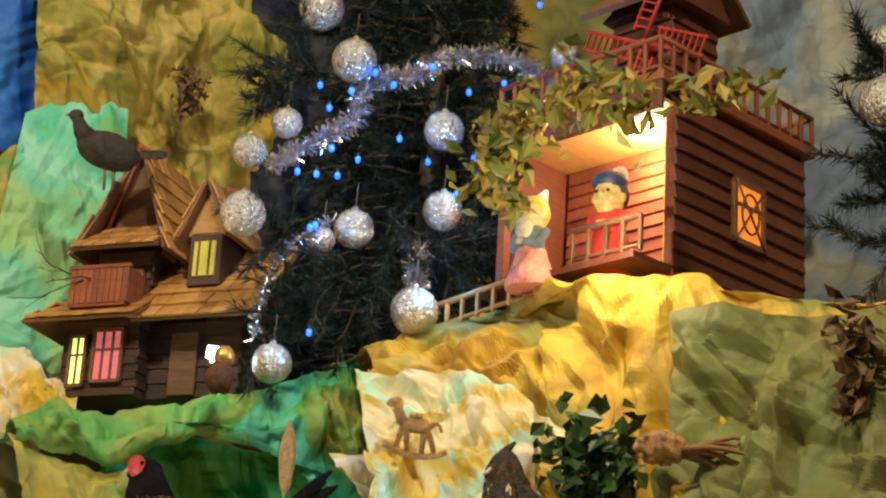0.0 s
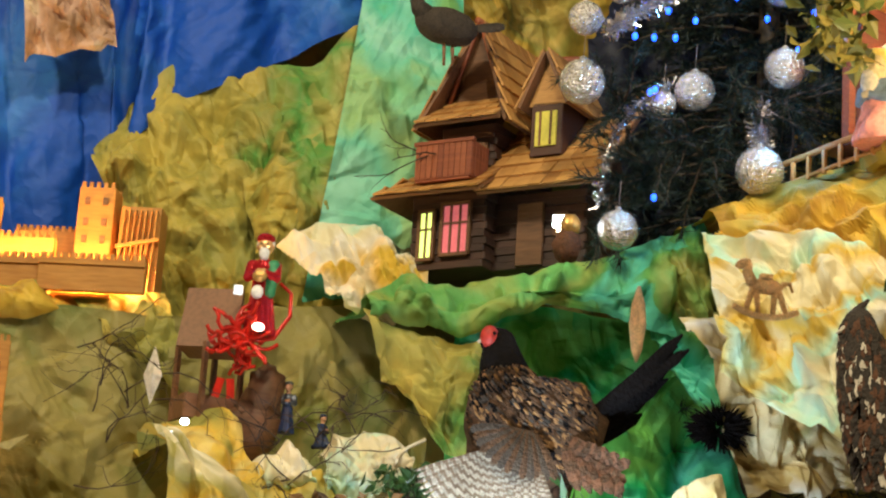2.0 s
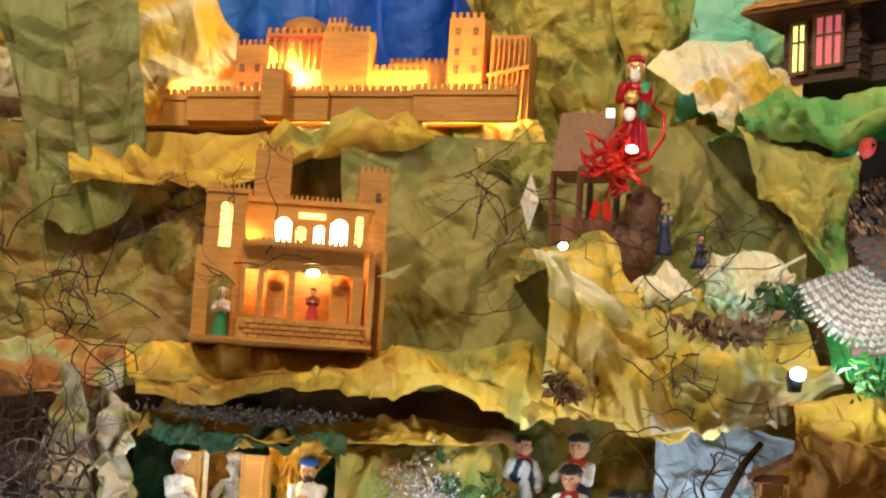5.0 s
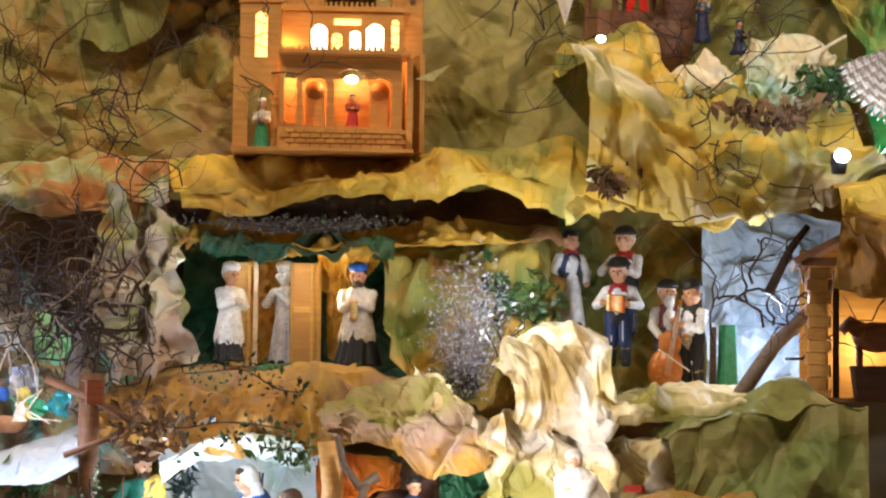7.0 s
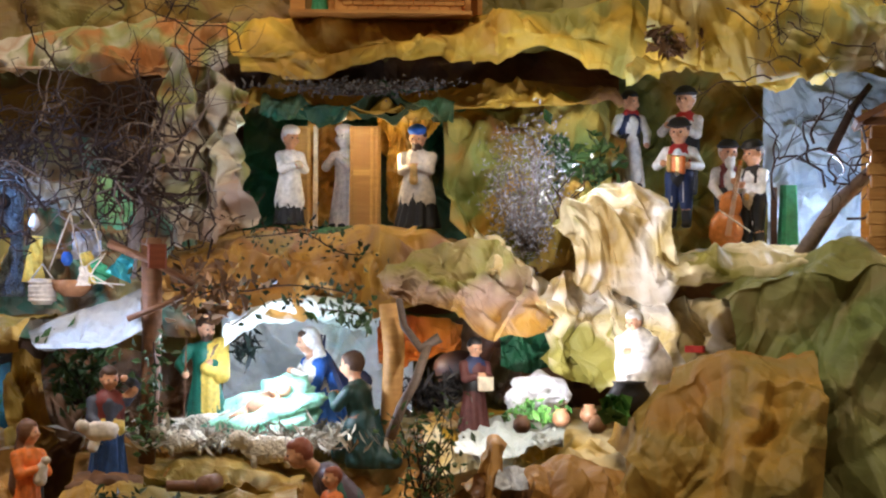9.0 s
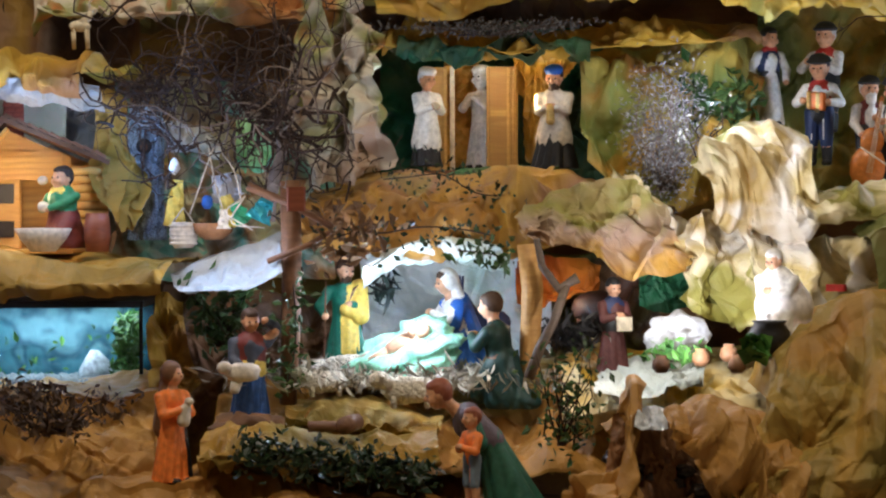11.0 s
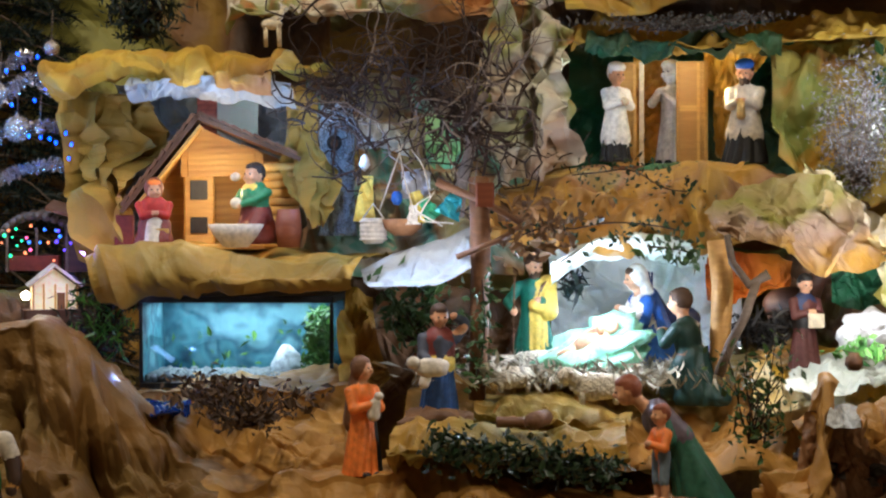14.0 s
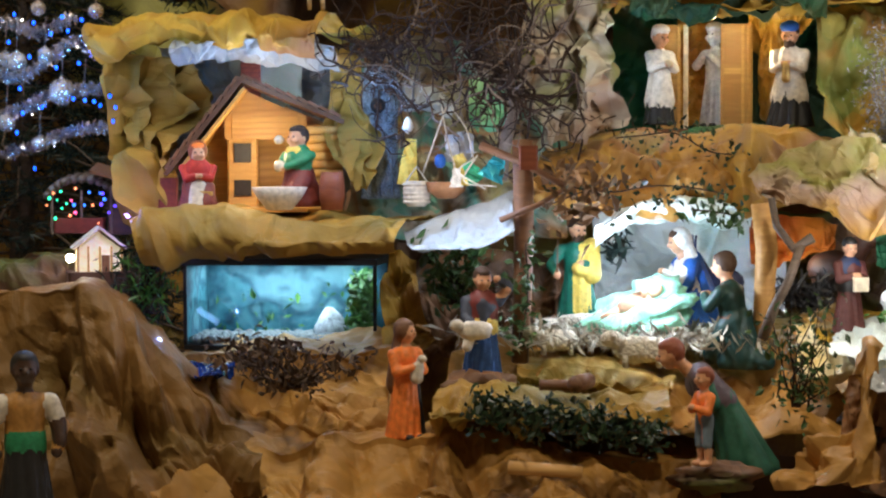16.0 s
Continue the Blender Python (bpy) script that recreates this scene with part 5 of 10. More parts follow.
# ---- shingled log house on the green ledge ----
def log_wall(name, parent, w, d, h, n, z0=0.0, cx=0.0, cy=0.0):
    """A core and courses of squared logs, each course a piece of its own."""
    wall = part(name, Shape().box((cx, cy, z0 + h / 2), (w - 0.006, d - 0.006, h)), DARKLOG, parent, "dark stained logs")
    course = [Shape().box((0, 0, 0), (w + e, d + 0.008 - e, h / n * 0.9), edge=0.004).mesh("log", DARKLOG) for e in (0.0, 0.008)]
    for i in range(n):
        ob = new("log", course[i % 2])
        ob.parent, ob.matrix_basis = wall, pose(cx, cy, z0 + (i + 0.5) * h / n)
    return wall


def window(parent, c, w, h, glow, frame=0.008, face="y", bars=1, name="window"):
    """A framed pane with glazing bars; face tells the wall it sits in."""
    s = Shape()
    t = 0.012
    for dx, dz, sx, sz in ((-w / 2, 0, frame, h + frame), (w / 2, 0, frame, h + frame), (0, h / 2, w + frame, frame), (0, -h / 2, w + frame, frame)):
        s.box((dx, 0, dz), (sx, t, sz), edge=0.001)
    for k in range(bars):
        s.box(((k + 1) * w / (bars + 1) - w / 2, 0, 0), (frame * 0.6, t * 0.7, h))
    s.box((0, 0, h * 0.12), (w, t * 0.7, frame * 0.6))
    m = at(c, 0 if face == "y" else -90)
    fr = part(name, s, BROWNWOOD, parent, "", m)
    g = Shape()
    g.box((0, 0.002, 0), (w, 0.003, h))
    part("pane", g, glow, fr, "glowing window pane")
    return fr


def roof_slab(parent, name, a, run, rise, rows, cols, label, cut0=0.0, cut1=0.0):
    """A boarded slope with shingles on it; cut0 and cut1 narrow its upper edge at either end."""
    a, run, rise = Vector(a), Vector(run), Vector(rise)
    up = run.cross(rise).normalized() * 0.008
    q = [a, a + run, a + run * (1 - cut1) + rise, a + run * cut0 + rise]
    s = Shape().add(q + [v + up for v in q], [(3, 2, 1, 0), (4, 5, 6, 7), (0, 1, 5, 4), (1, 2, 6, 5), (2, 3, 7, 6), (3, 0, 4, 7)])
    roof = part(name, s, BROWNWOOD, parent, label)
    rng = np.random.RandomState(rows * 17 + cols)
    n, l = up.normalized(), rise.length / rows
    R = Matrix((run.normalized(), rise.normalized(), n)).transposed().to_4x4()
    w = run.length / cols
    me = Shape().box((0, 0, 0), (w * 0.96, l * 1.22, 0.005), edge=0.001).mesh("shingle", SHINGLE)
    for i in range(rows):
        f = (i + 0.5) / rows
        lo, hi = cut0 * f, 1 - cut1 * f
        m = max(1, round((hi - lo) * cols))
        for j in range(m):
            c = a + up + run * (lo + (hi - lo) * (j + 0.5 + 0.1 * (i % 2 - 0.5)) / m) + rise * f + n * (0.004 + 0.002 * rng.rand())
            ob = new("shingle", me)
            ob.parent = roof
            ob.matrix_basis = Matrix.Translation(c) @ R @ pose(0, 0, 0, -5 + rng.randn(), 0, 1.5 * rng.randn())
    return roof


house = thing("log_house", at((0.819, 4.535, 2.686), -42) @ Matrix.Scale(0.95, 4), "two-storey dark log house with honey-coloured shingle roofs on a green ledge", "house")
log_wall("lower_wall", house, 0.20, 0.34, 0.185, 10, 0.0, 0.10, 0.17)
log_wall("wing_wall", house, 0.25, 0.28, 0.185, 10, 0.0, 0.315, 0.19)
log_wall("upper_wall", house, 0.145, 0.30, 0.18, 10, 0.185, 0.125, 0.18)
window(house, (0.045, -0.008, 0.085), 0.040, 0.12, GREENGLOW)
window(house, (0.125, -0.008, 0.095), 0.075, 0.125, PINKGLOW, bars=2)
window(house, (0.085, 0.022, 0.275), 0.038, 0.075, DIMGLOW, bars=1)
window(house, (0.155, 0.022, 0.268), 0.050, 0.085, DIMGLOW, bars=1, name="balcony_door")
part("door", Shape().box((0.30, 0.042, 0.08), (0.07, 0.012, 0.15), edge=0.003), BROWNWOOD, house, "dark plank door")
window(house, (0.38, 0.044, 0.10), 0.03, 0.05, WHITEGLOW, bars=0, name="lit_window")
# roofs of the ground floor
roof_slab(house, "front_skirt_roof", (-0.075, -0.075, 0.165), (0.30, 0, 0), (0, 0.11, 0.075), 3, 9, "honey-brown shingle skirt roof", 0.25, 0.0)
roof_slab(house, "side_skirt_roof", (-0.075, 0.34, 0.165), (0, -0.415, 0), (0.10, 0, 0.075), 3, 10, "honey-brown shingle skirt roof", 0.0, 0.2)
roof_slab(house, "wing_roof", (0.195, -0.035, 0.165), (0.32, 0, 0), (0, 0.22, 0.235), 6, 9, "broad honey-brown shingle roof")
part("wing_gable", Shape().add([(0.43, 0.05, 0.185), (0.43, 0.33, 0.185), (0.43, 0.19, 0.385), (0.42, 0.05, 0.185), (0.42, 0.33, 0.185), (0.42, 0.19, 0.385)], [(0, 1, 2), (3, 5, 4), (0, 2, 5, 3), (1, 4, 5, 2), (0, 3, 4, 1)]), DARKLOG, house, "dark boarded end gable")
# hip and steep gable of the upper floor
roof_slab(house, "upper_hip_roof", (0.005, -0.035, 0.352), (0.24, 0, 0), (0, 0.115, 0.085), 3, 8, "shingle hip roof under the gable", 0.22, 0.22)
roof_slab(house, "upper_roof", (0.245, -0.02, 0.352), (0, 0.34, 0), (-0.12, 0, 0.285), 6, 8, "steep shingle roof slope", 0.22, 0.0)
roof_slab(house, "upper_roof", (0.005, 0.32, 0.352), (0, -0.34, 0), (0.12, 0, 0.285), 6, 8, "steep shingle roof slope", 0.0, 0.22)
part("gable", Shape().add([(0.055, 0.066, 0.43), (0.195, 0.066, 0.43), (0.125, 0.066, 0.63), (0.055, 0.08, 0.43), (0.195, 0.08, 0.43), (0.125, 0.08, 0.63)], [(0, 1, 2), (3, 5, 4), (0, 2, 5, 3), (1, 4, 5, 2), (0, 3, 4, 1)]), BROWNWOOD, house, "boarded gable")
part("ridge", Shape().tube([(0.125, 0.035, 0.642), (0.125, 0.34, 0.642)], 0.009), RUSTWOOD, house, "reddish ridge board")
for x0, x1 in ((0.125, 0.05), (0.125, 0.20)):
    part("bargeboard", Shape().tube([(x0, 0.05, 0.645), (x1, 0.05, 0.43)], 0.006, None, 0, 5), RUSTWOOD, house, "reddish bargeboard")
part("upper_ridge", Shape().tube([(0.10, 0.33, 0.64), (0.27, 0.33, 0.62)], 0.012), RUSTWOOD, house, "reddish cross ridge")
# dormer in the wing roof
dormer = part("dormer", Shape().box((0.335, 0.10, 0.335), (0.085, 0.14, 0.13), edge=0.003), DARKLOG, house, "dark dormer")
part("pane", Shape().box((0.335, 0.028, 0.335), (0.055, 0.006, 0.085)), DIMGLOW, dormer, "dull yellow dormer pane")
for x in (-0.014, 0.014):
    part("bar", Shape().box((0.335 + x, 0.024, 0.335), (0.005, 0.004, 0.085)), BROWNWOOD, dormer)
roof_slab(house, "dormer_roof", (0.395, 0.005, 0.385), (0, 0.20, 0), (-0.06, 0, 0.135), 3, 4, "pointed shingle dormer roof")
roof_slab(house, "dormer_roof", (0.275, 0.205, 0.385), (0, -0.20, 0), (0.06, 0, 0.135), 3, 4, "pointed shingle dormer roof")
part("dormer_gable", Shape().add([(0.285, 0.03, 0.395), (0.385, 0.03, 0.395), (0.335, 0.03, 0.51), (0.285, 0.04, 0.395), (0.385, 0.04, 0.395), (0.335, 0.04, 0.51)], [(0, 1, 2), (3, 5, 4), (0, 2, 5, 3), (1, 4, 5, 2), (0, 3, 4, 1)]), SHINGLE, house)
# balcony
balcony = part("balcony", Shape().box((0.115, -0.025, 0.205), (0.15, 0.09, 0.012), edge=0.002), RUSTWOOD, house, "reddish boarded balcony")
plank = Shape().box((0, 0, 0), (0.0145, 0.006, 0.085), edge=0.001).mesh("plank", RUSTWOOD)
for i in range(10):
    ob = new("plank", plank)
    ob.parent, ob.matrix_basis = balcony, pose(0.048 + i * 0.0155, -0.07, 0.248)
for i in range(5):
    ob = new("plank", plank)
    ob.parent, ob.matrix_basis = balcony, pose(0.193, -0.062 + i * 0.0155, 0.248, 0, 0, 90)
part("handrail", Shape().box((0.118, -0.07, 0.294), (0.165, 0.012, 0.008), edge=0.002), RUSTWOOD, balcony)

# ---- red timber house with a mill tower ----
mill = thing("mill_house", at((1.844, 3.569, 2.878), 24), "red-stained clapboard toy house with lit porch and mill tower", "house")
MW, MD, MH = 0.46, 0.44, 0.41
board = Shape().box((0, 0, 0), (MW, 0.016, 0.040), edge=0.002, turn=(-13, 0, 0)).mesh("board", REDWOOD)
front = part("front_wall", Shape().box((MW / 2, 0.014, MH / 2 - 0.01), (MW - 0.004, 0.012, MH)), REDWOOD, mill, "dark red clapboard wall")
for i in range(11):
    ob = new("board", board)
    ob.parent, ob.matrix_basis = front, pose(MW / 2, 0.002, 0.0 + i * 0.037)
part("back_wall", Shape().box((MW / 2, MD, MH / 2), (MW, 0.012, MH)), REDWOOD, mill)
part("end_wall", Shape().box((MW, MD / 2, MH / 2), (0.012, MD, MH)), REDWOOD, mill)
part("porch_floor", Shape().box((MW / 2 - 0.05, MD / 2, 0.012), (MW + 0.14, MD, 0.014), edge=0.002), REDWOOD, mill)
inner = part("inner_wall", Shape().box((0.17, MD / 2 + 0.02, MH / 2), (0.012, MD - 0.06, MH - 0.02)), RUSTWOOD, mill, "warm lit boarded porch wall")
slat = Shape().box((0, 0, 0), (0.012, MD - 0.07, 0.026), edge=0.002, turn=(0, 10, 0)).mesh("slat", RUSTWOOD)
for i in range(12):
    ob = new("slat", slat)
    ob.parent, ob.matrix_basis = inner, pose(0.163, MD / 2 + 0.02, 0.03 + i * 0.029)
part("porch_side", Shape().box((0.085, 0.02, MH / 2), (0.165, 0.008, MH - 0.03)), PALEWOOD, mill, "pale lit porch side")
part("porch_ceiling", Shape().box((0.07, MD / 2, MH - 0.035), (0.26, MD, 0.008)), PALEWOOD, mill, "pale lit porch ceiling")
part("fascia", Shape().box((-0.055, MD / 2, MH - 0.03), (0.014, MD + 0.03, 0.075), edge=0.003), REDWOOD, mill)
part("terrace_floor", Shape().box((MW / 2 - 0.02, MD / 2, MH + 0.008), (MW + 0.09, MD + 0.04, 0.02), edge=0.004), RUSTWOOD, mill)
part("porch_post", Shape().box((-0.05, MD - 0.02, MH / 2), (0.02, 0.02, MH)), RUSTWOOD, mill)
win = window(mill, (0.245, -0.012, 0.20), 0.10, 0.135, AMBERGLOW, 0.012, bars=0)
lead = Shape()
for a, b in (((-0.05, -0.0675), (0.05, 0.0675)), ((-0.05, 0.0675), (0.05, -0.0675))):
    lead.tube([(a[0], -0.006, a[1]), (b[0], -0.006, b[1])], 0.003)
lead.tube([(0.03 * math.cos(a / 8 * math.pi), -0.006, 0.045 * math.sin(a / 8 * math.pi)) for a in range(17)], 0.003)
part("lead", lead, BROWNWOOD, win, "curved glazing leads")


def railing(parent, a, b, h, n, material, r=0.0045, name="railing"):
    s = Shape()
    a, b = Vector(a), Vector(b)
    s.tube([a + Vector((0, 0, h)), b + Vector((0, 0, h))], r * 1.5)
    s.tube([a + Vector((0, 0, h * 0.15)), b + Vector((0, 0, h * 0.15))], r)
    rail = part(name, s, material, parent)
    me = Shape().box((0, 0, h / 2), (r * 2, r * 2, h), edge=r * 0.3).mesh("baluster", material)
    for i in range(n):
        ob = new("baluster", me)
        ob.parent, ob.matrix_basis = rail, Matrix.Translation(a.lerp(b, i / (n - 1)))
    return rail


top = MH + 0.018
railing(mill, (-0.06, -0.01, top), (MW + 0.02, -0.01, top), 0.075, 14, RUSTWOOD)
railing(mill, (-0.06, -0.01, top), (-0.06, MD, top), 0.075, 12, RUSTWOOD)
railing(mill, (MW + 0.02, -0.01, top), (MW + 0.02, MD, top), 0.075, 12, RUSTWOOD)
railing(mill, (-0.11, -0.01, 0.02), (-0.11, 0.17, 0.02), 0.075, 5, BROWNWOOD)
railing(mill, (-0.12, 0.24, -0.03), (-0.12, 0.60, -0.06), 0.055, 9, PALEWOOD)
tower = part("tower", Shape().box((0.20, 0.19, top + 0.13), (0.155, 0.155, 0.26), taper=0.96), REDWOOD, mill, "clapboard mill tower")
tb = Shape().box((0, 0, 0), (0.160, 0.012, 0.034), edge=0.002, turn=(-12, 0, 0)).mesh("board", REDWOOD)
for i in range(7):
    for rz, x, y in ((0, 0.20, 0.110), (90, 0.280, 0.19), (-90, 0.120, 0.19)):
        ob = new("board", tb)
        ob.parent, ob.matrix_basis = tower, pose(x, y, top + 0.02 + i * 0.036, 0, 0, rz)
for sg in (-1, 1):
    s = Shape()
    s.box((0.20 + sg * 0.065, 0.19, top + 0.325), (0.18, 0.28, 0.012), turn=(0, sg * 42, 0), edge=0.003)
    part("tower_roof", s, BROWNWOOD, mill, "brown pitched board roof")
part("tower_gable", Shape().prism([(0.11, top + 0.26), (0.29, top + 0.26), (0.20, top + 0.375)], 0.075, 0.30), REDWOOD, mill)
sails = part("sails", Shape().tube([(0.06, 0.14, top + 0.15), (0.13, 0.16, top + 0.15)], 0.012), RED, mill, "red mill sails")
for k in range(4):
    s = Shape()
    an = radians(25 + 90 * k)
    for u in (-1, 1):
        s.box((0, 0.022 + u * 0.02, 0.10), (0.006, 0.005, 0.15))
    for j in range(8):
        s.box((0, 0.022, 0.035 + j * 0.019), (0.005, 0.05, 0.004))
    s.tube([(0, 0, 0), (0, 0, 0.18)], 0.004)
    part("sail", s, RED, sails, "slatted red sail", pose(0.065, 0.14, top + 0.15, 90 * k + 25, 0, 0))
for x, y in ((0.02, 0.13), (0.09, 0.07)):
    part("porch_bulb", Shape().ball((x, y, MH - 0.055), 0.014), WARMBULB, mill, "lit warm bulb")
# the first is a fill added before the porch for dolls and railing
lamp("porch_and_fill_lamp", "POINT", (1.630, 3.462, 2.926), 3.0, (1.0, 0.76, 0.45), 0.003)
lamp("porch_and_fill_lamp", "POINT", tuple(mill.matrix_basis @ Vector((0.085, 0.13, MH - 0.085))), 4.2, (1.0, 0.74, 0.42), 0.003)
statue("doll", (1.615, 3.757, 2.860), 0.215, ROSE, PALEBLUE, "carved bearded doll with a pale pointed cap on the porch", "doll", rz=-62, hair=CYELLOW, skin=mat("pale_yellow_skin", (0.72, 0.56, 0.26), 0.45), beard=IVORY, head=2.0, kneel=True, broad=1.7, flare=1.1, extra=(("cap", (0.0, 0.06, 0.82), (0.0, 0.20, 1.06), 0.12, 0.03, WHITE), ("cap", (0.0, 0.02, 0.80), (0.0, 0.05, 0.84), 0.14, 0.13, ROSE)))
statue("doll", (1.742, 3.649, 2.883), 0.225, RED, RED, "carved doll in red with a blue striped headscarf", "doll", rz=-52, hair=NAVY, hat=NAVY, skin=mat("olive_yellow_skin", (0.52, 0.38, 0.13), 0.45), head=2.05, kneel=True, broad=1.7, extra=(("cap", (-0.02, 0.03, 0.93), (0.03, 0.06, 0.93), 0.115, 0.115, mat("violet_paint", (0.14, 0.09, 0.22), 0.5)), ("cap", (-0.06, -0.03, 0.88), (0.09, 0.03, 0.98), 0.075, 0.07, LINEN)))

# ---- fir trees with lights, balls and tinsel ----
def fir(name, base, height, radius, seed, label, boughs=150, needles=70, width=1.0):
    """Trunk, drooping boughs and needles; the needles are one mesh of slim blades."""
    rng = np.random.RandomState(seed)
    tree = thing(name, at(base), label, "fir tree")
    part("trunk", Shape().tube([(0, 0, 0), (0.01, 0, height * 0.5), (0, 0, height)], 0.04, 0.008, 0, 8), BARK, tree)
    wood_s, V, F = Shape(), [], []
    for i in range(boughs):
        z = height * (0.04 + 0.93 * ((i + 0.5) / boughs))
        reach = radius * (1 - z / height * 0.8) * (0.75 + 0.4 * rng.rand())
        a = i * 2.399 + 0.3 * rng.rand()
        out = Vector((math.cos(a) * width, math.sin(a), 0))
        pts = [Vector((0, 0, z)) + out * reach * t + Vector((0, 0, 0.10 * reach * t - 0.32 * reach * t * t)) for t in (0, 0.25, 0.5, 0.75, 1.0)]
        wood_s.tube(pts, 0.006, 0.002, 0, 4)
        side = out.cross(Vector((0, 0, 1)))
        tips = [(pts, 1.0)]
        for t in (0.35, 0.55, 0.75):
            for sg in (-1, 1):
                st = pts[0].lerp(pts[-1], t)
                tips.append(([st, st + (out * 0.6 + side * sg * 0.8 + Vector((0, 0, -0.15))).normalized() * reach * 0.38 * (1.2 - t)], 0.6))
        for line, share in tips:
            for _ in range(int(needles * share)):
                t = 0.1 + 0.9 * rng.rand()
                k = min(int(t * (len(line) - 1)), len(line) - 2)
                q = line[k].lerp(line[k + 1], t * (len(line) - 1) - k)
                d = (line[k + 1] - line[k]).normalized() * 0.9 + Vector(rng.randn(3)) * 0.62
                d = d.normalized() * (0.028 + 0.02 * rng.rand())
                w = d.cross(Vector(rng.randn(3))).normalized() * 0.0017
                n = len(V)
                V += [q - w, q + w, q + d]
                F.append((n, n + 1, n + 2))
    part("bough_mass", wood_s, BARK, tree)
    me = bpy.data.meshes.new("needles")
    me.from_pydata([tuple(q) for q in V], [], F)
    me.materials.append(FIR)
    part("needles", me, None, tree, "dark green needles")
    return tree


def bauble(p, r, material, label, hang=0.06):
    b = thing("christmas_ball", at(p), label, "christmas ball", "balls on the tree")
    part("ball", Shape().ball((0, 0, 0), r, n=24), material, b)
    part("cap", Shape().lathe([(r * 0.16, 0), (r * 0.17, r * 0.06), (r * 0.15, r * 0.16), (r * 0.04, r * 0.2)], (0, 0, r * 0.97), 0, 10), SILVER, b, "metal cap")
    part("thread", Shape().tube([(0, 0, r * 1.1), (0.003, 0, r * 1.1 + hang)], 0.0009, None, 0, 4), PALETWIG, b)


def led(p, k=1.3):
    b = thing("fairy_light", at(p) @ Matrix.Scale(k, 4), "small lit blue bulb of a fairy light string", "fairy light", "blue fairy lights")
    part("bulb", Shape().lathe([(0.001, -0.007), (0.0044, -0.004), (0.0048, 0.002), (0.001, 0.007)], n=8), LED, b)
    part("socket", Shape().lathe([(0.003, 0), (0.003, 0.007)], (0, 0, 0.004), n=6), DKGREEN, b)


def tinsel(pts, label, r=0.03, count=900, seed=5, material=None):
    rng = np.random.RandomState(seed)
    line = along(pts, np.linspace(0, 1, 200))
    s = Shape()
    s.tube([tuple(q) for q in line[::8]], 0.003)
    V, F = list(s.v), list(s.f)
    for _ in range(count):
        q = Vector(line[rng.randint(len(line))])
        d = Vector(rng.randn(3)).normalized() * r * (0.6 + 0.5 * rng.rand())
        w = d.cross(Vector(rng.randn(3))).normalized() * 0.0016
        n = len(V)
        V += [q - w, q + w, q + d + w, q + d - w]
        F.append((n, n + 1, n + 2, n + 3))
    me = bpy.data.meshes.new("tinsel")
    me.from_pydata([tuple(q) for q in V], [], F)
    me.materials.append(material or TINSEL)
    return tagged(new("tinsel_garland", me), label, "tinsel")


TINSEL = mat("silver_tinsel", (0.72, 0.70, 0.72), 0.22, 0.95, bump=0)
fir("fir_tree", (1.670, 4.562, 2.223), 2.9, 0.60, 4, "large dark artificial fir tree hung with silver balls and blue lights", 240, 90, 0.85)
# navy sheet added for the deep shade between the boughs
drape([(1.203, 4.857, 4.586), (1.476, 4.857, 4.665), (1.777, 4.857, 4.752), (2.128, 4.857, 4.853)], [(1.340, 4.830, 2.842), (1.604, 4.830, 2.883), (1.879, 4.830, 2.896), (2.132, 4.830, 2.935)], paper('tree_shade_navy', [(0.004, 0.006, 0.02), (0.008, 0.012, 0.04), (0.004, 0.006, 0.02)]), 'dark navy sheet added behind the fir tree for the shade between boughs', bulge=0.02, rough=0.02, fold=0.04, folds=6, step=0.02, name='tree_shade_sheet', category='cloth', smooth=True)
silver_label = "glittering silver christmas ball hung on the fir tree"
bauble((1.086, 4.092, 3.033), 0.050, SILVER, silver_label)
bauble((1.338, 4.092, 3.046), 0.044, SILVER, silver_label)
bauble((1.309, 4.092, 3.443), 0.051, SILVER, silver_label)
bauble((1.087, 4.092, 3.179), 0.038, SILVER, silver_label)
bauble((1.165, 4.092, 3.261), 0.035, SILVER, silver_label)
bauble((1.509, 4.025, 3.289), 0.045, SILVER, silver_label)
bauble((1.518, 4.025, 3.100), 0.045, SILVER, silver_label)
bauble((1.456, 3.998, 2.852), 0.052, SILVER, silver_label)
bauble((1.152, 3.998, 2.686), 0.042, SILVER, silver_label)
bauble((1.795, 4.025, 3.535), 0.037, SILVER, silver_label)
bauble((1.223, 4.092, 3.552), 0.051, SILVER, silver_label)
bauble((1.268, 4.092, 3.007), 0.029, SILVER, silver_label)
led((1.419, 4.065, 3.267))
led((1.326, 4.065, 3.198))
led((1.282, 4.065, 3.152))
led((1.191, 4.065, 3.143))
led((1.234, 4.065, 3.146))
led((1.264, 4.065, 3.212))
led((1.490, 4.065, 3.226))
led((1.578, 4.065, 3.414))
led((1.663, 4.065, 3.455))
led((1.563, 4.065, 3.163))
led((1.610, 4.065, 3.234))
led((1.599, 4.065, 3.256))
led((1.230, 4.065, 3.021))
led((1.241, 4.065, 3.028))
led((1.247, 4.065, 2.787))
led((1.743, 4.065, 3.673))
led((1.299, 4.065, 3.357))
led((1.397, 4.065, 3.393))
led((1.251, 4.065, 3.306))
led((1.226, 4.065, 3.355))
led((1.351, 4.065, 3.413))
led((1.486, 4.065, 3.457))
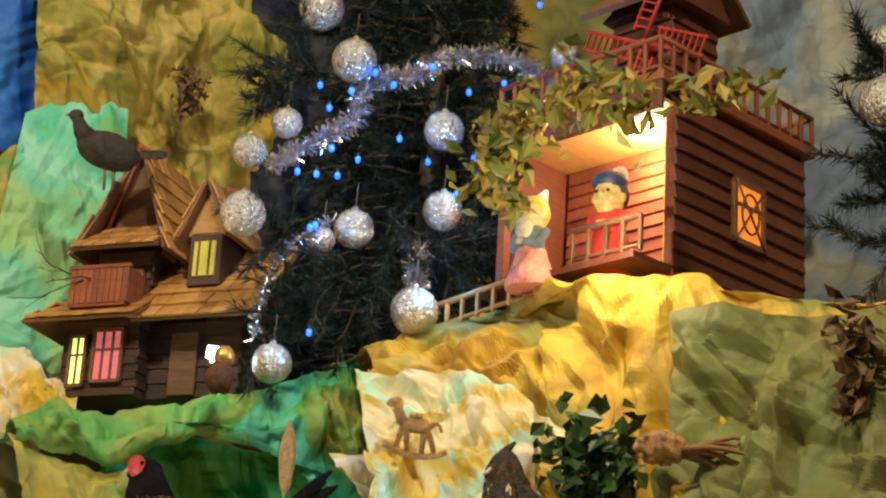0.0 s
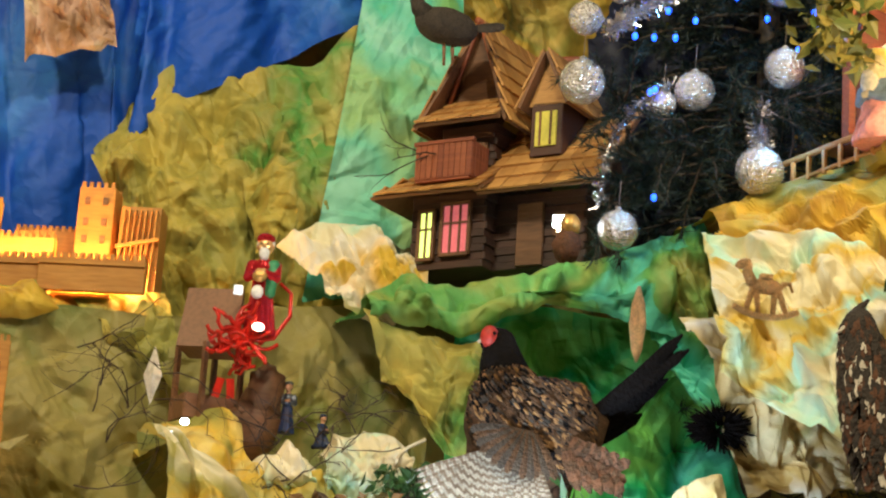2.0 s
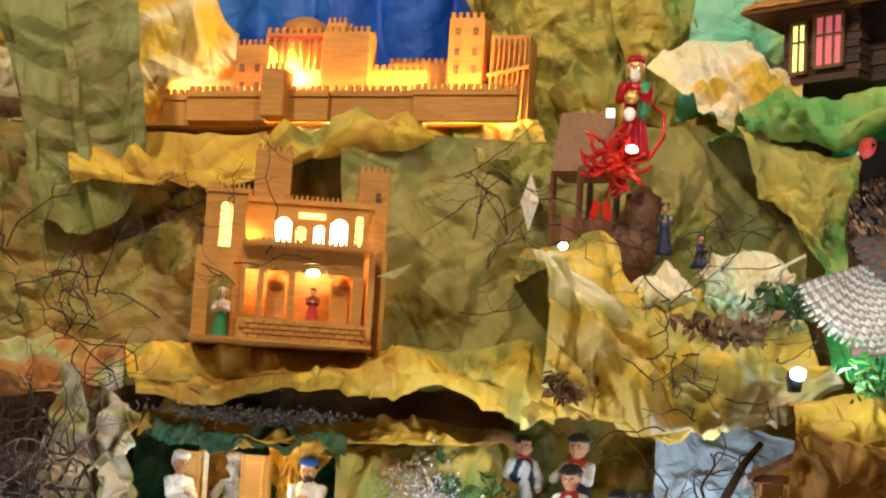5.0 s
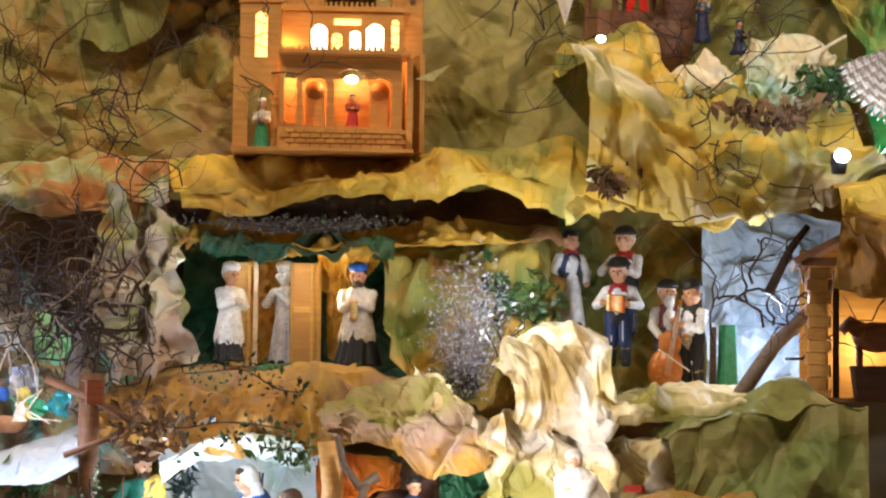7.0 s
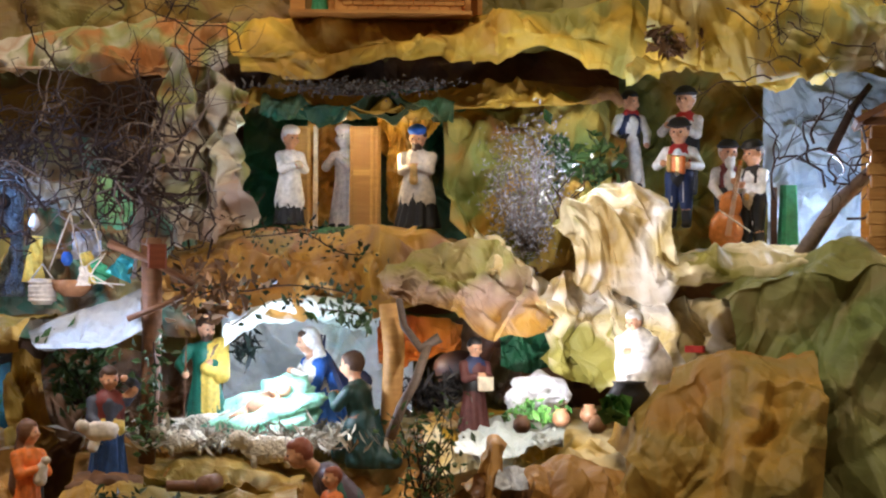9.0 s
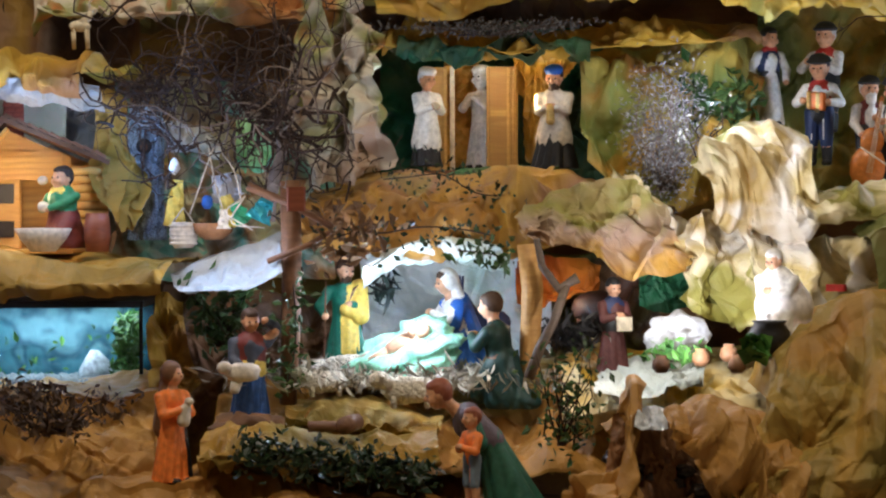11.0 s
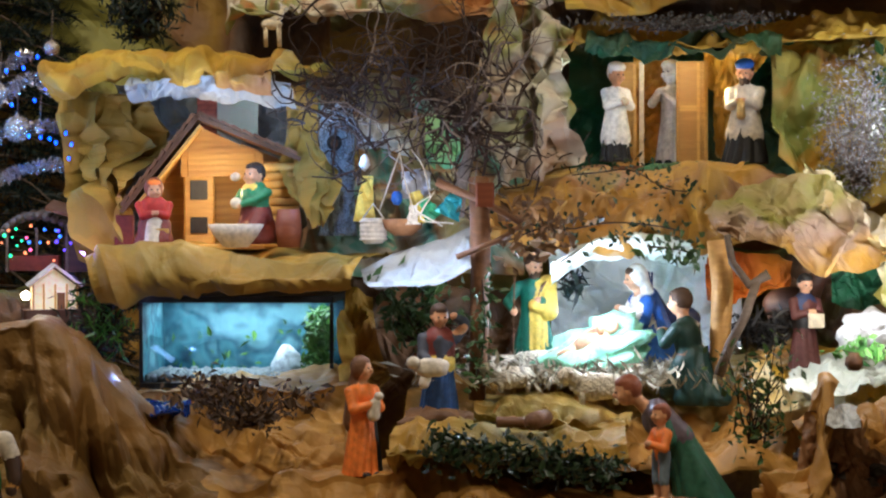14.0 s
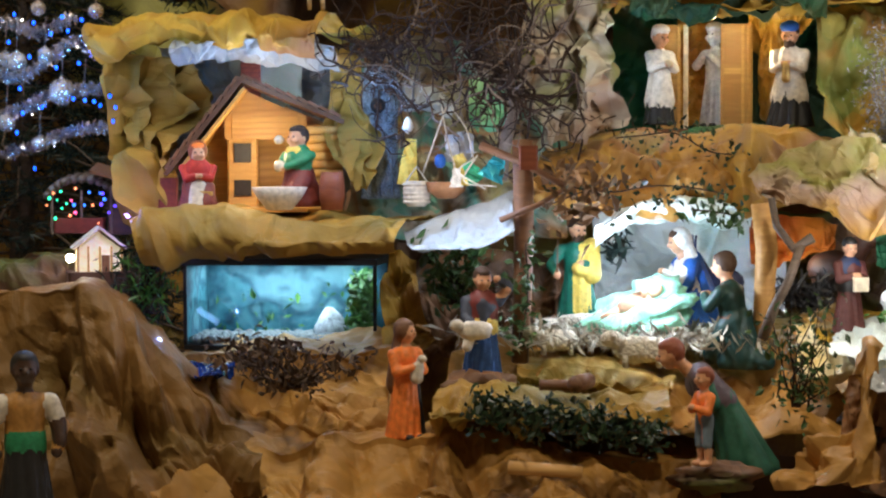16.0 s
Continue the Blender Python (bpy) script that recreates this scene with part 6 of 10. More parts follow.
tinsel([(1.142, 4.106, 3.164), (1.240, 4.106, 3.238), (1.327, 4.106, 3.317), (1.348, 4.106, 3.398), (1.441, 4.106, 3.439), (1.534, 4.106, 3.502), (1.659, 4.106, 3.537), (1.761, 4.106, 3.517), (1.814, 4.106, 3.471)], "thick silver tinsel garland on the fir tree", 0.035, 2600, 5)
tinsel([(1.502, 4.106, 3.035), (1.492, 4.106, 2.980), (1.502, 4.106, 2.929), (1.525, 4.106, 2.881)], "silver tinsel end hanging from the fir tree", 0.035, 700, 6)
tinsel([(1.302, 4.132, 3.072), (1.217, 4.132, 3.003), (1.172, 4.132, 2.930), (1.149, 4.132, 2.824), (1.148, 4.132, 2.773)], "thin silver tinsel on a fir bough", 0.022, 500, 7)


# blue glow of the fairy light strings inside the trees
for q, pw in (((1.22, 3.96, 3.10), 0.55), ((1.36, 3.96, 3.33), 0.5), ((1.55, 3.93, 3.20), 0.6), ((1.48, 3.93, 2.92), 0.5), ((1.70, 3.96, 3.42), 0.4), ((1.17, 3.90, 2.74), 0.25), ((-1.70, 3.93, 1.72), 0.55), ((-1.60, 3.95, 1.60), 0.35), ((-1.72, 3.93, 1.55), 0.4)):
    lamp("fairy_light_lamp", "POINT", q, pw, (0.09, 0.42, 1.0), 0.01)

def bough(p, way, length, seed, label, count=900):
    rng = np.random.RandomState(seed)
    b = thing("fir_bough", at(p), label, "fir bough")
    s, V, F = Shape(), [], []
    for _ in range(7):
        line = wander(rng, (0, 0, 0), Vector(way) + Vector(rng.randn(3)) * 0.35, length * (0.6 + 0.5 * rng.rand()), 0.12, 8)
        s.tube(line, 0.004, 0.0015, 0, 4)
        for _ in range(count // 7):
            k = rng.randint(0, len(line) - 1)
            q = line[k].lerp(line[k + 1], rng.rand())
            d = ((line[k + 1] - line[k]).normalized() + Vector(rng.randn(3)) * 0.6).normalized() * (0.03 + 0.02 * rng.rand())
            w = d.cross(Vector(rng.randn(3))).normalized() * 0.0016
            n = len(V)
            V += [q - w, q + w, q + d]
            F.append((n, n + 1, n + 2))
    part("stem", s, BARK, b)
    me = bpy.data.meshes.new("needles")
    me.from_pydata([tuple(q) for q in V], [], F)
    me.materials.append(FIR)
    part("needles", me, None, b)

bough((1.359, 4.159, 2.972), (-0.6, -0.2, -0.5), 0.22, 20, "dark fir bough reaching out of the tree")
bough((1.288, 4.159, 2.881), (-0.7, -0.2, -0.3), 0.2, 21, "dark fir bough reaching out of the tree")
bough((1.198, 4.159, 3.021), (-0.7, -0.2, -0.2), 0.18, 22, "dark fir bough reaching out of the tree")
bough((1.457, 4.159, 3.097), (-0.2, -0.4, -0.6), 0.25, 23, "dark fir bough reaching out of the tree")
bough((1.568, 4.159, 3.077), (0.5, -0.3, -0.5), 0.2, 24, "dark fir bough reaching out of the tree")
bough((1.243, 4.159, 3.423), (-1, -0.2, 0.0), 0.2, 25, "dark fir bough reaching out of the tree")
bough((1.289, 4.159, 3.532), (-1, -0.1, 0.3), 0.2, 26, "dark fir bough reaching out of the tree")
bough((1.195, 4.159, 3.357), (-0.9, -0.2, -0.3), 0.16, 27, "dark fir bough reaching out of the tree")
bough((1.179, 4.159, 2.798), (0.1, -0.3, -0.7), 0.14, 28, "dark fir bough reaching out of the tree")
bough((1.389, 4.159, 2.924), (0.0, -0.4, -0.6), 0.2, 29, "dark fir bough reaching out of the tree")
bough((1.670, 4.159, 3.234), (0.2, -0.3, -0.8), 0.2, 30, "dark fir bough reaching out of the tree")
bough((2.309, 3.421, 3.380), (-0.9, -0.1, -0.2), 0.2, 40, "dark fir bough beside the painted sky", 1500)
bough((2.333, 3.421, 3.179), (-0.9, -0.1, -0.1), 0.22, 41, "dark fir bough beside the painted sky", 1500)
bough((2.331, 3.421, 3.116), (-0.9, -0.1, -0.3), 0.24, 42, "dark fir bough beside the painted sky", 1500)
bough((2.329, 3.421, 3.003), (-0.8, -0.1, -0.2), 0.22, 43, "dark fir bough beside the painted sky", 1500)
bauble((2.214, 3.354, 3.256), 0.053, SILVER, "glittering silver christmas ball on a dark bough")
bauble((2.267, 3.421, 3.423), 0.043, SILVER, "glittering silver christmas ball on a dark bough")
fir("fir_tree", (-2.031, 4.763, 0.934), 1.75, 0.55, 9, "dark artificial fir tree with silver tinsel and blue lights", 150, 80)
bauble((-1.634, 4.052, 1.645), 0.028, SILVER, "pale silver christmas ball on the fir tree")
bauble((-1.732, 4.052, 1.708), 0.021, SILVER, "pale silver christmas ball on the fir tree")
bauble((-1.670, 4.052, 1.722), 0.016, SILVER, "pale silver christmas ball on the fir tree")
bauble((-1.684, 4.052, 1.817), 0.016, SILVER, "pale silver christmas ball on the fir tree")
bauble((-1.756, 4.052, 1.582), 0.019, SILVER, "pale silver christmas ball on the fir tree")
bauble((-1.684, 4.052, 1.539), 0.016, SILVER, "pale silver christmas ball on the fir tree")
bauble((-1.757, 4.052, 1.714), 0.016, SILVER, "pale silver christmas ball on the fir tree")
bauble((-1.559, 4.052, 1.809), 0.016, SILVER, "pale silver christmas ball on the fir tree")
bauble((-1.585, 4.052, 1.642), 0.010, SILVER, "pale silver christmas ball on the fir tree")
led((-1.715, 4.025, 1.652), 0.7)
led((-1.693, 4.025, 1.717), 0.7)
led((-1.599, 4.025, 1.630), 0.7)
led((-1.574, 4.025, 1.627), 0.7)
led((-1.554, 4.025, 1.624), 0.7)
led((-1.541, 4.025, 1.616), 0.7)
led((-1.520, 4.025, 1.635), 0.7)
led((-1.508, 4.025, 1.612), 0.7)
led((-1.684, 4.025, 1.489), 0.7)
led((-1.722, 4.025, 1.562), 0.7)
led((-1.646, 4.025, 1.763), 0.7)
led((-1.609, 4.025, 1.768), 0.7)
led((-1.586, 4.025, 1.702), 0.7)
led((-1.683, 4.025, 1.786), 0.7)
led((-1.738, 4.025, 1.747), 0.7)
led((-1.635, 4.025, 1.694), 0.7)
led((-1.666, 4.025, 1.614), 0.7)
led((-1.537, 4.025, 1.704), 0.7)
led((-1.709, 4.025, 1.602), 0.7)
led((-1.561, 4.025, 1.727), 0.7)
led((-1.725, 4.025, 1.804), 0.7)
led((-1.621, 4.025, 1.797), 0.7)
led((-1.579, 4.025, 1.790), 0.7)
led((-1.514, 4.025, 1.584), 0.7)
tinsel([(-1.823, 4.092, 1.793), (-1.748, 4.092, 1.786), (-1.698, 4.092, 1.768), (-1.648, 4.092, 1.790), (-1.623, 4.092, 1.801)], "silver tinsel looped over the fir tree", 0.018, 1320, 11)
tinsel([(-1.825, 4.092, 1.711), (-1.750, 4.092, 1.675), (-1.687, 4.092, 1.709), (-1.612, 4.092, 1.749), (-1.575, 4.092, 1.725)], "silver tinsel looped over the fir tree", 0.018, 1320, 12)
tinsel([(-1.826, 4.092, 1.599), (-1.738, 4.092, 1.610), (-1.675, 4.092, 1.639), (-1.600, 4.092, 1.650), (-1.527, 4.092, 1.655)], "silver tinsel looped over the fir tree", 0.018, 1560, 13)
tinsel([(-1.827, 4.092, 1.510), (-1.714, 4.092, 1.533), (-1.614, 4.092, 1.568), (-1.527, 4.092, 1.573)], "silver tinsel looped over the fir tree", 0.018, 1080, 14)

# ---- castle ----
def merlons(parent, x0, x1, y, z, n, material, depth=0.014, h=0.013, along_y=False):
    me = Shape().box((0, 0, h / 2), ((x1 - x0) / n * 0.56, depth, h), edge=0.001).mesh("merlon", material)
    for i in range(n):
        ob = new("merlon", me)
        ob.parent = parent
        q = x0 + (x1 - x0) * (i + 0.5) / n
        ob.matrix_basis = pose(y, q, z, 0, 0, 90) if along_y else pose(q, y, z)


def tower_block(parent, c, w, d, h, material, n=5, name="tower", holes=(), label=""):
    t = part(name, Shape().box((0, 0, h / 2), (w, d, h), edge=0.002), material, parent, label, pose(*c))
    merlons(t, -w / 2, w / 2, -d / 2 + 0.004, h, n, material, 0.008)
    merlons(t, -w / 2, w / 2, d / 2 - 0.004, h, n, material, 0.008)
    me = Shape().box((0, 0, 0), (0.011, 0.006, 0.017)).mesh("loophole", BROWNWOOD)
    for x, z in holes:
        ob = new("loophole", me)
        ob.parent, ob.matrix_basis = t, pose(x * w, -d / 2 - 0.001, z * h)
    return t


K = 0.00133
castle = thing("toy_castle", at((-0.260, 4.696, 2.572), -15), "sprawling pale wooden toy castle lit from within on a paper ledge", "castle")
CW = lambda px: (px - 450) * K
CZ = lambda py: (238 - py) * K * 1.05
part("floor", Shape().box((0, 0.13, -0.004), (CW(832) - CW(190), 0.24, 0.008)), GOLDWOOD, castle)
for x0, x1, y, bot, topz in ((190, 240, 0.02, 238, 190), (240, 385, 0.0, 238, 188), (430, 500, -0.005, 238, 188), (500, 650, 0.01, 238, 185), (650, 832, -0.005, 238, 185)):
    w = CW(x1) - CW(x0)
    seg = part("curtain_wall", Shape().box(((CW(x0) + CW(x1)) / 2, y, CZ(topz) / 2), (w, 0.02, CZ(topz)), edge=0.002), GOLDWOOD, castle, "tan castle wall with battlements")
    merlons(seg, CW(x0), CW(x1), y, CZ(topz), max(4, int(w / 0.017)), GOLDWOOD)
    part("string_course", Shape().box(((CW(x0) + CW(x1)) / 2, y - 0.012, CZ(topz) - 0.012), (w, 0.006, 0.005)), GOLDWOOD, seg)
gate = tower_block(castle, (CW(410), -0.03, 0), 0.055, 0.07, CZ(160), GOLDWOOD, 4, "gate_tower")
tower_block(castle, (CW(335), 0.10, 0), 0.085, 0.08, CZ(95), GOLDWOOD, 6, holes=((-0.25, 0.72), (0.2, 0.72), (-0.2, 0.5), (0.22, 0.5)))
keep = tower_block(castle, (CW(400), 0.19, 0), 0.16, 0.12, CZ(60), GOLDWOOD, 9, "keep", ())
for i in range(9):
    part("column", Shape().lathe([(0.005, 0), (0.004, 0.075)], (-0.07 + i * 0.0175, -0.066, CZ(125)), n=8), GOLDWOOD, keep)
part("red_band", Shape().box((0, -0.062, CZ(70)), (0.14, 0.006, 0.010)), RED, keep, "red painted band")
dome = part("dome", Shape().lathe([(0.06, 0), (0.06, 0.02), (0.048, 0.038), (0.025, 0.05), (0.0, 0.054)], (0.0, 0, CZ(60)), n=20), GOLDWOOD, keep, "stepped dome in shade")
tower_block(castle, (CW(475), 0.15, 0), 0.05, 0.06, CZ(45), GOLDWOOD, 4)
tower_block(castle, (CW(510), 0.08, 0), 0.115, 0.06, CZ(75), GOLDWOOD, 8)
tower_block(castle, (CW(560), 0.10, 0), 0.25, 0.03, CZ(135), GOLDWOOD, 15, "inner_wall", ((-0.42, 0.6), (-0.3, 0.6), (0.05, 0.6), (0.3, 0.6)))
tower_block(castle, (CW(620), 0.22, 0), 0.17, 0.03, CZ(100), GOLDWOOD, 11, "inner_wall")
tower_block(castle, (CW(715), 0.15, 0), 0.085, 0.08, CZ(40), GOLDWOOD, 5, holes=((-0.25, 0.88), (0.25, 0.88), (-0.25, 0.55), (0.25, 0.55), (-0.25, 0.7), (0.25, 0.7)))
hall = part("hall", Shape().box((CW(795), 0.15, CZ(70) / 2), (0.095, 0.08, CZ(70)), taper=0.98), GOLDWOOD, castle)
for i in range(7):
    part("buttress", Shape().box((CW(765) + i * 0.0125, 0.102, CZ(80) / 2), (0.004, 0.016, CZ(76)), turn=(0, 2, 0)), GOLDWOOD, hall)
part("stair", Shape().box((CW(795), 0.095, CZ(135)), (0.10, 0.012, 0.008), turn=(0, -12, 0)), GOLDWOOD, hall)
for x, pw in ((250, 0.35), (470, 1.0), (560, 1.0), (640, 1.1), (720, 1.0), (800, 0.3)):
    lamp("castle_lamp", "POINT", tuple(castle.matrix_basis @ Vector((CW(x), 0.045, 0.045))), pw * 2.2, (1.0, 0.60, 0.18), 0.003)
lamp("castle_lamp", "POINT", tuple(castle.matrix_basis @ Vector((CW(400), 0.10, CZ(140)))), 2.4, (1.0, 0.62, 0.20), 0.003)


# ---- palace ----
def arch_wall(shape, x0, x1, z0, z1, y, thick, openings, paint=0, n=9):
    """A wall with round-headed openings: (centre, width, sill, spring)."""
    edges = sorted(openings)
    x = x0
    for c, w, sill, spring in edges:
        a, b = c - w / 2, c + w / 2
        if a - x > 1e-5:
            shape.box(((x + a) / 2, y, (z0 + z1) / 2), (a - x, thick, z1 - z0), paint)
        if sill > z0:
            shape.box((c, y, (z0 + sill) / 2), (w, thick, sill - z0), paint)
        for i in range(n):
            u0, u1 = a + w * i / n, a + w * (i + 1) / n
            um = (u0 + u1) / 2 - c
            zt = spring + math.sqrt(max(0, (w / 2) ** 2 - um * um))
            if z1 > zt:
                shape.box(((u0 + u1) / 2, y, (zt + z1) / 2), (u1 - u0, thick, z1 - zt), paint)
        x = b
    shape.box(((x + x1) / 2, y, (z0 + z1) / 2), (x1 - x, thick, z1 - z0), paint)


palace = thing("toy_palace", at((-0.249, 4.240, 2.002), 3), "golden plywood toy palace with lit arches and battlements", "palace")
G = 0.00119
PX, PZ = (lambda px: (px - 590) * G), (lambda py: (398 - py) * G * 1.02)
part("floor", Shape().box((PX(594), 0.06, -0.003), (PX(748) - PX(440), 0.26, 0.006)), GOLDWOOD, palace)
s = Shape()
arch_wall(s, PX(440), PX(525), 0, PZ(240), 0.0, 0.014, [(PX(485), 0.048, PZ(392), PZ(308))])
part("wing", s, GOLDWOOD, palace, "plywood wing with an arched doorway")
s = Shape()
arch_wall(s, PX(520), PX(728), PZ(362), PZ(236), -0.03, 0.012, [(PX(538), 0.026, PZ(355), PZ(280)), (PX(580), 0.05, PZ(358), PZ(293)), (PX(642), 0.07, PZ(358), PZ(290)), (PX(690), 0.048, PZ(358), PZ(293))])
part("arcade", s, GOLDWOOD, palace, "arcade of round arches")
part("plinth", Shape().box((PX(624), -0.03, PZ(362) / 2), (PX(735) - PX(520), 0.03, PZ(362)), edge=0.002), GOLDWOOD, palace, "block-patterned plinth")
brick = Shape().box((0, 0, 0), (0.019, 0.004, 0.008), edge=0.0008).mesh("brick", GOLDWOOD)
for i in range(4):
    for j in range(12):
        ob = new("brick", brick)
        ob.parent, ob.matrix_basis = palace, pose(PX(530) + j * 0.0205 + (0.01 if i % 2 else 0), -0.0465, 0.006 + i * 0.0105)
part("arcade_back", Shape().box((PX(624), 0.07, PZ(300) / 2), (PX(735) - PX(520), 0.01, PZ(232))), GOLDWOOD, palace, "golden lit back wall")
for c, w in ((580, 0.04), (690, 0.04)):
    s = Shape()
    s.box((PX(c), 0.0, PZ(325)), (w, 0.012, 0.075), edge=0.003)
    s.lathe([(w / 2, -0.006), (w / 2, 0.006)], (PX(c), 0.0, PZ(295)), 0, 18, turn=(90, 0, 0))
    part("niche_door", s, GOLDWOOD, palace)
part("balcony_floor", Shape().box((PX(630), -0.02, PZ(236)), (PX(738) - PX(515), 0.09, 0.008), edge=0.001), GOLDWOOD, palace)
merlons(palace, PX(518), PX(736), -0.06, PZ(234), 22, GOLDWOOD, 0.006, 0.008)
s = Shape()
arch_wall(s, PX(450), PX(520), PZ(240), PZ(143), 0.0, 0.014, [(PX(486), 0.026, PZ(240) + 0.0, PZ(172))])
part("upper_wing", s, GOLDWOOD, palace)
s = Shape()
arch_wall(s, PX(520), PX(732), PZ(236), PZ(150), 0.035, 0.012, [(PX(585), 0.034, PZ(230), PZ(190)), (PX(616), 0.024, PZ(228), PZ(200)), (PX(648), 0.024, PZ(228), PZ(196)), (PX(682), 0.036, PZ(228), PZ(188)), (PX(717), 0.016, PZ(224), PZ(172))])
part("upper_wall", s, GOLDWOOD, palace, "upper wall with bright windows")
part("name_board", Shape().box((PX(634), 0.026, PZ(173)), (0.055, 0.004, 0.012), edge=0.001), WARMGLOW, palace, "small lit board over the windows")
for c, w, a, b, g in ((486, 0.024, 240, 160, WARMGLOW), (585, 0.034, 230, 168, WHITEGLOW), (616, 0.022, 228, 188, WARMGLOW), (648, 0.022, 228, 186, WHITEGLOW), (682, 0.036, 228, 165, WHITEGLOW), (717, 0.016, 224, 158, WARMGLOW)):
    pane = part("lit_window", Shape().box((PX(c), 0.046 if c > 500 else 0.010, (PZ(a) + PZ(b)) / 2), (w, 0.003, PZ(b) - PZ(a))), g, palace, "brightly lit patterned window")
    bar = Shape()
    for k in range(1, 4):
        z = PZ(a) + (PZ(b) - PZ(a)) * k / 4
        bar.box((PX(c), 0.041 if c > 500 else 0.004, z), (w, 0.003, 0.0022), turn=(0, 20 if k % 2 else -20, 0))
    part("glazing", bar, GOLDWOOD, pane)
for x0, x1, y, z, n in ((450, 525, 0.0, 143, 9), (520, 735, 0.035, 150, 24)):
    part("cornice", Shape().box(((PX(x0) + PX(x1)) / 2, y, PZ(z)), (PX(x1) - PX(x0) + 0.006, 0.022, 0.010), edge=0.001), GOLDWOOD, palace)
    merlons(palace, PX(x0), PX(x1), y - 0.005, PZ(z) + 0.005, n, GOLDWOOD, 0.008, 0.009)
part("roof_floor", Shape().box((PX(600), 0.11, PZ(150)), (PX(735) - PX(450), 0.15, 0.008)), GOLDWOOD, palace)
part("end_wall", Shape().box((PX(742), 0.06, PZ(240) / 2), (0.012, 0.18, PZ(240))), GOLDWOOD, palace)
s = Shape()
arch_wall(s, -0.05, 0.06, 0, PZ(230), 0, 0.01, [(0.012, 0.03, PZ(355), PZ(280))])
part("side_bay", s, GOLDWOOD, palace, "arched bay at the end", pose(PX(748), 0.05, 0, 0, 0, -72))
tower_block(palace, (PX(560), 0.13, PZ(150)), 0.078, 0.07, 0.12, GOLDWOOD, 6)
tower_block(palace, (PX(740), 0.12, PZ(235)), 0.066, 0.07, 0.19, GOLDWOOD, 5, holes=((0.15, 0.72),))
for x, z, y, pw in ((640, 250, 0.0, 0.55), (545, 265, 0.02, 0.32), (490, 265, 0.05, 0.36), (525, 225, 0.01, 0.3)):
    lamp("palace_lamp", "POINT", tuple(palace.matrix_basis @ Vector((PX(x), y, PZ(z)))), pw, (1.0, 0.62, 0.22), 0.003)
bulb = part("arcade_bulb", Shape().ball((PX(642), 0.02, PZ(272)), (0.014, 0.008, 0.008)), WARMBULB, palace, "lit bulb under the arch")
statue("king_figurine", tuple(palace.matrix_basis @ Vector((PX(645), 0.0, PZ(362)))), 0.075, RED, DRED, "small seated king figurine in dark red on a throne", "figurine", broad=1.5, hat=BLACK, hair=BLACK)
statue("guard_figurine", tuple(palace.matrix_basis @ Vector((PX(490), -0.012, 0.0))), 0.105, GREEN, LINEN, "small guard figurine in green at the palace doorway", "figurine", hat=WHITE)

# ---- small chapel, saint figurine with red bow, knights ----
chapel = thing("wayside_chapel", at((0.369, 4.320, 2.256), 14), "small brown wooden shelter with a steep board roof", "shelter")
s = Shape()
s.add([(-0.065, -0.06, 0.15), (0.065, -0.06, 0.15), (0.0, -0.06, 0.29), (-0.065, 0.06, 0.15), (0.065, 0.06, 0.15), (0.0, 0.06, 0.29)], [(0, 1, 2), (3, 5, 4), (0, 2, 5, 3), (1, 4, 5, 2), (0, 3, 4, 1)])
part("roof", s, BROWNWOOD, chapel, "brown board roof", pose(0, 0, 0, 0, 0, 58))
for x, y in ((-0.05, -0.045), (0.05, -0.045), (-0.05, 0.045), (0.05, 0.045)):
    part("post", Shape().box((x, y, 0.08), (0.010, 0.010, 0.16)), BROWNWOOD, chapel, "", pose(0, 0, 0, 0, 0, 20))
part("crib_box", Shape().box((0.0, 0, 0.025), (0.13, 0.10, 0.05), edge=0.004), BROWNWOOD, chapel, "dark wooden base")
s = Shape()
rng = np.random.RandomState(7)
s.ball((0, 0, 0.04), (0.06, 0.05, 0.07), 0, 12, bumpy=0.5, seed=3)
s.ball((0.02, -0.01, 0.11), (0.045, 0.04, 0.06), 0, 12, bumpy=0.5, seed=5)
single("dark_stump", s, [BROWNWOOD], at((0.465, 4.293, 2.211)), "dark brown carved stump under the red bow", "stump")
s = Shape()
for i in range(40):
    a = wander(rng, (0.0, 0, 0.03), (rng.randn(), -0.4 + rng.randn() * 0.4, rng.randn() * 0.8 - 0.2), 0.10, 0.6, 8)
    s.tube(a, 0.006, 0.004, 0, 5)
s.tube([(0.02, 0, 0.02), (0.07, -0.01, 0.03), (0.10, -0.01, 0.08), (0.10, 0, 0.13), (0.075, 0, 0.15)], 0.005, 0.004, 0, 6)
s.box((-0.035, -0.02, -0.085), (0.016, 0.004, 0.04), turn=(10, 12, 0))
s.box((-0.01, -0.02, -0.085), (0.016, 0.004, 0.04), turn=(10, -6, 0))
SHINYRED = mat("shiny_red_ribbon", (0.50, 0.02, 0.01), 0.22, 0.1)
single("red_bow", s, [SHINYRED], at((0.412, 4.186, 2.390)), "shiny red ribbon bow with curled tails", "bow")
GLASSRED = mat("mirror_red_glass", (0.55, 0.02, 0.03), 0.12, 0.6, bump=0)
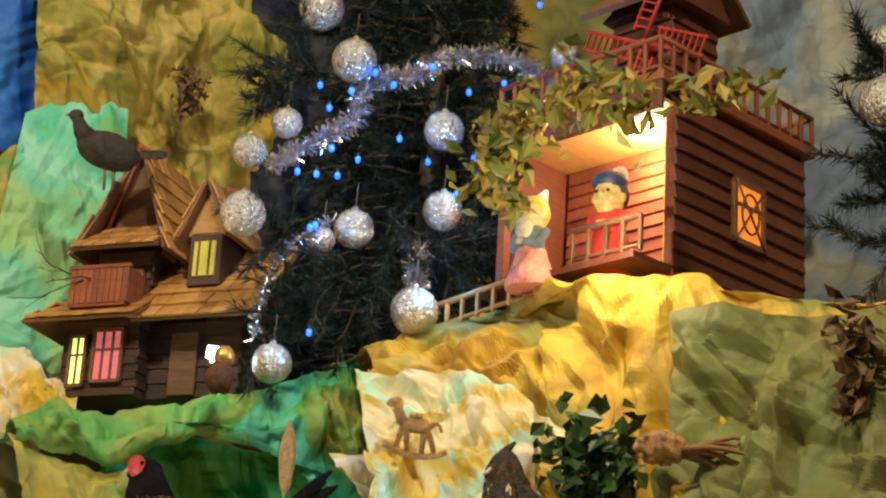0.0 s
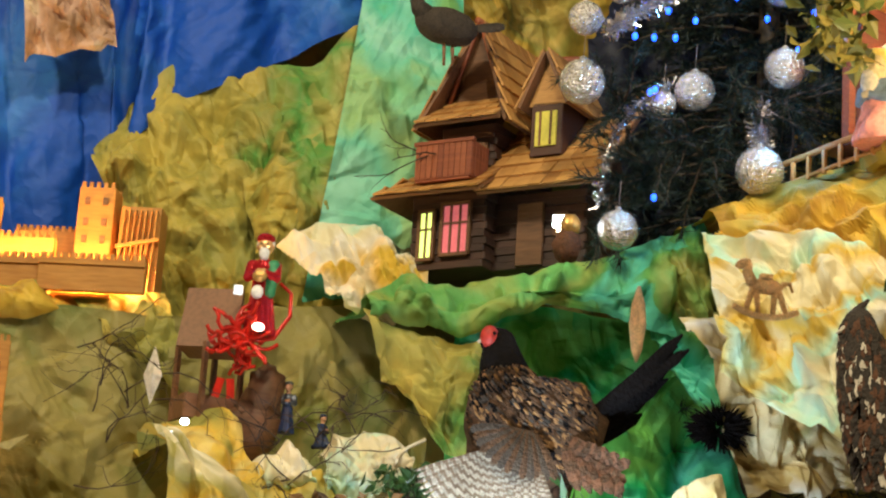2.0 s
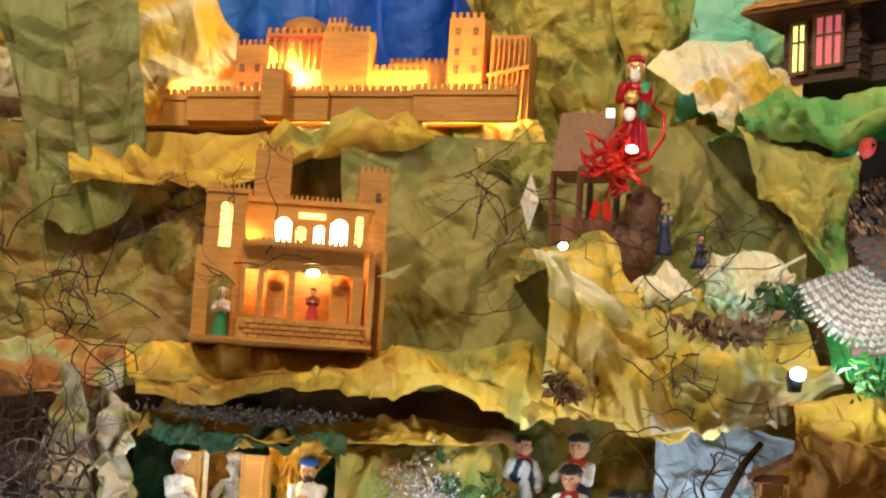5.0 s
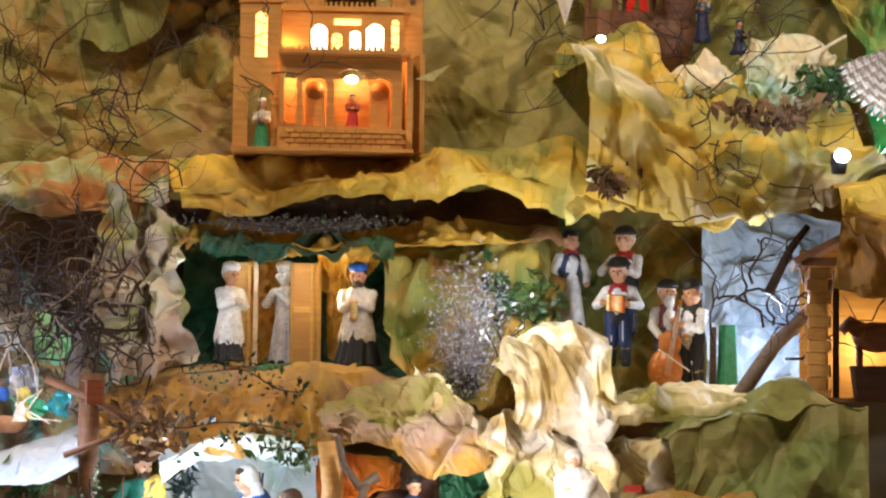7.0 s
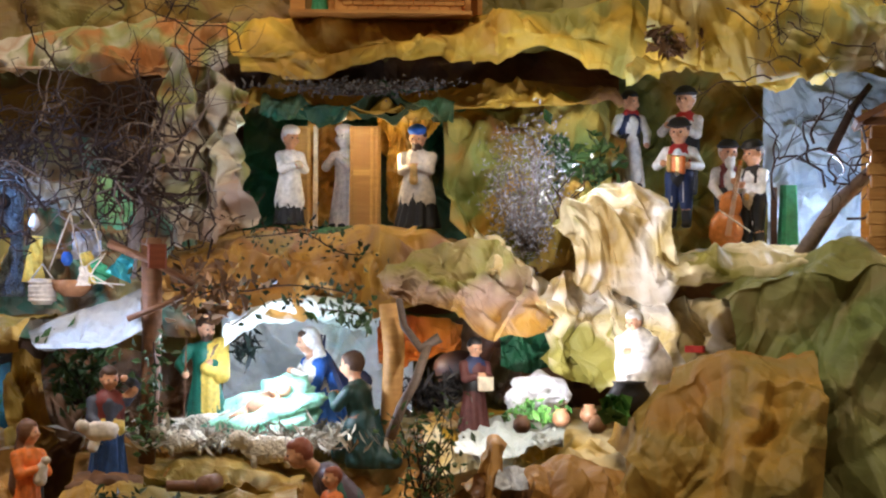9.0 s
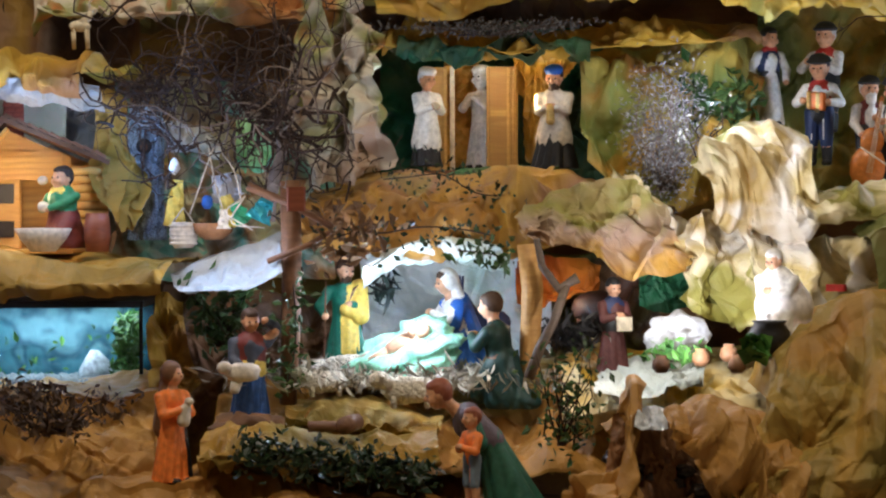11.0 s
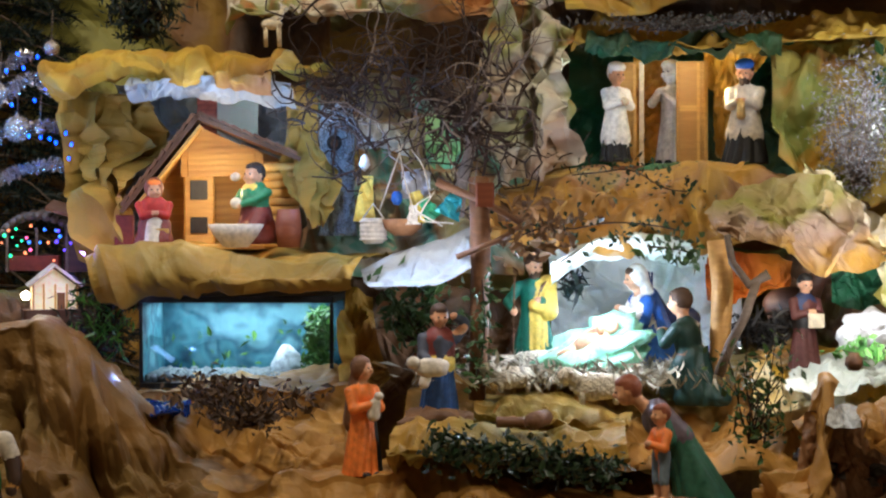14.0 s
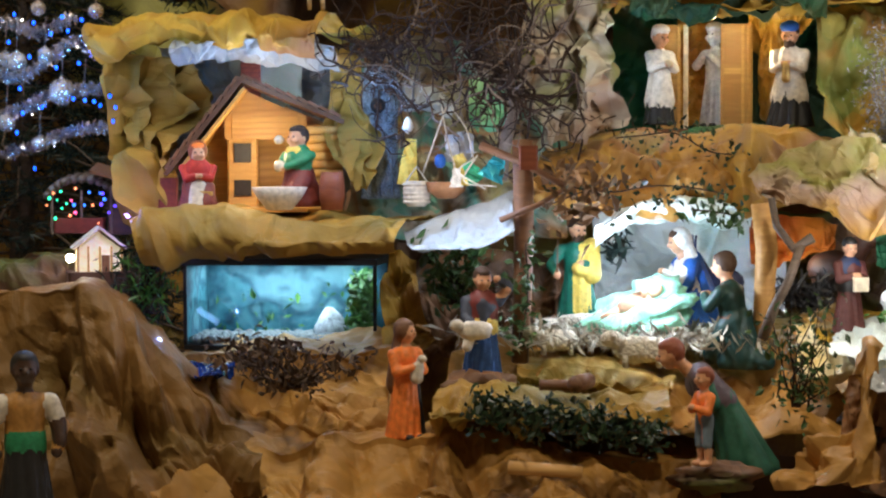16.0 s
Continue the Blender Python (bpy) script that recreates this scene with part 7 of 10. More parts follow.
statue("saint_ornament", (0.451, 4.186, 2.423), 0.212, GLASSRED, GLASSRED, "blown glass saint ornament in shiny red, green and gold", "ornament", rz=-15, skin=mat("gilded_glass", (0.75, 0.45, 0.20), 0.2, 0.5, bump=0), hair=WHITE, hat=GLASSRED, beard=WHITE, broad=1.2, head=1.1, extra=(("cap", (0.10, -0.02, 0.70), (0.09, -0.06, 0.42), 0.06, 0.05, GREEN), ("egg", (-0.01, -0.16, 0.56), (0.07, 0.05, 0.06), GOLD), ("egg", (-0.02, -0.17, 0.40), (0.06, 0.05, 0.07), WHITE)))
part_bulb = thing("small_spot", at((0.441, 4.106, 2.425)), "bright little bulb below the glass saint", "lamp")
part("bulb", Shape().ball((0, 0, 0), (0.013, 0.007, 0.009)), mat("lit_rosy_bulb", (1, 0.8, 0.8), 0.3, emit=(1.0, 0.42, 0.32), power=7, bump=0), part_bulb)
lamp("saint_lamp", "POINT", (0.429, 3.998, 2.410), 0.35, (1.0, 0.6, 0.5), 0.003)
statue("knight_figurine", (0.537, 4.293, 2.246), 0.11, NAVY, mat("dull_steel", (0.18, 0.20, 0.26), 0.35, 0.8), "small knight figurine in dark blue armour", "figurine", rz=-10, hat=mat("steel", (0.3, 0.32, 0.36), 0.3, 0.9))
statue("knight_figurine", (0.610, 4.267, 2.218), 0.085, NAVY, NAVY, "small kneeling knight figurine in blue", "figurine", rz=40, kneel=True, hat=NAVY)
tag_w = mat("white_card", (0.85, 0.88, 0.9), 0.5, emit=(0.8, 0.95, 1.0), power=0.6, bump=0)
single("white_lamp_cap", Shape().ball((0, 0, 0), (0.009, 0.008, 0.007)), [BULB], at((0.306, 4.025, 2.204)), "small bright white lamp on the boulder", "lamp")
single("white_lamp_cap", Shape().box((0, 0, 0), (0.018, 0.01, 0.018), edge=0.004), [tag_w], at((0.393, 4.092, 2.493)), "small bright white lamp beside the saint", "lamp")
single("white_lamp_cap", Shape().box((0, 0, 0), (0.026, 0.012, 0.024), edge=0.006), [BULB], at((1.051, 4.092, 2.716)), "small bright white lamp at the log house", "lamp")
for t, x, y, Y in ((3.5, 663, 388, 3.1),):
    s = Shape().add([(0, 0, 0.06), (0.018, -0.008, 0), (0, 0.0, -0.06), (-0.018, 0.008, 0), (0, -0.014, 0), (0, 0.014, 0)], [(0, 4, 1), (0, 3, 4), (2, 1, 4), (2, 4, 3), (0, 1, 5), (0, 5, 3), (2, 5, 1), (2, 3, 5)])
    single("crystal_drop", s, [LINEN], at(((0.240, 4.092, 2.301))), "pale glittering drop ornament", "ornament")

# ---- stuffed birds ----
FEATHER = mat("speckled_brown_plumage", (0.055, 0.026, 0.011), 0.9, vary=0.85, scale=70, bump=0.6, bscale=140)
DARKF = mat("black_plumage", (0.006, 0.005, 0.006), 0.85, vary=0.3, bump=0.5, bscale=120)
DARKF.node_tree.nodes["Principled BSDF"].inputs["Specular IOR Level"].default_value = 0.1
PALEF = mat("barred_pale_plumage", (0.25, 0.215, 0.175), 0.8, vary=0.55, scale=70, bump=0.5, bscale=160)
GREYF = mat("grey_brown_plumage", (0.036, 0.026, 0.020), 0.8, vary=0.6, scale=40, bump=0.6, bscale=140)
RUSTF = mat("rust_brown_plumage", (0.10, 0.04, 0.018), 0.8, vary=0.5, scale=40, bump=0.5, bscale=120)


def feather(s, a, b, w, paint, bars=None, n=6, n_dir=(0, -1, 0), step=2, phase=0):
    """A flat, slightly arched feather with rounded tip; bars paints alternate stretches."""
    a, b = Vector(a), Vector(b)
    d = b - a
    side = d.cross(Vector(n_dir)).normalized() * w / 2
    V = []
    for i in range(n + 1):
        t = i / n
        k = min(1.0, 0.45 + 1.2 * t) * (1 if t < 0.8 else math.sqrt(max(0.05, 1 - ((t - 0.8) / 0.2) ** 2)))
        c = a + d * t + Vector(n_dir) * min(0.006, 0.05 * d.length) * math.sin(math.pi * t)
        V += [c - side * k, c + Vector(n_dir) * 0.0015, c + side * k]
    for i in range(n):
        p = bars if bars is not None and (i + phase * 2) % step == step - 1 else paint
        s.add(V[i * 3:i * 3 + 6], [(0, 1, 4, 3), (1, 2, 5, 4)], p)


u = 0.001
hx, hz = (lambda px: (px - 1300) * u), (lambda py: (560 - py) * u * 1.03)
s = Shape()
s.ball((hx(1345), 0, hz(480)), (0.135, 0.085, 0.10), 0, 22, turn=(0, -18, 0), bumpy=0.12)
s.ball((hx(1280), -0.01, hz(440)), (0.075, 0.07, 0.095), 0, 18, turn=(0, 20, 0), bumpy=0.1)
s.tube([(hx(1300), 0, hz(440)), (hx(1282), 0, hz(390)), (hx(1268), 0, hz(340)), (hx(1262), 0, hz(300))], 0.070, 0.028, 1, 16)
s.ball((hx(1260), 0, hz(308)), (0.036, 0.028, 0.028), 1, 14)
s.ball((hx(1240), -0.012, hz(302)), (0.018, 0.020, 0.022), 2, 10)
s.tube([(hx(1232), -0.004, hz(305)), (hx(1220), -0.004, hz(312))], 0.007, 0.002, 3, 6)
s.ball((hx(1245), -0.032, hz(299)), 0.004, 1, 6)
for i in range(22):
    t = i / 21
    a = (hx(1430 + 14 * math.sin(i)), 0.01 - 0.002 * i, hz(495 - 60 * t))
    feather(s, a, (hx(1545 + 70 * t + 10 * math.sin(i * 2.3)), 0.03 - 0.004 * i, hz(400 - 120 * t + 14 * math.sin(i * 1.7))), 0.022, 1, None)
for i in range(30):
    t = i / 29
    feather(s, (hx(1360 + 100 * t), -0.07, hz(470 + 70 * t)), (hx(1400 + 100 * t), -0.075 - 0.01 * (i % 3), hz(545 + 40 * math.sin(i))), 0.022, 4, 0)
for i in range(27):
    t = i / 26
    ang = radians(203 + 78 * t)
    L = 0.19 + 0.03 * math.sin(math.pi * t) - 0.06 * t * t
    a = Vector((hx(1276 + 34 * t), -0.085, hz(508)))
    feather(s, a, a + Vector((math.cos(ang) * L * 1.05, -0.05 - 0.05 * t, math.sin(ang) * L)), 0.0125 if i % 2 else 0.009, 5 if i % 2 else 7, 7 if i % 2 else 5, 40, step=3, phase=i)
for i in range(14):
    t = i / 13
    ang = radians(190 + 100 * t)
    a = Vector((hx(1284 + 30 * t), -0.09, hz(482)))
    feather(s, a, a + Vector((math.cos(ang) * 0.10, -0.05, math.sin(ang) * 0.10)), 0.020, 0 if i % 2 else 6, None, 10)
rngf = np.random.RandomState(3)
for i in range(1100):
    a = rngf.uniform(-1.2, 0.9)
    b = rngf.uniform(-0.9, 1.1)
    q = Vector((hx(1340) + 0.125 * math.sin(a) * math.cos(b * 0.7), -0.083 * math.cos(a) - 0.001, hz(470) + 0.105 * math.sin(b)))
    feather(s, q, q + Vector((0.015, 0.003, -0.009)), 0.0075, (0, 0, 6, 1, 0, 8)[i % 6], None, 3)
for i in range(800):
    a, b = rngf.uniform(-1.5, 1.3), rngf.uniform(-1.2, 1.2)
    q = Vector((hx(1280) + 0.079 * math.sin(a) * math.cos(b), -0.01 - 0.076 * math.cos(a) * math.cos(b), hz(440) + 0.099 * math.sin(b)))
    feather(s, q, q + Vector((0.011, 0.001, -0.011)), 0.0070, (0, 1, 0, 6, 1, 8)[i % 6], None, 3)
for x in (1385, 1405):
    s.tube([(hx(x), -0.01, hz(560)), (hx(x - 20), -0.02, hz(640)), (hx(x - 55), -0.03, hz(650))], 0.012, 0.007, 4, 7)
single("stuffed_pheasant", s, [FEATHER, DARKF, RED, LINEN, RUSTF, PALEF, GREYF, mat("dusky_bar", (0.13, 0.09, 0.06), 0.8), mat("golden_speck", (0.24, 0.12, 0.04), 0.7)], at((0.898, 3.757, 2.107)), "stuffed pheasant with red face and spread barred wing", "stuffed bird")
s = Shape()
s.tube([(-0.13, 0, -0.01), (-0.03, 0, 0.0), (0.05, 0, 0.02), (0.12, 0, 0.05)], 0.011, 0.008, 0, 8)
single("perch_branch", s, [BARK], at((0.950, 3.757, 2.006)), "brown perch branch under the stuffed pheasant", "branch")
s = Shape()
s.ball((0, 0, 0), (0.095, 0.055, 0.055), 0, 18, turn=(0, 12, 0), bumpy=0.1)
s.tube([(-0.05, 0, 0.02), (-0.085, 0, 0.055), (-0.10, 0, 0.09)], 0.035, 0.016, 0, 12)
s.ball((-0.104, 0, 0.098), (0.022, 0.017, 0.019), 0, 12)
s.tube([(-0.118, 0, 0.10), (-0.135, 0, 0.096)], 0.006, 0.002, 1, 6)
for i in range(9):
    feather(s, (0.06, 0.01 * math.sin(i), -0.005), (0.15 + 0.01 * (i % 3), -0.02 + 0.005 * i, -0.005 + 0.004 * i), 0.02, 0)
for x in (-0.005, 0.02):
    s.tube([(x, 0, -0.04), (x + 0.004, 0, -0.12)], 0.006, 0.004, 1, 6)
single("stuffed_bird", s, [GREYF, BROWNWOOD], at((0.842, 4.401, 3.237), -10) @ Matrix.Scale(0.78, 4), "stuffed grey-brown bird perched at the roof", "stuffed bird")
s = Shape()
for z, x, r in ((-0.16, 0.045, 0.062), (-0.10, 0.035, 0.072), (-0.03, 0.02, 0.070), (0.04, 0.0, 0.060), (0.095, -0.018, 0.047), (0.135, -0.030, 0.037)):
    s.ball((x, 0, z), (r, r * 0.9, 0.062 if z < 0.05 else 0.045), 0, 18, bumpy=0.18, seed=int(z * 100) + 30)
s.tube([(-0.030, 0, 0.15), (-0.026, 0, 0.185), (-0.010, 0, 0.200)], 0.016, 0.003, 0, 8)
s.tube([(-0.060, -0.02, 0.13), (-0.078, -0.025, 0.118)], 0.008, 0.002, 1, 6)
rngo = np.random.RandomState(14)
for i in range(620):
    t = rngo.rand()
    z = 0.16 - 0.34 * t
    r = np.interp(z, (-0.18, -0.10, 0.0, 0.09, 0.15), (0.066, 0.074, 0.068, 0.050, 0.032))
    an = rngo.uniform(math.pi * 0.95, math.pi * 2.05)
    c = Vector((np.interp(z, (-0.18, 0.15), (0.046, -0.032)) + r * math.cos(an), r * 0.92 * math.sin(an), z))
    feather(s, c, c + Vector((0.012 * math.cos(an), 0.008 * math.sin(an), -0.030 - 0.02 * t)), 0.013 + 0.007 * t, (0, 2, 0, 0, 2, 1)[i % 6] if i % 5 else 0, None, 3, (0.3 * math.cos(an), math.sin(an), 0.2))
single("stuffed_owl", s, [GREYF, LINEN, RUSTF], at((1.417, 3.301, 2.250), -25) @ Matrix.Scale(0.8, 4), "stuffed dark brown bird of prey among the rocks", "stuffed bird")
s = Shape()
rng = np.random.RandomState(12)
for i in range(420):
    q = Vector(rng.randn(3)).normalized()
    q = Vector((q.x * 0.045, q.y * 0.03, q.z * 0.03))
    feather(s, q * 0.5, q * 1.5 + Vector(rng.randn(3)) * 0.006, 0.006, 0, None, 2)
single("dark_tuft", s, [DARKF], at((1.324, 3.824, 2.260)), "dark furry tuft among the rocks", "tuft")

# ---- spot bulbs, cable, ornaments on the rock ----
for x, y in ((1130, 698), (1367, 708)):
    b = thing("spot_bulb", at(((0.693, 3.596, 1.930)) if x == 1130 else ((0.933, 3.596, 1.938)), 20), "glaring white spot bulb on the shelf", "spot lamp")
    part("bulb", Shape().ball((0, 0, 0), (0.014, 0.012, 0.012), 0, 14), BULB, b, "glaring bulb")
    part("holder", Shape().lathe([(0.012, 0), (0.015, 0.02), (0.013, 0.035)], (0, 0.012, -0.03), 0, 12), BLACK, b, "dark holder")
lamp("spot_bulb_lamp", "SPOT", (0.690, 3.470, 1.935), 6, COOL, 0.003, (0.84, 3.75, 2.14), 110, 0.6)
lamp("spot_bulb_lamp", "SPOT", (0.930, 3.470, 1.945), 6.5, COOL, 0.003, (1.06, 3.78, 2.20), 115, 0.6)
single("cable", Shape().tube([(0.770, 3.958, 2.204), (0.737, 3.958, 2.185), (0.721, 3.958, 2.167), (0.713, 3.958, 2.144)], 0.0035), [IVORY], Matrix.Identity(4), "thin pale cable over the rocks", "cable")
rk = Shape()
rk.tube(along([(-0.062, 0, -0.030), (-0.03, 0, -0.042), (0.0, 0, -0.045), (0.03, 0, -0.042), (0.062, 0, -0.030)], np.linspace(0, 1, 11)), 0.006, None, 0, 8)
rk.ball((0.0, 0, 0.012), (0.034, 0.012, 0.015), 0, 14)
for x0, x1 in ((-0.024, -0.038), (-0.018, -0.014), (0.018, 0.014), (0.024, 0.040)):
    rk.tube([(x0, 0, 0.008), ((x0 + x1) / 2, 0, -0.014), (x1, 0, -0.040)], 0.0065, 0.0045, 0, 7)
rk.tube([(-0.026, 0, 0.016), (-0.036, 0, 0.036), (-0.034, 0, 0.052)], 0.012, 0.008, 0, 8)
rk.ball((-0.044, 0, 0.050), (0.017, 0.008, 0.009), 0, 10, turn=(0, -25, 0))
rk.tube([(0.032, 0, 0.018), (0.046, 0, 0.022), (0.052, 0, 0.006)], 0.006, 0.003, 0, 6)
rk.box((0.0, 0, 0.030), (0.022, 0.018, 0.008), 0, edge=0.002)
single("rocking_horse_ornament", rk, [GLITGOLD], at((1.288, 3.488, 2.450)), "glittering gold rocking horse ornament on the paper", "ornament")
dr = Shape().lathe([(0.002, -0.075), (0.011, -0.05), (0.017, 0.0), (0.013, 0.04), (0.003, 0.075)], n=14)
single("icicle_ornament", dr, [GLITGOLD], at((1.130, 3.757, 2.432)), "glittering gold icicle ornament", "ornament")
cd = Shape()
cd.ball((-0.085, 0, 0.012), (0.046, 0.03, 0.028), 0, 22, bumpy=0.35)
rng = np.random.RandomState(4)
for i in range(60):
    q = Vector(rng.randn(3)).normalized()
    cd.ball((-0.085 + 0.045 * q.x, 0.03 * q.y, 0.012 + 0.028 * q.z), 0.0055, 0, 6)
for i in range(16):
    y, z, L = 0.010 * rng.randn(), 0.010 * rng.randn(), 0.09 + 0.09 * rng.rand()
    pts = [(-0.05, y, 0.006), (-0.05 + L * 0.4, y * 1.8 - 0.006, 0.006 + z), (-0.05 + L * 0.75, y * 2.2, z * 2.2 - 0.004), (-0.05 + L, y * 2.0, z * 1.4 + 0.012 * rng.randn())]
    cd.tube(along(pts, np.linspace(0, 1, 9)), 0.0075, 0.002, 1, 5)
single("dried_flower_head", cd, [GLITGOLD, mat("dry_husk", (0.24, 0.12, 0.04), 0.6)], at((1.735, 3.193, 2.408), -25), "glittered dried flower head with curled brown leaves", "dried flower")
rng = np.random.RandomState(31)

# ---- plants, twigs, moss ----
def bush(name, p, ext, n, size, material, label, category="plant", seed=1, stems=6, slim=0.5, stem=None, droop=0.3, kind=""):
    """A loose plant: several crooked stems and leaves about them."""
    rng = np.random.RandomState(seed)
    b = thing(name, at(p), label, category)
    s = Shape()
    tips = []
    for _ in range(stems):
        end = Vector((rng.uniform(-1, 1) * ext[0], rng.uniform(-1, 1) * ext[1], ext[2] * rng.uniform(0.5, 1.0)))
        line = [Vector((rng.randn() * ext[0] * 0.15, 0, 0)).lerp(end, t) + Vector(rng.randn(3)) * 0.06 * ext[2] * (1 if 0 < t < 1 else 0) for t in (0, 0.3, 0.6, 1.0)]
        s.tube(line, 0.0025, 0.001, 0, 4)
        tips += line[1:]
    cs = [tips[rng.randint(len(tips))] + Vector((rng.randn() * ext[0] * 0.28, rng.randn() * ext[1] * 0.3, rng.randn() * ext[2] * 0.18)) for _ in range(n)]
    tagged(part("stem", s, stem or TWIG, b), kind="stuff")
    part("leaves", leaf_mesh("leaves", cs, size, material, seed, slim, droop), None, b)
    return b


def trail(pts, n, size, material, label, seed=1, spread=0.02, name="ivy_trail", slim=0.55):
    """Leaves along a hanging or creeping stem."""
    rng = np.random.RandomState(seed)
    line = along(pts, np.linspace(0, 1, 120))
    b = thing(name, at((0, 0, 0)), label, "ivy")
    part("stem", Shape().tube([tuple(q) for q in line[::8]], 0.002, None, 0, 4), TWIG, b)
    cs = [line[rng.randint(120)] + rng.randn(3) * spread - np.array([0, 0.01, 0]) for _ in range(n)]
    part("leaves", leaf_mesh("leaves", cs, size, material, seed, slim), None, b)


trail([(1.465, 3.649, 3.021), (1.487, 3.623, 3.102), (1.535, 3.596, 3.152), (1.559, 3.488, 3.178), (1.602, 3.421, 3.174), (1.644, 3.354, 3.121), (1.681, 3.354, 3.117)], 250, 0.023, AUTUMN, "faded yellow green vine over the terrace railing", 3, 0.035, "vine_trail")
trail([(1.489, 3.690, 3.139), (1.480, 3.690, 3.075), (1.507, 3.690, 3.031), (1.534, 3.690, 2.999)], 110, 0.022, AUTUMN, "faded vine hanging at the porch corner", 5, 0.025, "vine_trail")
trail([(1.727, 3.327, 3.153), (1.795, 3.247, 3.131), (1.853, 3.220, 3.163), (1.878, 3.220, 3.180)], 50, 0.023, AUTUMN, "faded vine leaves on the railing", 6, 0.02, "vine_trail")
bush("potted_ivy", (1.600, 3.354, 2.315), (0.075, 0.05, 0.16), 330, 0.019, IVY, "round-leaved green plant below the ledge", seed=8, slim=0.85)
bush("dry_sprig", (1.086, 4.696, 3.494), (0.04, 0.03, 0.12), 160, 0.012, DRYLEAF, "dry brown sprig pinned to the paper", seed=9)
bush("dry_sprig", (1.912, 2.952, 2.471), (0.07, 0.04, 0.17), 150, 0.02, DRYLEAF, "dry brown sprig beside the rock", seed=10)
bush("dark_greenery", (0.842, 3.623, 1.902), (0.06, 0.03, 0.06), 140, 0.013, FROND, "bright green leaves under the stuffed pheasant", seed=11, slim=0.3)
bush("dark_greenery", (0.724, 3.891, 2.070), (0.06, 0.04, 0.06), 110, 0.016, IVY, "dark green leaves beside the pale stone", seed=12)
bush("dry_leaves", (0.628, 3.891, 2.019), (0.10, 0.04, 0.04), 120, 0.016, DRYLEAF, "dry brown leaves on the boulder", seed=13)
bush("grass_tuft", (1.013, 3.690, 1.941), (0.05, 0.03, 0.13), 22, 0.042, IVY, "thin grass blades behind the bulb", seed=14, slim=0.014, droop=-0.8)
bush("heather_bush", (0.059, 4.159, 1.521), (0.070, 0.05, 0.21), 3200, 0.0048, HOAR, "silvery dry heather bush", seed=15, stems=26, slim=0.28, stem=PALETWIG)
bush("leafy_plant", (0.173, 4.226, 1.602), (0.07, 0.05, 0.14), 220, 0.017, IVY, "green plant with pale flowers beside the heather", seed=16)
bush("white_flowers", (0.124, 4.092, 1.576), (0.05, 0.03, 0.12), 26, 0.0055, leafmat("white_petals", (0.6, 0.6, 0.5), (0.75, 0.75, 0.65)), "tiny white flowers on thin stems", seed=17)
trail([(-0.490, 4.025, 1.544), (-0.436, 4.025, 1.549), (-0.381, 4.025, 1.554), (-0.306, 4.025, 1.516), (-0.231, 4.025, 1.510)], 140, 0.007, DKIVY, "dark creeping plant at the feet of the figures", 18, 0.022)
trail([(-0.612, 3.891, 1.485), (-0.559, 3.891, 1.453), (-0.474, 3.891, 1.442), (-0.410, 3.891, 1.453), (-0.316, 3.891, 1.447), (-0.243, 3.891, 1.431)], 120, 0.008, DKIVY, "ivy creeping over the stable roof", 19, 0.025)
trail([(-0.636, 3.837, 1.348), (-0.631, 3.837, 1.275), (-0.636, 3.837, 1.211), (-0.652, 3.837, 1.148)], 150, 0.009, IVY, "ivy hanging down the post", 20, 0.02)
trail([(-0.327, 3.837, 1.410), (-0.291, 3.837, 1.407), (-0.250, 3.837, 1.396), (-0.235, 3.837, 1.376)], 60, 0.010, IVY, "ivy along the lit edge", 21, 0.015)
trail([(-0.591, 3.891, 1.421), (-0.527, 3.891, 1.442), (-0.484, 3.891, 1.431)], 120, 0.015, DRYLEAF, "brown leaves on the cave roof", 22, 0.03, "leaf_litter")
trail([(-0.667, 3.488, 1.082), (-0.589, 3.488, 1.069), (-0.501, 3.488, 1.061), (-0.415, 3.488, 1.049), (-0.349, 3.488, 1.041)], 760, 0.0095, DKIVY, "dark ivy hedge before the crib", 23, 0.017)
bush("dry_scrub", (-1.032, 3.649, 1.087), (0.12, 0.06, 0.075), 300, 0.010, DARKDRY, "dry brown scrub before the fish tank", seed=24, stems=22)
bush("dry_scrub", (-1.119, 3.730, 1.119), (0.08, 0.05, 0.055), 170, 0.010, DARKDRY, "dry brown scrub beside the brook", seed=25, stems=14)
bush("small_conifer", (-1.385, 3.824, 1.204), (0.05, 0.04, 0.11), 520, 0.014, FIR, "small green plastic conifer", seed=26, stems=20, slim=0.1, droop=-0.3)
bush("green_sprigs", (-1.364, 3.797, 1.211), (0.05, 0.03, 0.12), 160, 0.014, FROND, "fresh green sprigs round a conifer", seed=27, stems=12, slim=0.15, droop=-0.4)
bush("dark_conifer", (-1.447, 4.293, 1.844), (0.08, 0.05, 0.15), 900, 0.015, FIR, "dark little conifer on the upper ledge", seed=28, stems=26, slim=0.12)
bush("weed", (-0.127, 3.555, 1.085), (0.06, 0.05, 0.17), 260, 0.008, IVY, "straggly green weed at the brook", seed=29, stems=14)
bush("dark_scrub", (-0.789, 3.958, 1.223), (0.06, 0.05, 0.12), 260, 0.013, IVY, "dark shrub behind the shepherd", seed=30, stems=12)
bush("palm_frond", (-0.489, 4.106, 1.311), (0.035, 0.025, 0.055), 45, 0.024, FIR, "dark pointed fronds behind the cave edge", seed=31, slim=0.1)
bush("moss_patch", (-0.294, 4.159, 1.831), (0.17, 0.03, 0.03), 900, 0.0045, leafmat("grey_lichen", (0.03, 0.028, 0.028), (0.17, 0.16, 0.16), 0.8), "grey lichen along the dark slot", seed=32, stems=10, stem=TWIG)
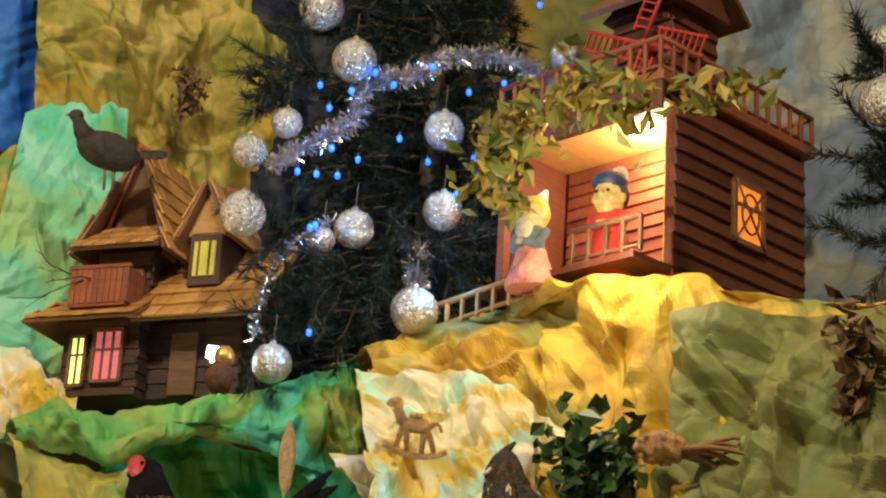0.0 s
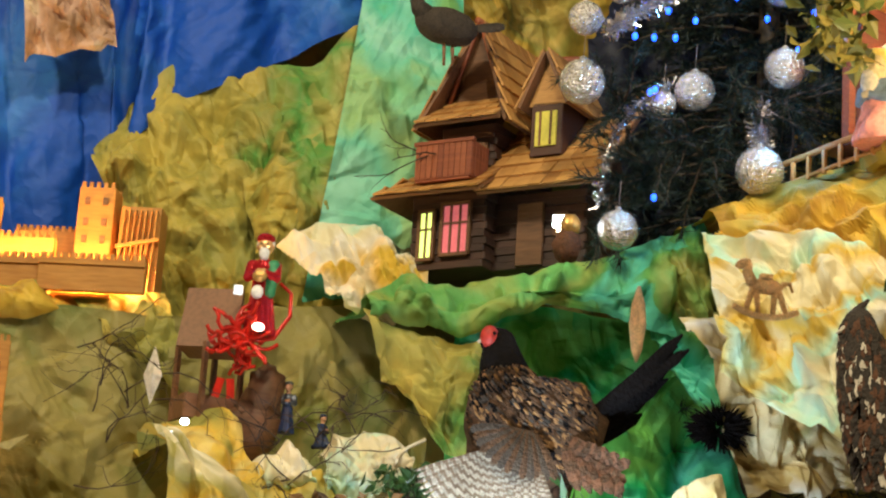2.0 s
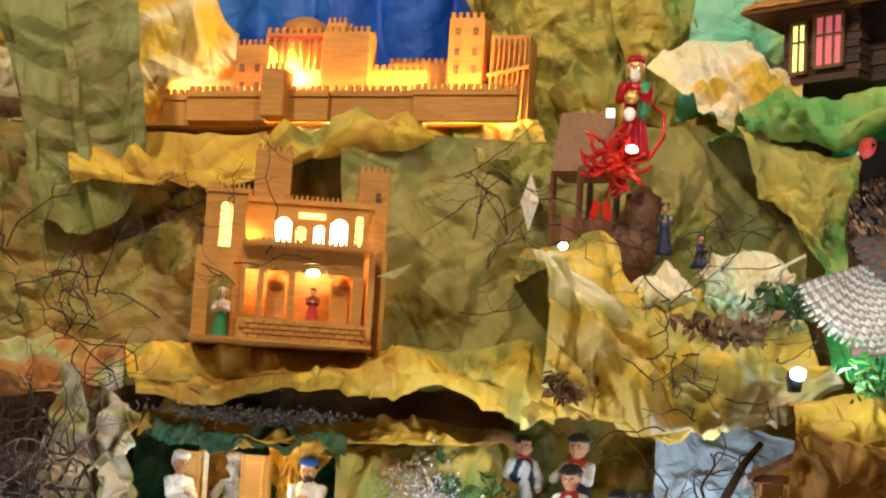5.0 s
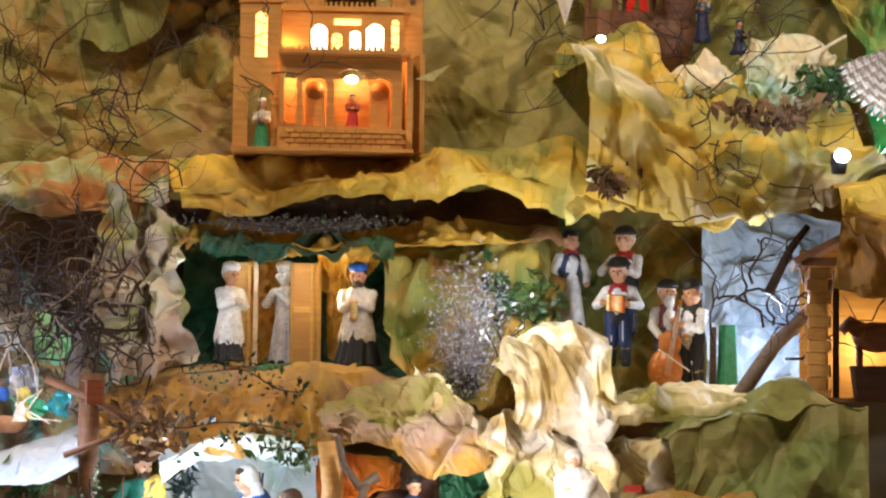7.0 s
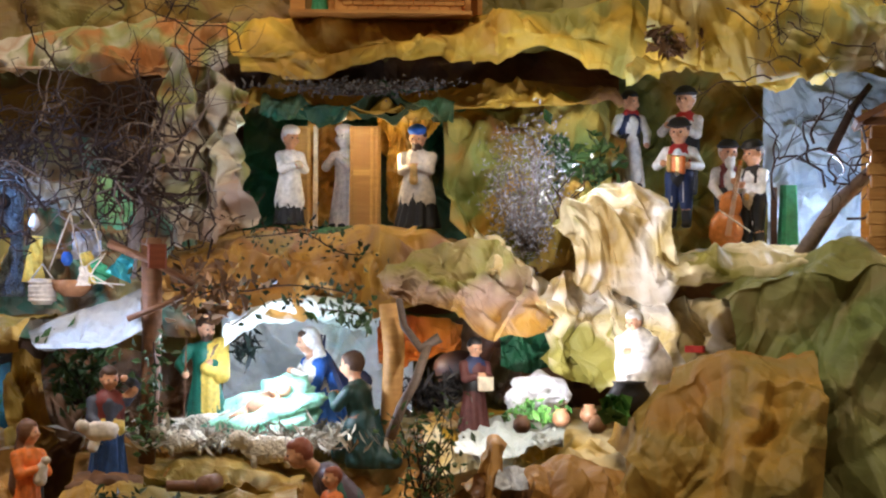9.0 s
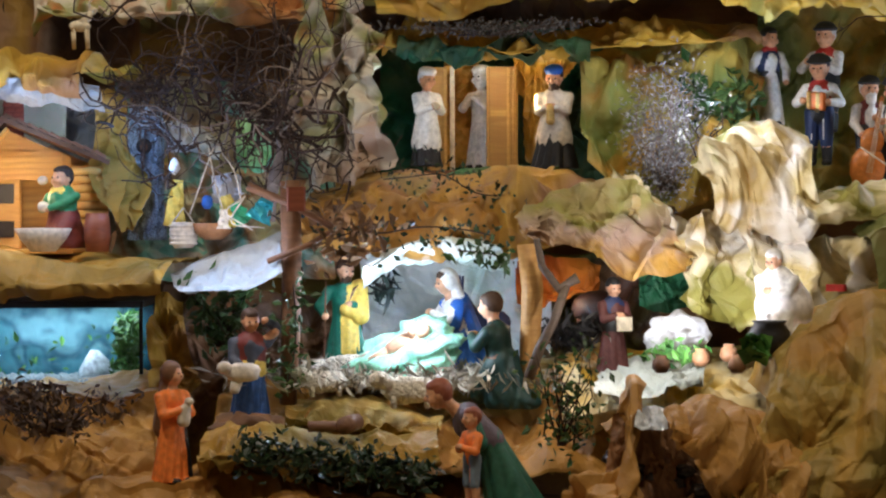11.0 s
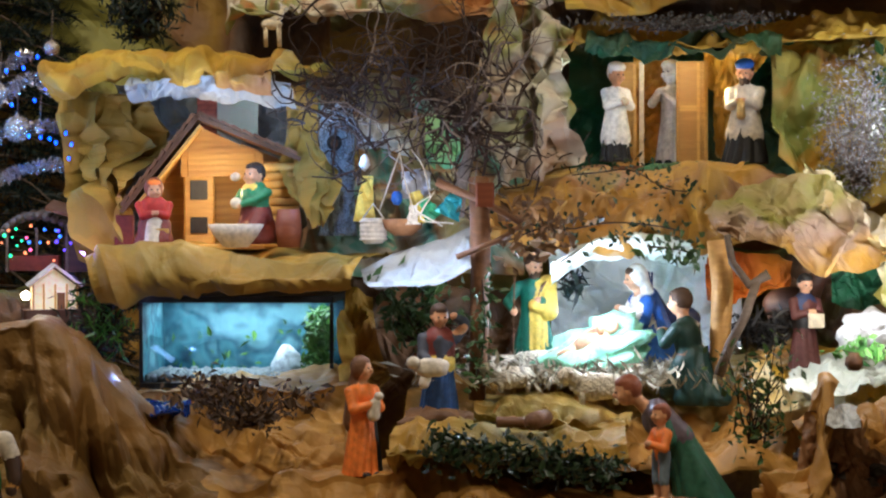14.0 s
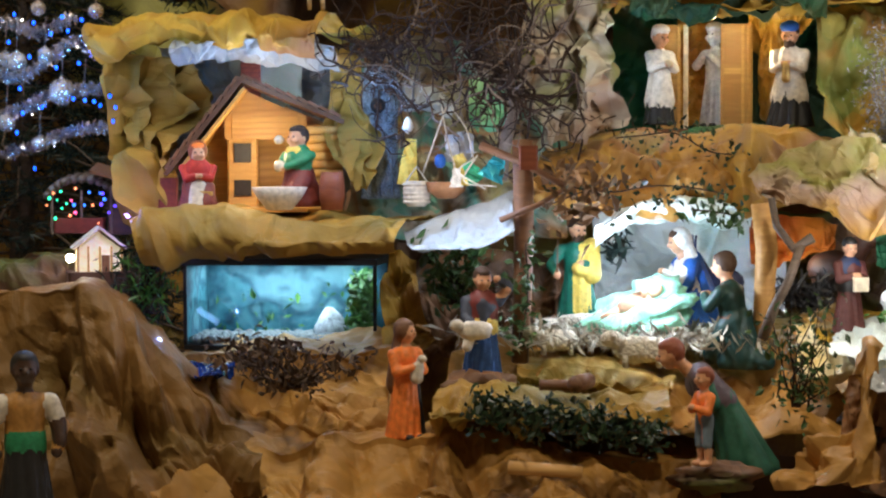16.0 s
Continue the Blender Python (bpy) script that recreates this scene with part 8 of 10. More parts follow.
bush("moss_patch", (0.326, 3.958, 1.898), (0.05, 0.03, 0.05), 130, 0.012, DRYLEAF, "dry sprig at the boulder", seed=33, stems=8)

# bare twigs over the cliffs
for seed, p, way, L, n, r, lab in (
    (1, (0.178, 4.159, 2.225), (0.2, -0.3, 0.6), 0.30, 12, 0.0016, "thin bare twigs over the olive cliff"),
    (2, (0.628, 4.092, 2.238), (-0.2, -0.3, 0.4), 0.26, 9, 0.0015, "thin bare twigs beside the figurines"),
    (3, (-0.464, 4.159, 2.208), (0.1, -0.3, 0.5), 0.26, 9, 0.0016, "thin bare twigs beside the palace"),
    (4, (-0.593, 4.092, 2.001), (-0.3, -0.2, 0.7), 0.30, 12, 0.0019, "dark bare twigs on the brown cliff"),
    (5, (-0.783, 4.092, 2.055), (0.2, -0.2, 0.6), 0.26, 9, 0.0019, "dark bare twigs over the ledge"),
    (6, (0.633, 4.025, 1.668), (0.3, -0.3, 0.6), 0.26, 10, 0.0030, "bare twigs before the pale blue paper"),
    (7, (0.560, 3.757, 1.892), (0.5, -0.4, -0.5), 0.16, 7, 0.0018, "thin twigs hanging from the boulder"),
    (8, (0.466, 3.891, 2.028), (0.5, -0.4, 0.4), 0.24, 8, 0.0018, "thin twigs over the paper stones"),
):
    s = Shape()
    twigs(s, seed, p, way, L, n, r, 0.5, 0.42, forks=3, jitter=0.06)
    single("twig_tangle", s, [TWIG], Matrix.Identity(4), lab, "twigs", kind="stuff")
s = Shape()
twigs(s, 51, (0.879, 4.428, 2.937), (-1, -0.1, 0.15), 0.19, 3, 0.002, 0.2, 0.2, forks=2)
single("twig_tangle", s, [TWIG], Matrix.Identity(4), "thin bare twig beside the log house", "twigs")
# leaning branch beside the barn
s = Shape()
s.tube([(0.578, 4.025, 1.516), (0.644, 4.025, 1.614), (0.724, 4.052, 1.687), (0.765, 4.092, 1.739)], 0.016, 0.012, 0, 9)
single("leaning_branch", s, [PALETWIG], Matrix.Identity(4), "pale leaning branch lit from beside", "branch")
s = Shape()
s.tube([(0.643, 4.092, 1.716), (0.687, 4.092, 1.805), (0.721, 4.092, 1.850)], 0.010, 0.006, 0, 8)
single("leaning_branch", s, [TWIG], Matrix.Identity(4), "dark thin branch leaning on paper", "branch")
# corkscrew tree
tree = thing("corkscrew_tree", at((-0.717, 4.025, 1.484)), "bare twisted corkscrew hazel with a dense tangled crown", "tree")
s = Shape()
s.tube([(0, 0, -0.02), (0.012, 0, 0.06), (0.03, 0, 0.12), (0.02, 0, 0.18), (0.06, 0, 0.22)], 0.014, 0.008, 0, 9)
part("trunk", s, PALETWIG, tree, "pale trunk")
s = Shape()
twigs(s, 61, (0.03, 0, 0.17), (-0.6, -0.1, 0.35), 0.34, 22, 0.0042, 0.55, 0.55, forks=4, jitter=0.03)
twigs(s, 62, (-0.12, 0, 0.20), (-0.4, -0.1, 0.0), 0.24, 20, 0.0035, 0.8, 0.6, forks=4, jitter=0.06)
twigs(s, 63, (0.04, 0, 0.14), (0.3, -0.2, 0.5), 0.20, 10, 0.003, 0.6, 0.5, forks=3)
part("crown", s, TWIG, tree, "dark tangled twigs")
s = Shape()
twigs(s, 64, (-0.05, -0.02, 0.20), (-0.3, -0.2, 0.5), 0.30, 14, 0.0026, 0.6, 0.5, forks=3, jitter=0.08)
part("twig_crown", s, PALETWIG, tree)

# ---- niche of the altar servers ----
statue("altar_server", (-0.443, 4.401, 1.575), 0.205, BLACK, WHITE, "carved altar server in white surplice over black robe", rz=38, hat=WHITE, hair=WHITE, group="altar servers", head=1.1, nod=12, skin=BRONZE, extra=(("cloth", (0, 0.0, 0.52), (0, 0.005, 0.25), 0.115, 0.155, 1.0, 0.86, WHITE), ("egg", (0, -0.16, 0.62), (0.045, 0.04, 0.04), IVORY)))
statue("altar_server", (-0.171, 4.347, 1.568), 0.210, BLACK, LINEN, "carved bearded altar server in white surplice holding a golden vessel", rz=-12, hat=CBLUE, group="altar servers", beard=HAIR, head=1.12, nod=16, skin=BRONZE, broad=1.45, flare=1.25, extra=(("cloth", (0, 0.0, 0.56), (0, 0.0, 0.30), 0.13, 0.185, 1.0, 0.82, LINEN), ("cap", (0, -0.16, 0.47), (0, -0.165, 0.60), 0.045, 0.036, GOLD)))
statue("altar_server", (-0.342, 4.600, 1.573), 0.222, WHITE, WHITE, "white figurine standing half hidden behind the wooden doors", rz=-30, skin=WHITE, hair=WHITE, hat=WHITE, group="altar servers", head=1.1, hands_at=((-0.04, -0.15, 0.70), (0.02, -0.15, 0.70)))
DOOR_H = 0.223
doors = thing("wooden_doors", at((-0.356, 4.508, 1.568)), "tall varnished wooden double doors standing ajar in a niche", "door")
for x, w, rz in ((-0.075, 0.042, 12), (0.058, 0.052, 0), (0.092, 0.016, -40)):
    leaf = part("door_leaf", Shape().box((0, 0, DOOR_H / 2), (w, 0.010, DOOR_H), edge=0.002), PINE, doors, "varnished door leaf", pose(x, 0, 0, 0, 0, rz))
    for k in (-1, 1):
        part("stile", Shape().box((k * (w / 2 - 0.004), -0.006, DOOR_H / 2), (0.007, 0.005, DOOR_H - 0.006), edge=0.001), PINE, leaf)
    if w > 0.03:
        for z in (0.012, DOOR_H * 0.55, DOOR_H - 0.012):
            part("rail", Shape().box((0, -0.005, z), (w - 0.016, 0.004, 0.012), edge=0.001), PINE, leaf)
part("threshold", Shape().box((0, 0, -0.006), (0.20, 0.07, 0.012), edge=0.002), BROWNWOOD, doors)
part("door_post", Shape().box((-0.042, 0.0, DOOR_H / 2), (0.010, 0.010, DOOR_H), edge=0.001), IVORY, doors, "pale lit edge strip")
drape([(-0.433, 4.696, 1.835), (-0.395, 4.696, 1.835), (-0.357, 4.696, 1.836)], [(-0.422, 4.629, 1.579), (-0.384, 4.629, 1.580), (-0.335, 4.629, 1.581)], paper("orange_lit_paper", [(0.55, 0.24, 0.05), (0.65, 0.40, 0.10), (0.45, 0.18, 0.04)]), "orange paper inside the niche", bulge=0.02, rough=0.015, size=0.06)
drape([(-0.268, 4.495, 1.834), (-0.220, 4.495, 1.841), (-0.159, 4.495, 1.836), (-0.110, 4.495, 1.824)], [(-0.259, 4.589, 1.680), (-0.239, 4.589, 1.581), (-0.220, 4.589, 1.569), (-0.209, 4.589, 1.680)], p_cream, "yellow lit paper fold beside the doors", bulge=0.02, rough=0.02, size=0.06)
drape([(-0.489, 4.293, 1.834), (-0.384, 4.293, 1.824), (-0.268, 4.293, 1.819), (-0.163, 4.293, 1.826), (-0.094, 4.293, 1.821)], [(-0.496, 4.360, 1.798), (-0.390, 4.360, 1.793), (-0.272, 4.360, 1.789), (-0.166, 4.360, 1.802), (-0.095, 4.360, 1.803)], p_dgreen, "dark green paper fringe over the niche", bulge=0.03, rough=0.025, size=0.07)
drape([(-0.391, 4.293, 1.562), (-0.299, 4.293, 1.575), (-0.206, 4.293, 1.570), (-0.159, 4.293, 1.565)], [(-0.392, 4.186, 1.540), (-0.291, 4.186, 1.537), (-0.200, 4.186, 1.543), (-0.155, 4.186, 1.552)], p_dgreen, "green paper mat at the doors", bulge=0.01, rough=0.01, size=0.05, shelf=0.12)
lamp("niche_lamp", "POINT", (-0.297, 4.387, 1.769), 0.36, (1.0, 0.72, 0.35), 0.003)
lamp("niche_lamp", "POINT", (-0.223, 4.347, 1.718), 0.36, (1.0, 0.72, 0.35), 0.003)
lamp("niche_lamp", "POINT", (-0.359, 4.47, 1.80), 0.16, COOL, 0.003)
lamp("niche_lamp", "POINT", (-0.469, 4.186, 1.706), 0.5, COOL, 0.003)

# ---- musicians ----
statue("musician", (0.271, 4.374, 1.657), 0.200, LINEN, WHITE, "carved girl in white blouse and pale apron", rz=18, hair=BLACK, apron=WHITE, arms="down", group="musicians", vest=NAVY, head=1.15, turn=20, nod=8, skin=BRONZE, extra=(("cap", (-0.05, -0.03, 0.775), (0.05, -0.03, 0.775), 0.035, 0.035, RED),))
statue("musician", (0.385, 4.347, 1.640), 0.220, BLACK, LINEN, "carved grey-haired man in a red waistcoat and black hat", rz=-25, hair=LINEN, hat=BLACK, group="musicians", vest=RED, head=1.15, legs=True, skin=BRONZE, brim=0.02, hands_at=((-0.13, -0.14, 0.66), (0.02, -0.16, 0.62)))
statue("musician", (0.361, 4.213, 1.570), 0.215, NAVY, WHITE, "carved accordion player in dark hat and white sleeves", rz=-18, hat=BLACK, group="musicians", vest=RED, head=1.18, legs=True, skin=BRONZE, brim=0.018, nod=10, hands_at=((-0.115, -0.16, 0.60), (0.115, -0.16, 0.58)), extra=(("box", (-0.055, -0.175, 0.60), (0.022, 0.04, 0.085), GOLD), ("box", (-0.01, -0.175, 0.595), (0.018, 0.035, 0.08), ORANGE), ("box", (0.028, -0.175, 0.59), (0.018, 0.038, 0.082), GOLD), ("box", (0.07, -0.175, 0.585), (0.022, 0.04, 0.085), ORANGE)))
statue("musician", (0.458, 4.213, 1.537), 0.205, BLACK, LINEN, "carved bearded bass player in a dark hat", rz=12, hat=BLACK, hair=LINEN, group="musicians", beard=LINEN, vest=DRED, head=1.15, legs=True, skin=BRONZE, brim=0.018, hands_at=((-0.12, -0.15, 0.46), (0.0, -0.18, 0.62)))
statue("musician", (0.503, 4.159, 1.524), 0.215, BLACK, WHITE, "carved musician in white shirt and black breeches with a brass buckle", rz=-48, hat=BLACK, group="musicians", vest=BLACK, sash=LINEN, head=1.15, legs=True, skin=BRONZE, brim=0.012, nod=8, extra=(("egg", (0, -0.10, 0.50), (0.03, 0.03, 0.03), GOLD),))
s = Shape()
s.lathe([(0.004, -0.012), (0.030, -0.01), (0.036, 0.0), (0.030, 0.01), (0.004, 0.012)], (0, 0, 0.04), 0, 16, squash=1.25, turn=(90, 0, 0))
s.lathe([(0.004, -0.012), (0.020, -0.01), (0.024, 0.0), (0.020, 0.01), (0.004, 0.012)], (0, 0, 0.092), 0, 16, squash=1.2, turn=(90, 0, 0))
s.tube([(0, -0.012, 0.10), (0, -0.014, 0.18)], 0.005, 0.004, 0, 6)
for i in range(4):
    s.tube([(-0.005 + i * 0.0033, -0.016, 0.03), (-0.003 + i * 0.002, -0.018, 0.17)], 0.0006, None, 1, 4)
s.tube([(-0.03, -0.03, 0.075), (0.04, -0.03, 0.045)], 0.0015, None, 1, 5)
single("double_bass", s, [mat("orange_varnish", (0.50, 0.16, 0.03), 0.25), IVORY], at((0.440, 4.132, 1.525), 10, 0, 10), "small orange varnished double bass with a bow", "instrument")
single("green_cloth_post", Shape().box((0, 0, 0.07), (0.04, 0.03, 0.14), edge=0.008, taper=0.75), [GREEN], at((0.572, 4.159, 1.516), 20), "green cloth hung on a post", "cloth")
single("wooden_post", Shape().box((0, 0, 0.06), (0.012, 0.012, 0.13)), [BROWNWOOD], at((0.547, 4.186, 1.527)), "thin dark wooden post", "post")
lamp("musicians_lamp", "POINT", (0.660, 4.170, 1.700), 2.4, (0.72, 0.86, 1.0), 0.003)
lamp("musicians_lamp", "POINT", (0.136, 3.998, 1.721), 2.0, (0.85, 0.93, 1.0), 0.003)
lamp("rock_lamp", "SPOT", (0.048, 3.408, 1.244), 16, (1.0, 0.95, 0.87), 0.003, (0.182, 3.931, 1.434), 64, 0.7)

# ---- small open barn ----
barn = thing("toy_barn", at((0.777, 3.958, 1.505), -8), "small open wooden barn with stone corners and lit yellow inside", "barn")
part("back_wall", Shape().box((0.04, 0.17, 0.15), (0.26, 0.01, 0.30)), PINE, barn, "yellow lit back wall")
part("floor", Shape().box((0.04, 0.08, 0.004), (0.28, 0.20, 0.008)), BROWNWOOD, barn)
pier = part("pier", Shape().box((-0.06, 0, 0.125), (0.034, 0.03, 0.25)), PALEWOOD, barn, "corner pier of pale blocks")
blk = Shape().box((0, 0, 0), (0.042, 0.036, 0.021), edge=0.003).mesh("block", PALEWOOD)
for i in range(11):
    ob = new("block", blk)
    ob.parent, ob.matrix_basis = pier, pose(-0.06 + 0.003 * (-1) ** i, 0, 0.012 + i * 0.0232)
part("post", Shape().box((-0.026, 0.01, 0.125), (0.012, 0.012, 0.25)), BROWNWOOD, barn)
part("side_wall", Shape().box((0.17, 0.08, 0.14), (0.01, 0.2, 0.28)), PALEWOOD, barn)
for sg in (-1, 1):
    part("roof_slope", Shape().box((0.05 + sg * 0.075, 0.06, 0.305), (0.185, 0.26, 0.012), turn=(0, sg * 28, 0), edge=0.003), BROWNWOOD, barn, "reddish-brown roof")
part("eaves_beam", Shape().box((0.05, -0.055, 0.262), (0.29, 0.012, 0.016), edge=0.002), BROWNWOOD, barn)
s = Shape()
s.ball((0.055, 0.03, 0.125), (0.05, 0.025, 0.03), 0, 14)
s.tube([(0.03, 0.03, 0.13), (0.0, 0.02, 0.15), (-0.015, 0.02, 0.135)], 0.02, 0.011, 0, 8)
for x in (0.02, 0.08):
    s.tube([(x, 0.03, 0.11), (x, 0.03, 0.03)], 0.008, 0.006, 0, 6)
single("cow_figurine", s, [BROWNWOOD], barn.matrix_basis @ pose(0, 0.02, 0), "small brown cow figurine in the barn", "figurine")
single("feed_trough", Shape().box((0, 0, 0.03), (0.07, 0.04, 0.06), edge=0.006, taper=1.2), [DARKLOG], barn.matrix_basis @ pose(0.04, -0.02, 0.008), "dark feed trough in the barn", "trough")
lamp("barn_lamp", "POINT", tuple(barn.matrix_basis @ Vector((0.03, 0.11, 0.11))), 0.55, (1.0, 0.72, 0.30), 0.003)

# ---- crib cave ----
statue("saint_joseph_statue", (-0.577, 4.112, 1.159), 0.232, TEALROBE, TEALROBE, "plaster standing bearded man in yellow and green robes", rz=8, broad=1.35, beard=HAIR, turn=30, nod=22, flare=1.15, hands_at=((-0.17, -0.13, 0.50), (0.03, -0.15, 0.60)), extra=(("cloth", (0.035, -0.035, 0.70), (0.02, -0.085, 0.0), 0.07, 0.105, 1.0, 0.8, CYELLOW), ("cap", (0.12, 0.0, 0.74), (0.13, -0.10, 0.50), 0.075, 0.075, CYELLOW), ("cap", (0.13, -0.08, 0.52), (0.0, -0.14, 0.56), 0.062, 0.05, CYELLOW), ("cap", (-0.185, -0.14, 0.0), (-0.165, -0.14, 0.80), 0.009, 0.009, BROWNWOOD)))
statue("kneeling_mother_statue", (-0.345, 4.092, 1.161), 0.250, CBLUE, WHITE, "plaster kneeling mother in blue with a white veil", rz=-62, kneel=True, hair=HAIR, lean=12, broad=1.2, veil=WHITE, nod=14, hands_at=((-0.012, -0.20, 0.50), (0.012, -0.20, 0.50)), extra=(("cloth", (0.0, 0.07, 0.56), (0.0, 0.16, 0.03), 0.10, 0.17, 1.0, 0.8, CBLUE), ("cap", (0.12, 0.0, 0.55), (0.13, -0.07, 0.40), 0.06, 0.055, CBLUE), ("cap", (-0.12, 0.0, 0.55), (-0.13, -0.07, 0.40), 0.06, 0.055, CBLUE)))
s = Shape()
s.ball((0, 0, 0.035), (0.108, 0.062, 0.034), 0, 34, bumpy=0.5, seed=2)
s.ball((0.03, 0.02, 0.05), (0.06, 0.045, 0.034), 0, 24, bumpy=0.6, seed=5)
s.ball((0.0, -0.012, 0.065), (0.042, 0.022, 0.018), 1, 12, turn=(0, -15, 0))
s.ball((0.040, -0.012, 0.085), (0.017, 0.016, 0.017), 1, 10)
s.tube([(0.02, -0.02, 0.075), (0.02, -0.03, 0.11)], 0.007, 0.005, 1, 6)
s.tube([(-0.03, -0.015, 0.06), (-0.07, -0.025, 0.055)], 0.009, 0.006, 1, 6)
single("crib_child_statue", s, [mat("pale_green_cloth", (0.32, 0.70, 0.52), 0.6, vary=0.4, scale=25), SKIN], at((-0.435, 3.971, 1.180), 8, 26, -14), "plaster infant lying on a pale green cloth", "figurine")
statue("kneeling_shepherd_statue", (-0.250, 3.918, 1.113), 0.262, DUSKGREEN, DUSKGREEN, "plaster kneeling shepherd seen from behind in dark green", rz=-112, kneel=True, lean=10, broad=1.35, nod=10, sash=BROWNWOOD, flare=0.95, hands_at=((-0.02, -0.19, 0.52), (0.02, -0.19, 0.52)), extra=(("cap", (-0.03, -0.06, 0.16), (-0.07, -0.24, 0.10), 0.06, 0.05, BROWNWOOD), ("cap", (-0.07, -0.24, 0.10), (-0.07, -0.27, 0.0), 0.042, 0.04, BROWNWOOD)))
statue("shepherd_statue", (-0.717, 3.837, 1.081), 0.222, mat("dull_blue_skirt", (0.02, 0.065, 0.20), 0.55), mat("brown_blue_shirt", (0.05, 0.055, 0.075), 0.55), "plaster shepherd shading his eyes, in red waistcoat and blue apron", rz=14, arms="up", vest=DRED, broad=1.35, nod=14, turn=12, skin=BRONZE, sash=CYELLOW, hands_at=((-0.06, -0.17, 0.50), (0.115, -0.07, 0.90)), extra=(("cap", (-0.10, -0.14, 0.46), (-0.14, -0.15, 0.34), 0.050, 0.045, LINEN), ("egg", (-0.07, -0.19, 0.50), (0.034, 0.038, 0.032), LINEN), ("cap", (0.125, 0.0, 0.72), (0.20, -0.03, 0.80), 0.04, 0.034, BRONZE)))
single("lamb_figurine", Shape().ball((0, 0, 0.02), (0.035, 0.018, 0.018), 0, 12, bumpy=0.3).ball((-0.034, -0.006, 0.03), (0.014, 0.011, 0.012), 0, 10), [LINEN], at((-0.712, 3.730, 1.172), 20), "small white lamb under the arm of the shepherd", "figurine")
statue("woman_statue", (-0.836, 3.703, 0.997), 0.216, ORANGE, ORANGE, "plaster woman in an orange robe carrying a lamb", rz=52, hair=BROWNWOOD, broad=1.25, turn=20, skin=BRONZE, veil=BROWNWOOD, extra=(("cap", (0.0, -0.15, 0.52), (0.01, -0.17, 0.62), 0.058, 0.045, LINEN), ("egg", (0.02, -0.20, 0.68), (0.036, 0.045, 0.034), LINEN), ("cloth", (0.07, -0.03, 0.44), (0.08, -0.05, 0.05), 0.05, 0.075, 1.0, 1.0, BLACK)))
statue("bowing_woman_statue", (-0.215, 3.649, 0.960), 0.268, MUTEGREEN, SLATE, "plaster bowing woman in a green skirt and dull purple shawl", rz=-78, lean=39, broad=1.35, hair=RUSTWOOD, nod=15, flare=1.25, skin=BRONZE, hands_at=((-0.06, -0.20, 0.42), (0.06, -0.20, 0.44)), extra=(("cap", (0.11, 0.02, 0.70), (0.12, -0.08, 0.50), 0.06, 0.055, MUTEGREEN), ("cap", (-0.11, 0.02, 0.70), (-0.10, -0.12, 0.48), 0.06, 0.055, MUTEGREEN)))
statue("child_statue", (-0.279, 3.530, 0.985), 0.165, PALEBLUE, ORANGE, "plaster fair-haired child in an orange shirt", rz=-50, hair=RUSTWOOD, broad=1.05, legs=True, shoes=BRONZE, skin=BRONZE, head=1.15)


def sheep(p, rz, k, label, material=None):
    s = Shape()
    s.ball((0, 0, 0.028), (0.045, 0.022, 0.022), 0, 16, bumpy=0.25)
    s.ball((-0.048, 0, 0.045), (0.018, 0.013, 0.014), 0, 10)
    s.tube([(-0.03, 0, 0.035), (-0.045, 0, 0.045)], 0.014, 0.012, 0, 8)
    for x in (-0.025, 0.028):
        for y in (-0.012, 0.012):
            s.tube([(x, y, 0.02), (x, y, 0)], 0.005, 0.004, 0, 6)
    for y in (-0.014, 0.014):
        s.ball((-0.044, y, 0.05), (0.005, 0.008, 0.004), 0, 6)
    single("sheep_figurine", s, [material or WOOL], at(p, rz) @ Matrix.Scale(k, 4), label, "figurine", "sheep before the crib")


WOOL = mat("painted_wool", (0.66, 0.60, 0.48), 0.8, bump=0.9, bscale=150)
sheep((-0.582, 3.864, 1.138), 15, 0.95, "white plaster sheep lying before the crib")
sheep((-0.414, 3.784, 1.125), 10, 1.15, "cream plaster sheep with curly wool before the crib")
sheep((-0.547, 3.958, 1.169), 170, 0.8, "white plaster lamb beside the crib")
sheep((-0.617, 3.985, 1.162), 200, 0.7, "white plaster lamb in the straw")
rng = np.random.RandomState(77)
c0 = Vector((-0.473, 3.971, 1.155))
cs = [c0 + Vector((0.03 + rng.randn() * 0.12, rng.randn() * 0.06, abs(rng.randn()) * 0.016)) for _ in range(2800)]
single("straw_litter", leaf_mesh("straw", cs, 0.019, STRAW, 3, 0.05, 0.0), None, Matrix.Identity(4), "loose straw and hay round the crib", "straw", kind="stuff")
s = Shape()
s.ball((0, 0, 0.05), (0.05, 0.025, 0.03), 0, 14)
s.tube([(-0.035, 0, 0.065), (-0.055, 0, 0.10), (-0.06, 0, 0.105)], 0.018, 0.014, 0, 8)
s.ball((-0.07, -0.005, 0.098), (0.024, 0.012, 0.013), 0, 10)
for y in (-0.008, 0.008):
    s.tube([(-0.056, y, 0.11), (-0.054, y * 1.6, 0.145)], 0.004, 0.002, 0, 5)
for x in (-0.03, 0.035):
    s.tube([(x, 0, 0.04), (x, 0, 0)], 0.007, 0.005, 0, 6)
single("donkey_figurine", s, [NAVY], at((-0.300, 4.186, 1.207), 20), "dark blue-grey donkey figurine behind the crib", "figurine")
single("ox_figurine", s.mesh("ox", [DARKLOG]), None, at((-0.076, 4.132, 1.229), 150) @ Matrix.Scale(1.2, 4), "brown ox figurine under the rust paper", "figurine")
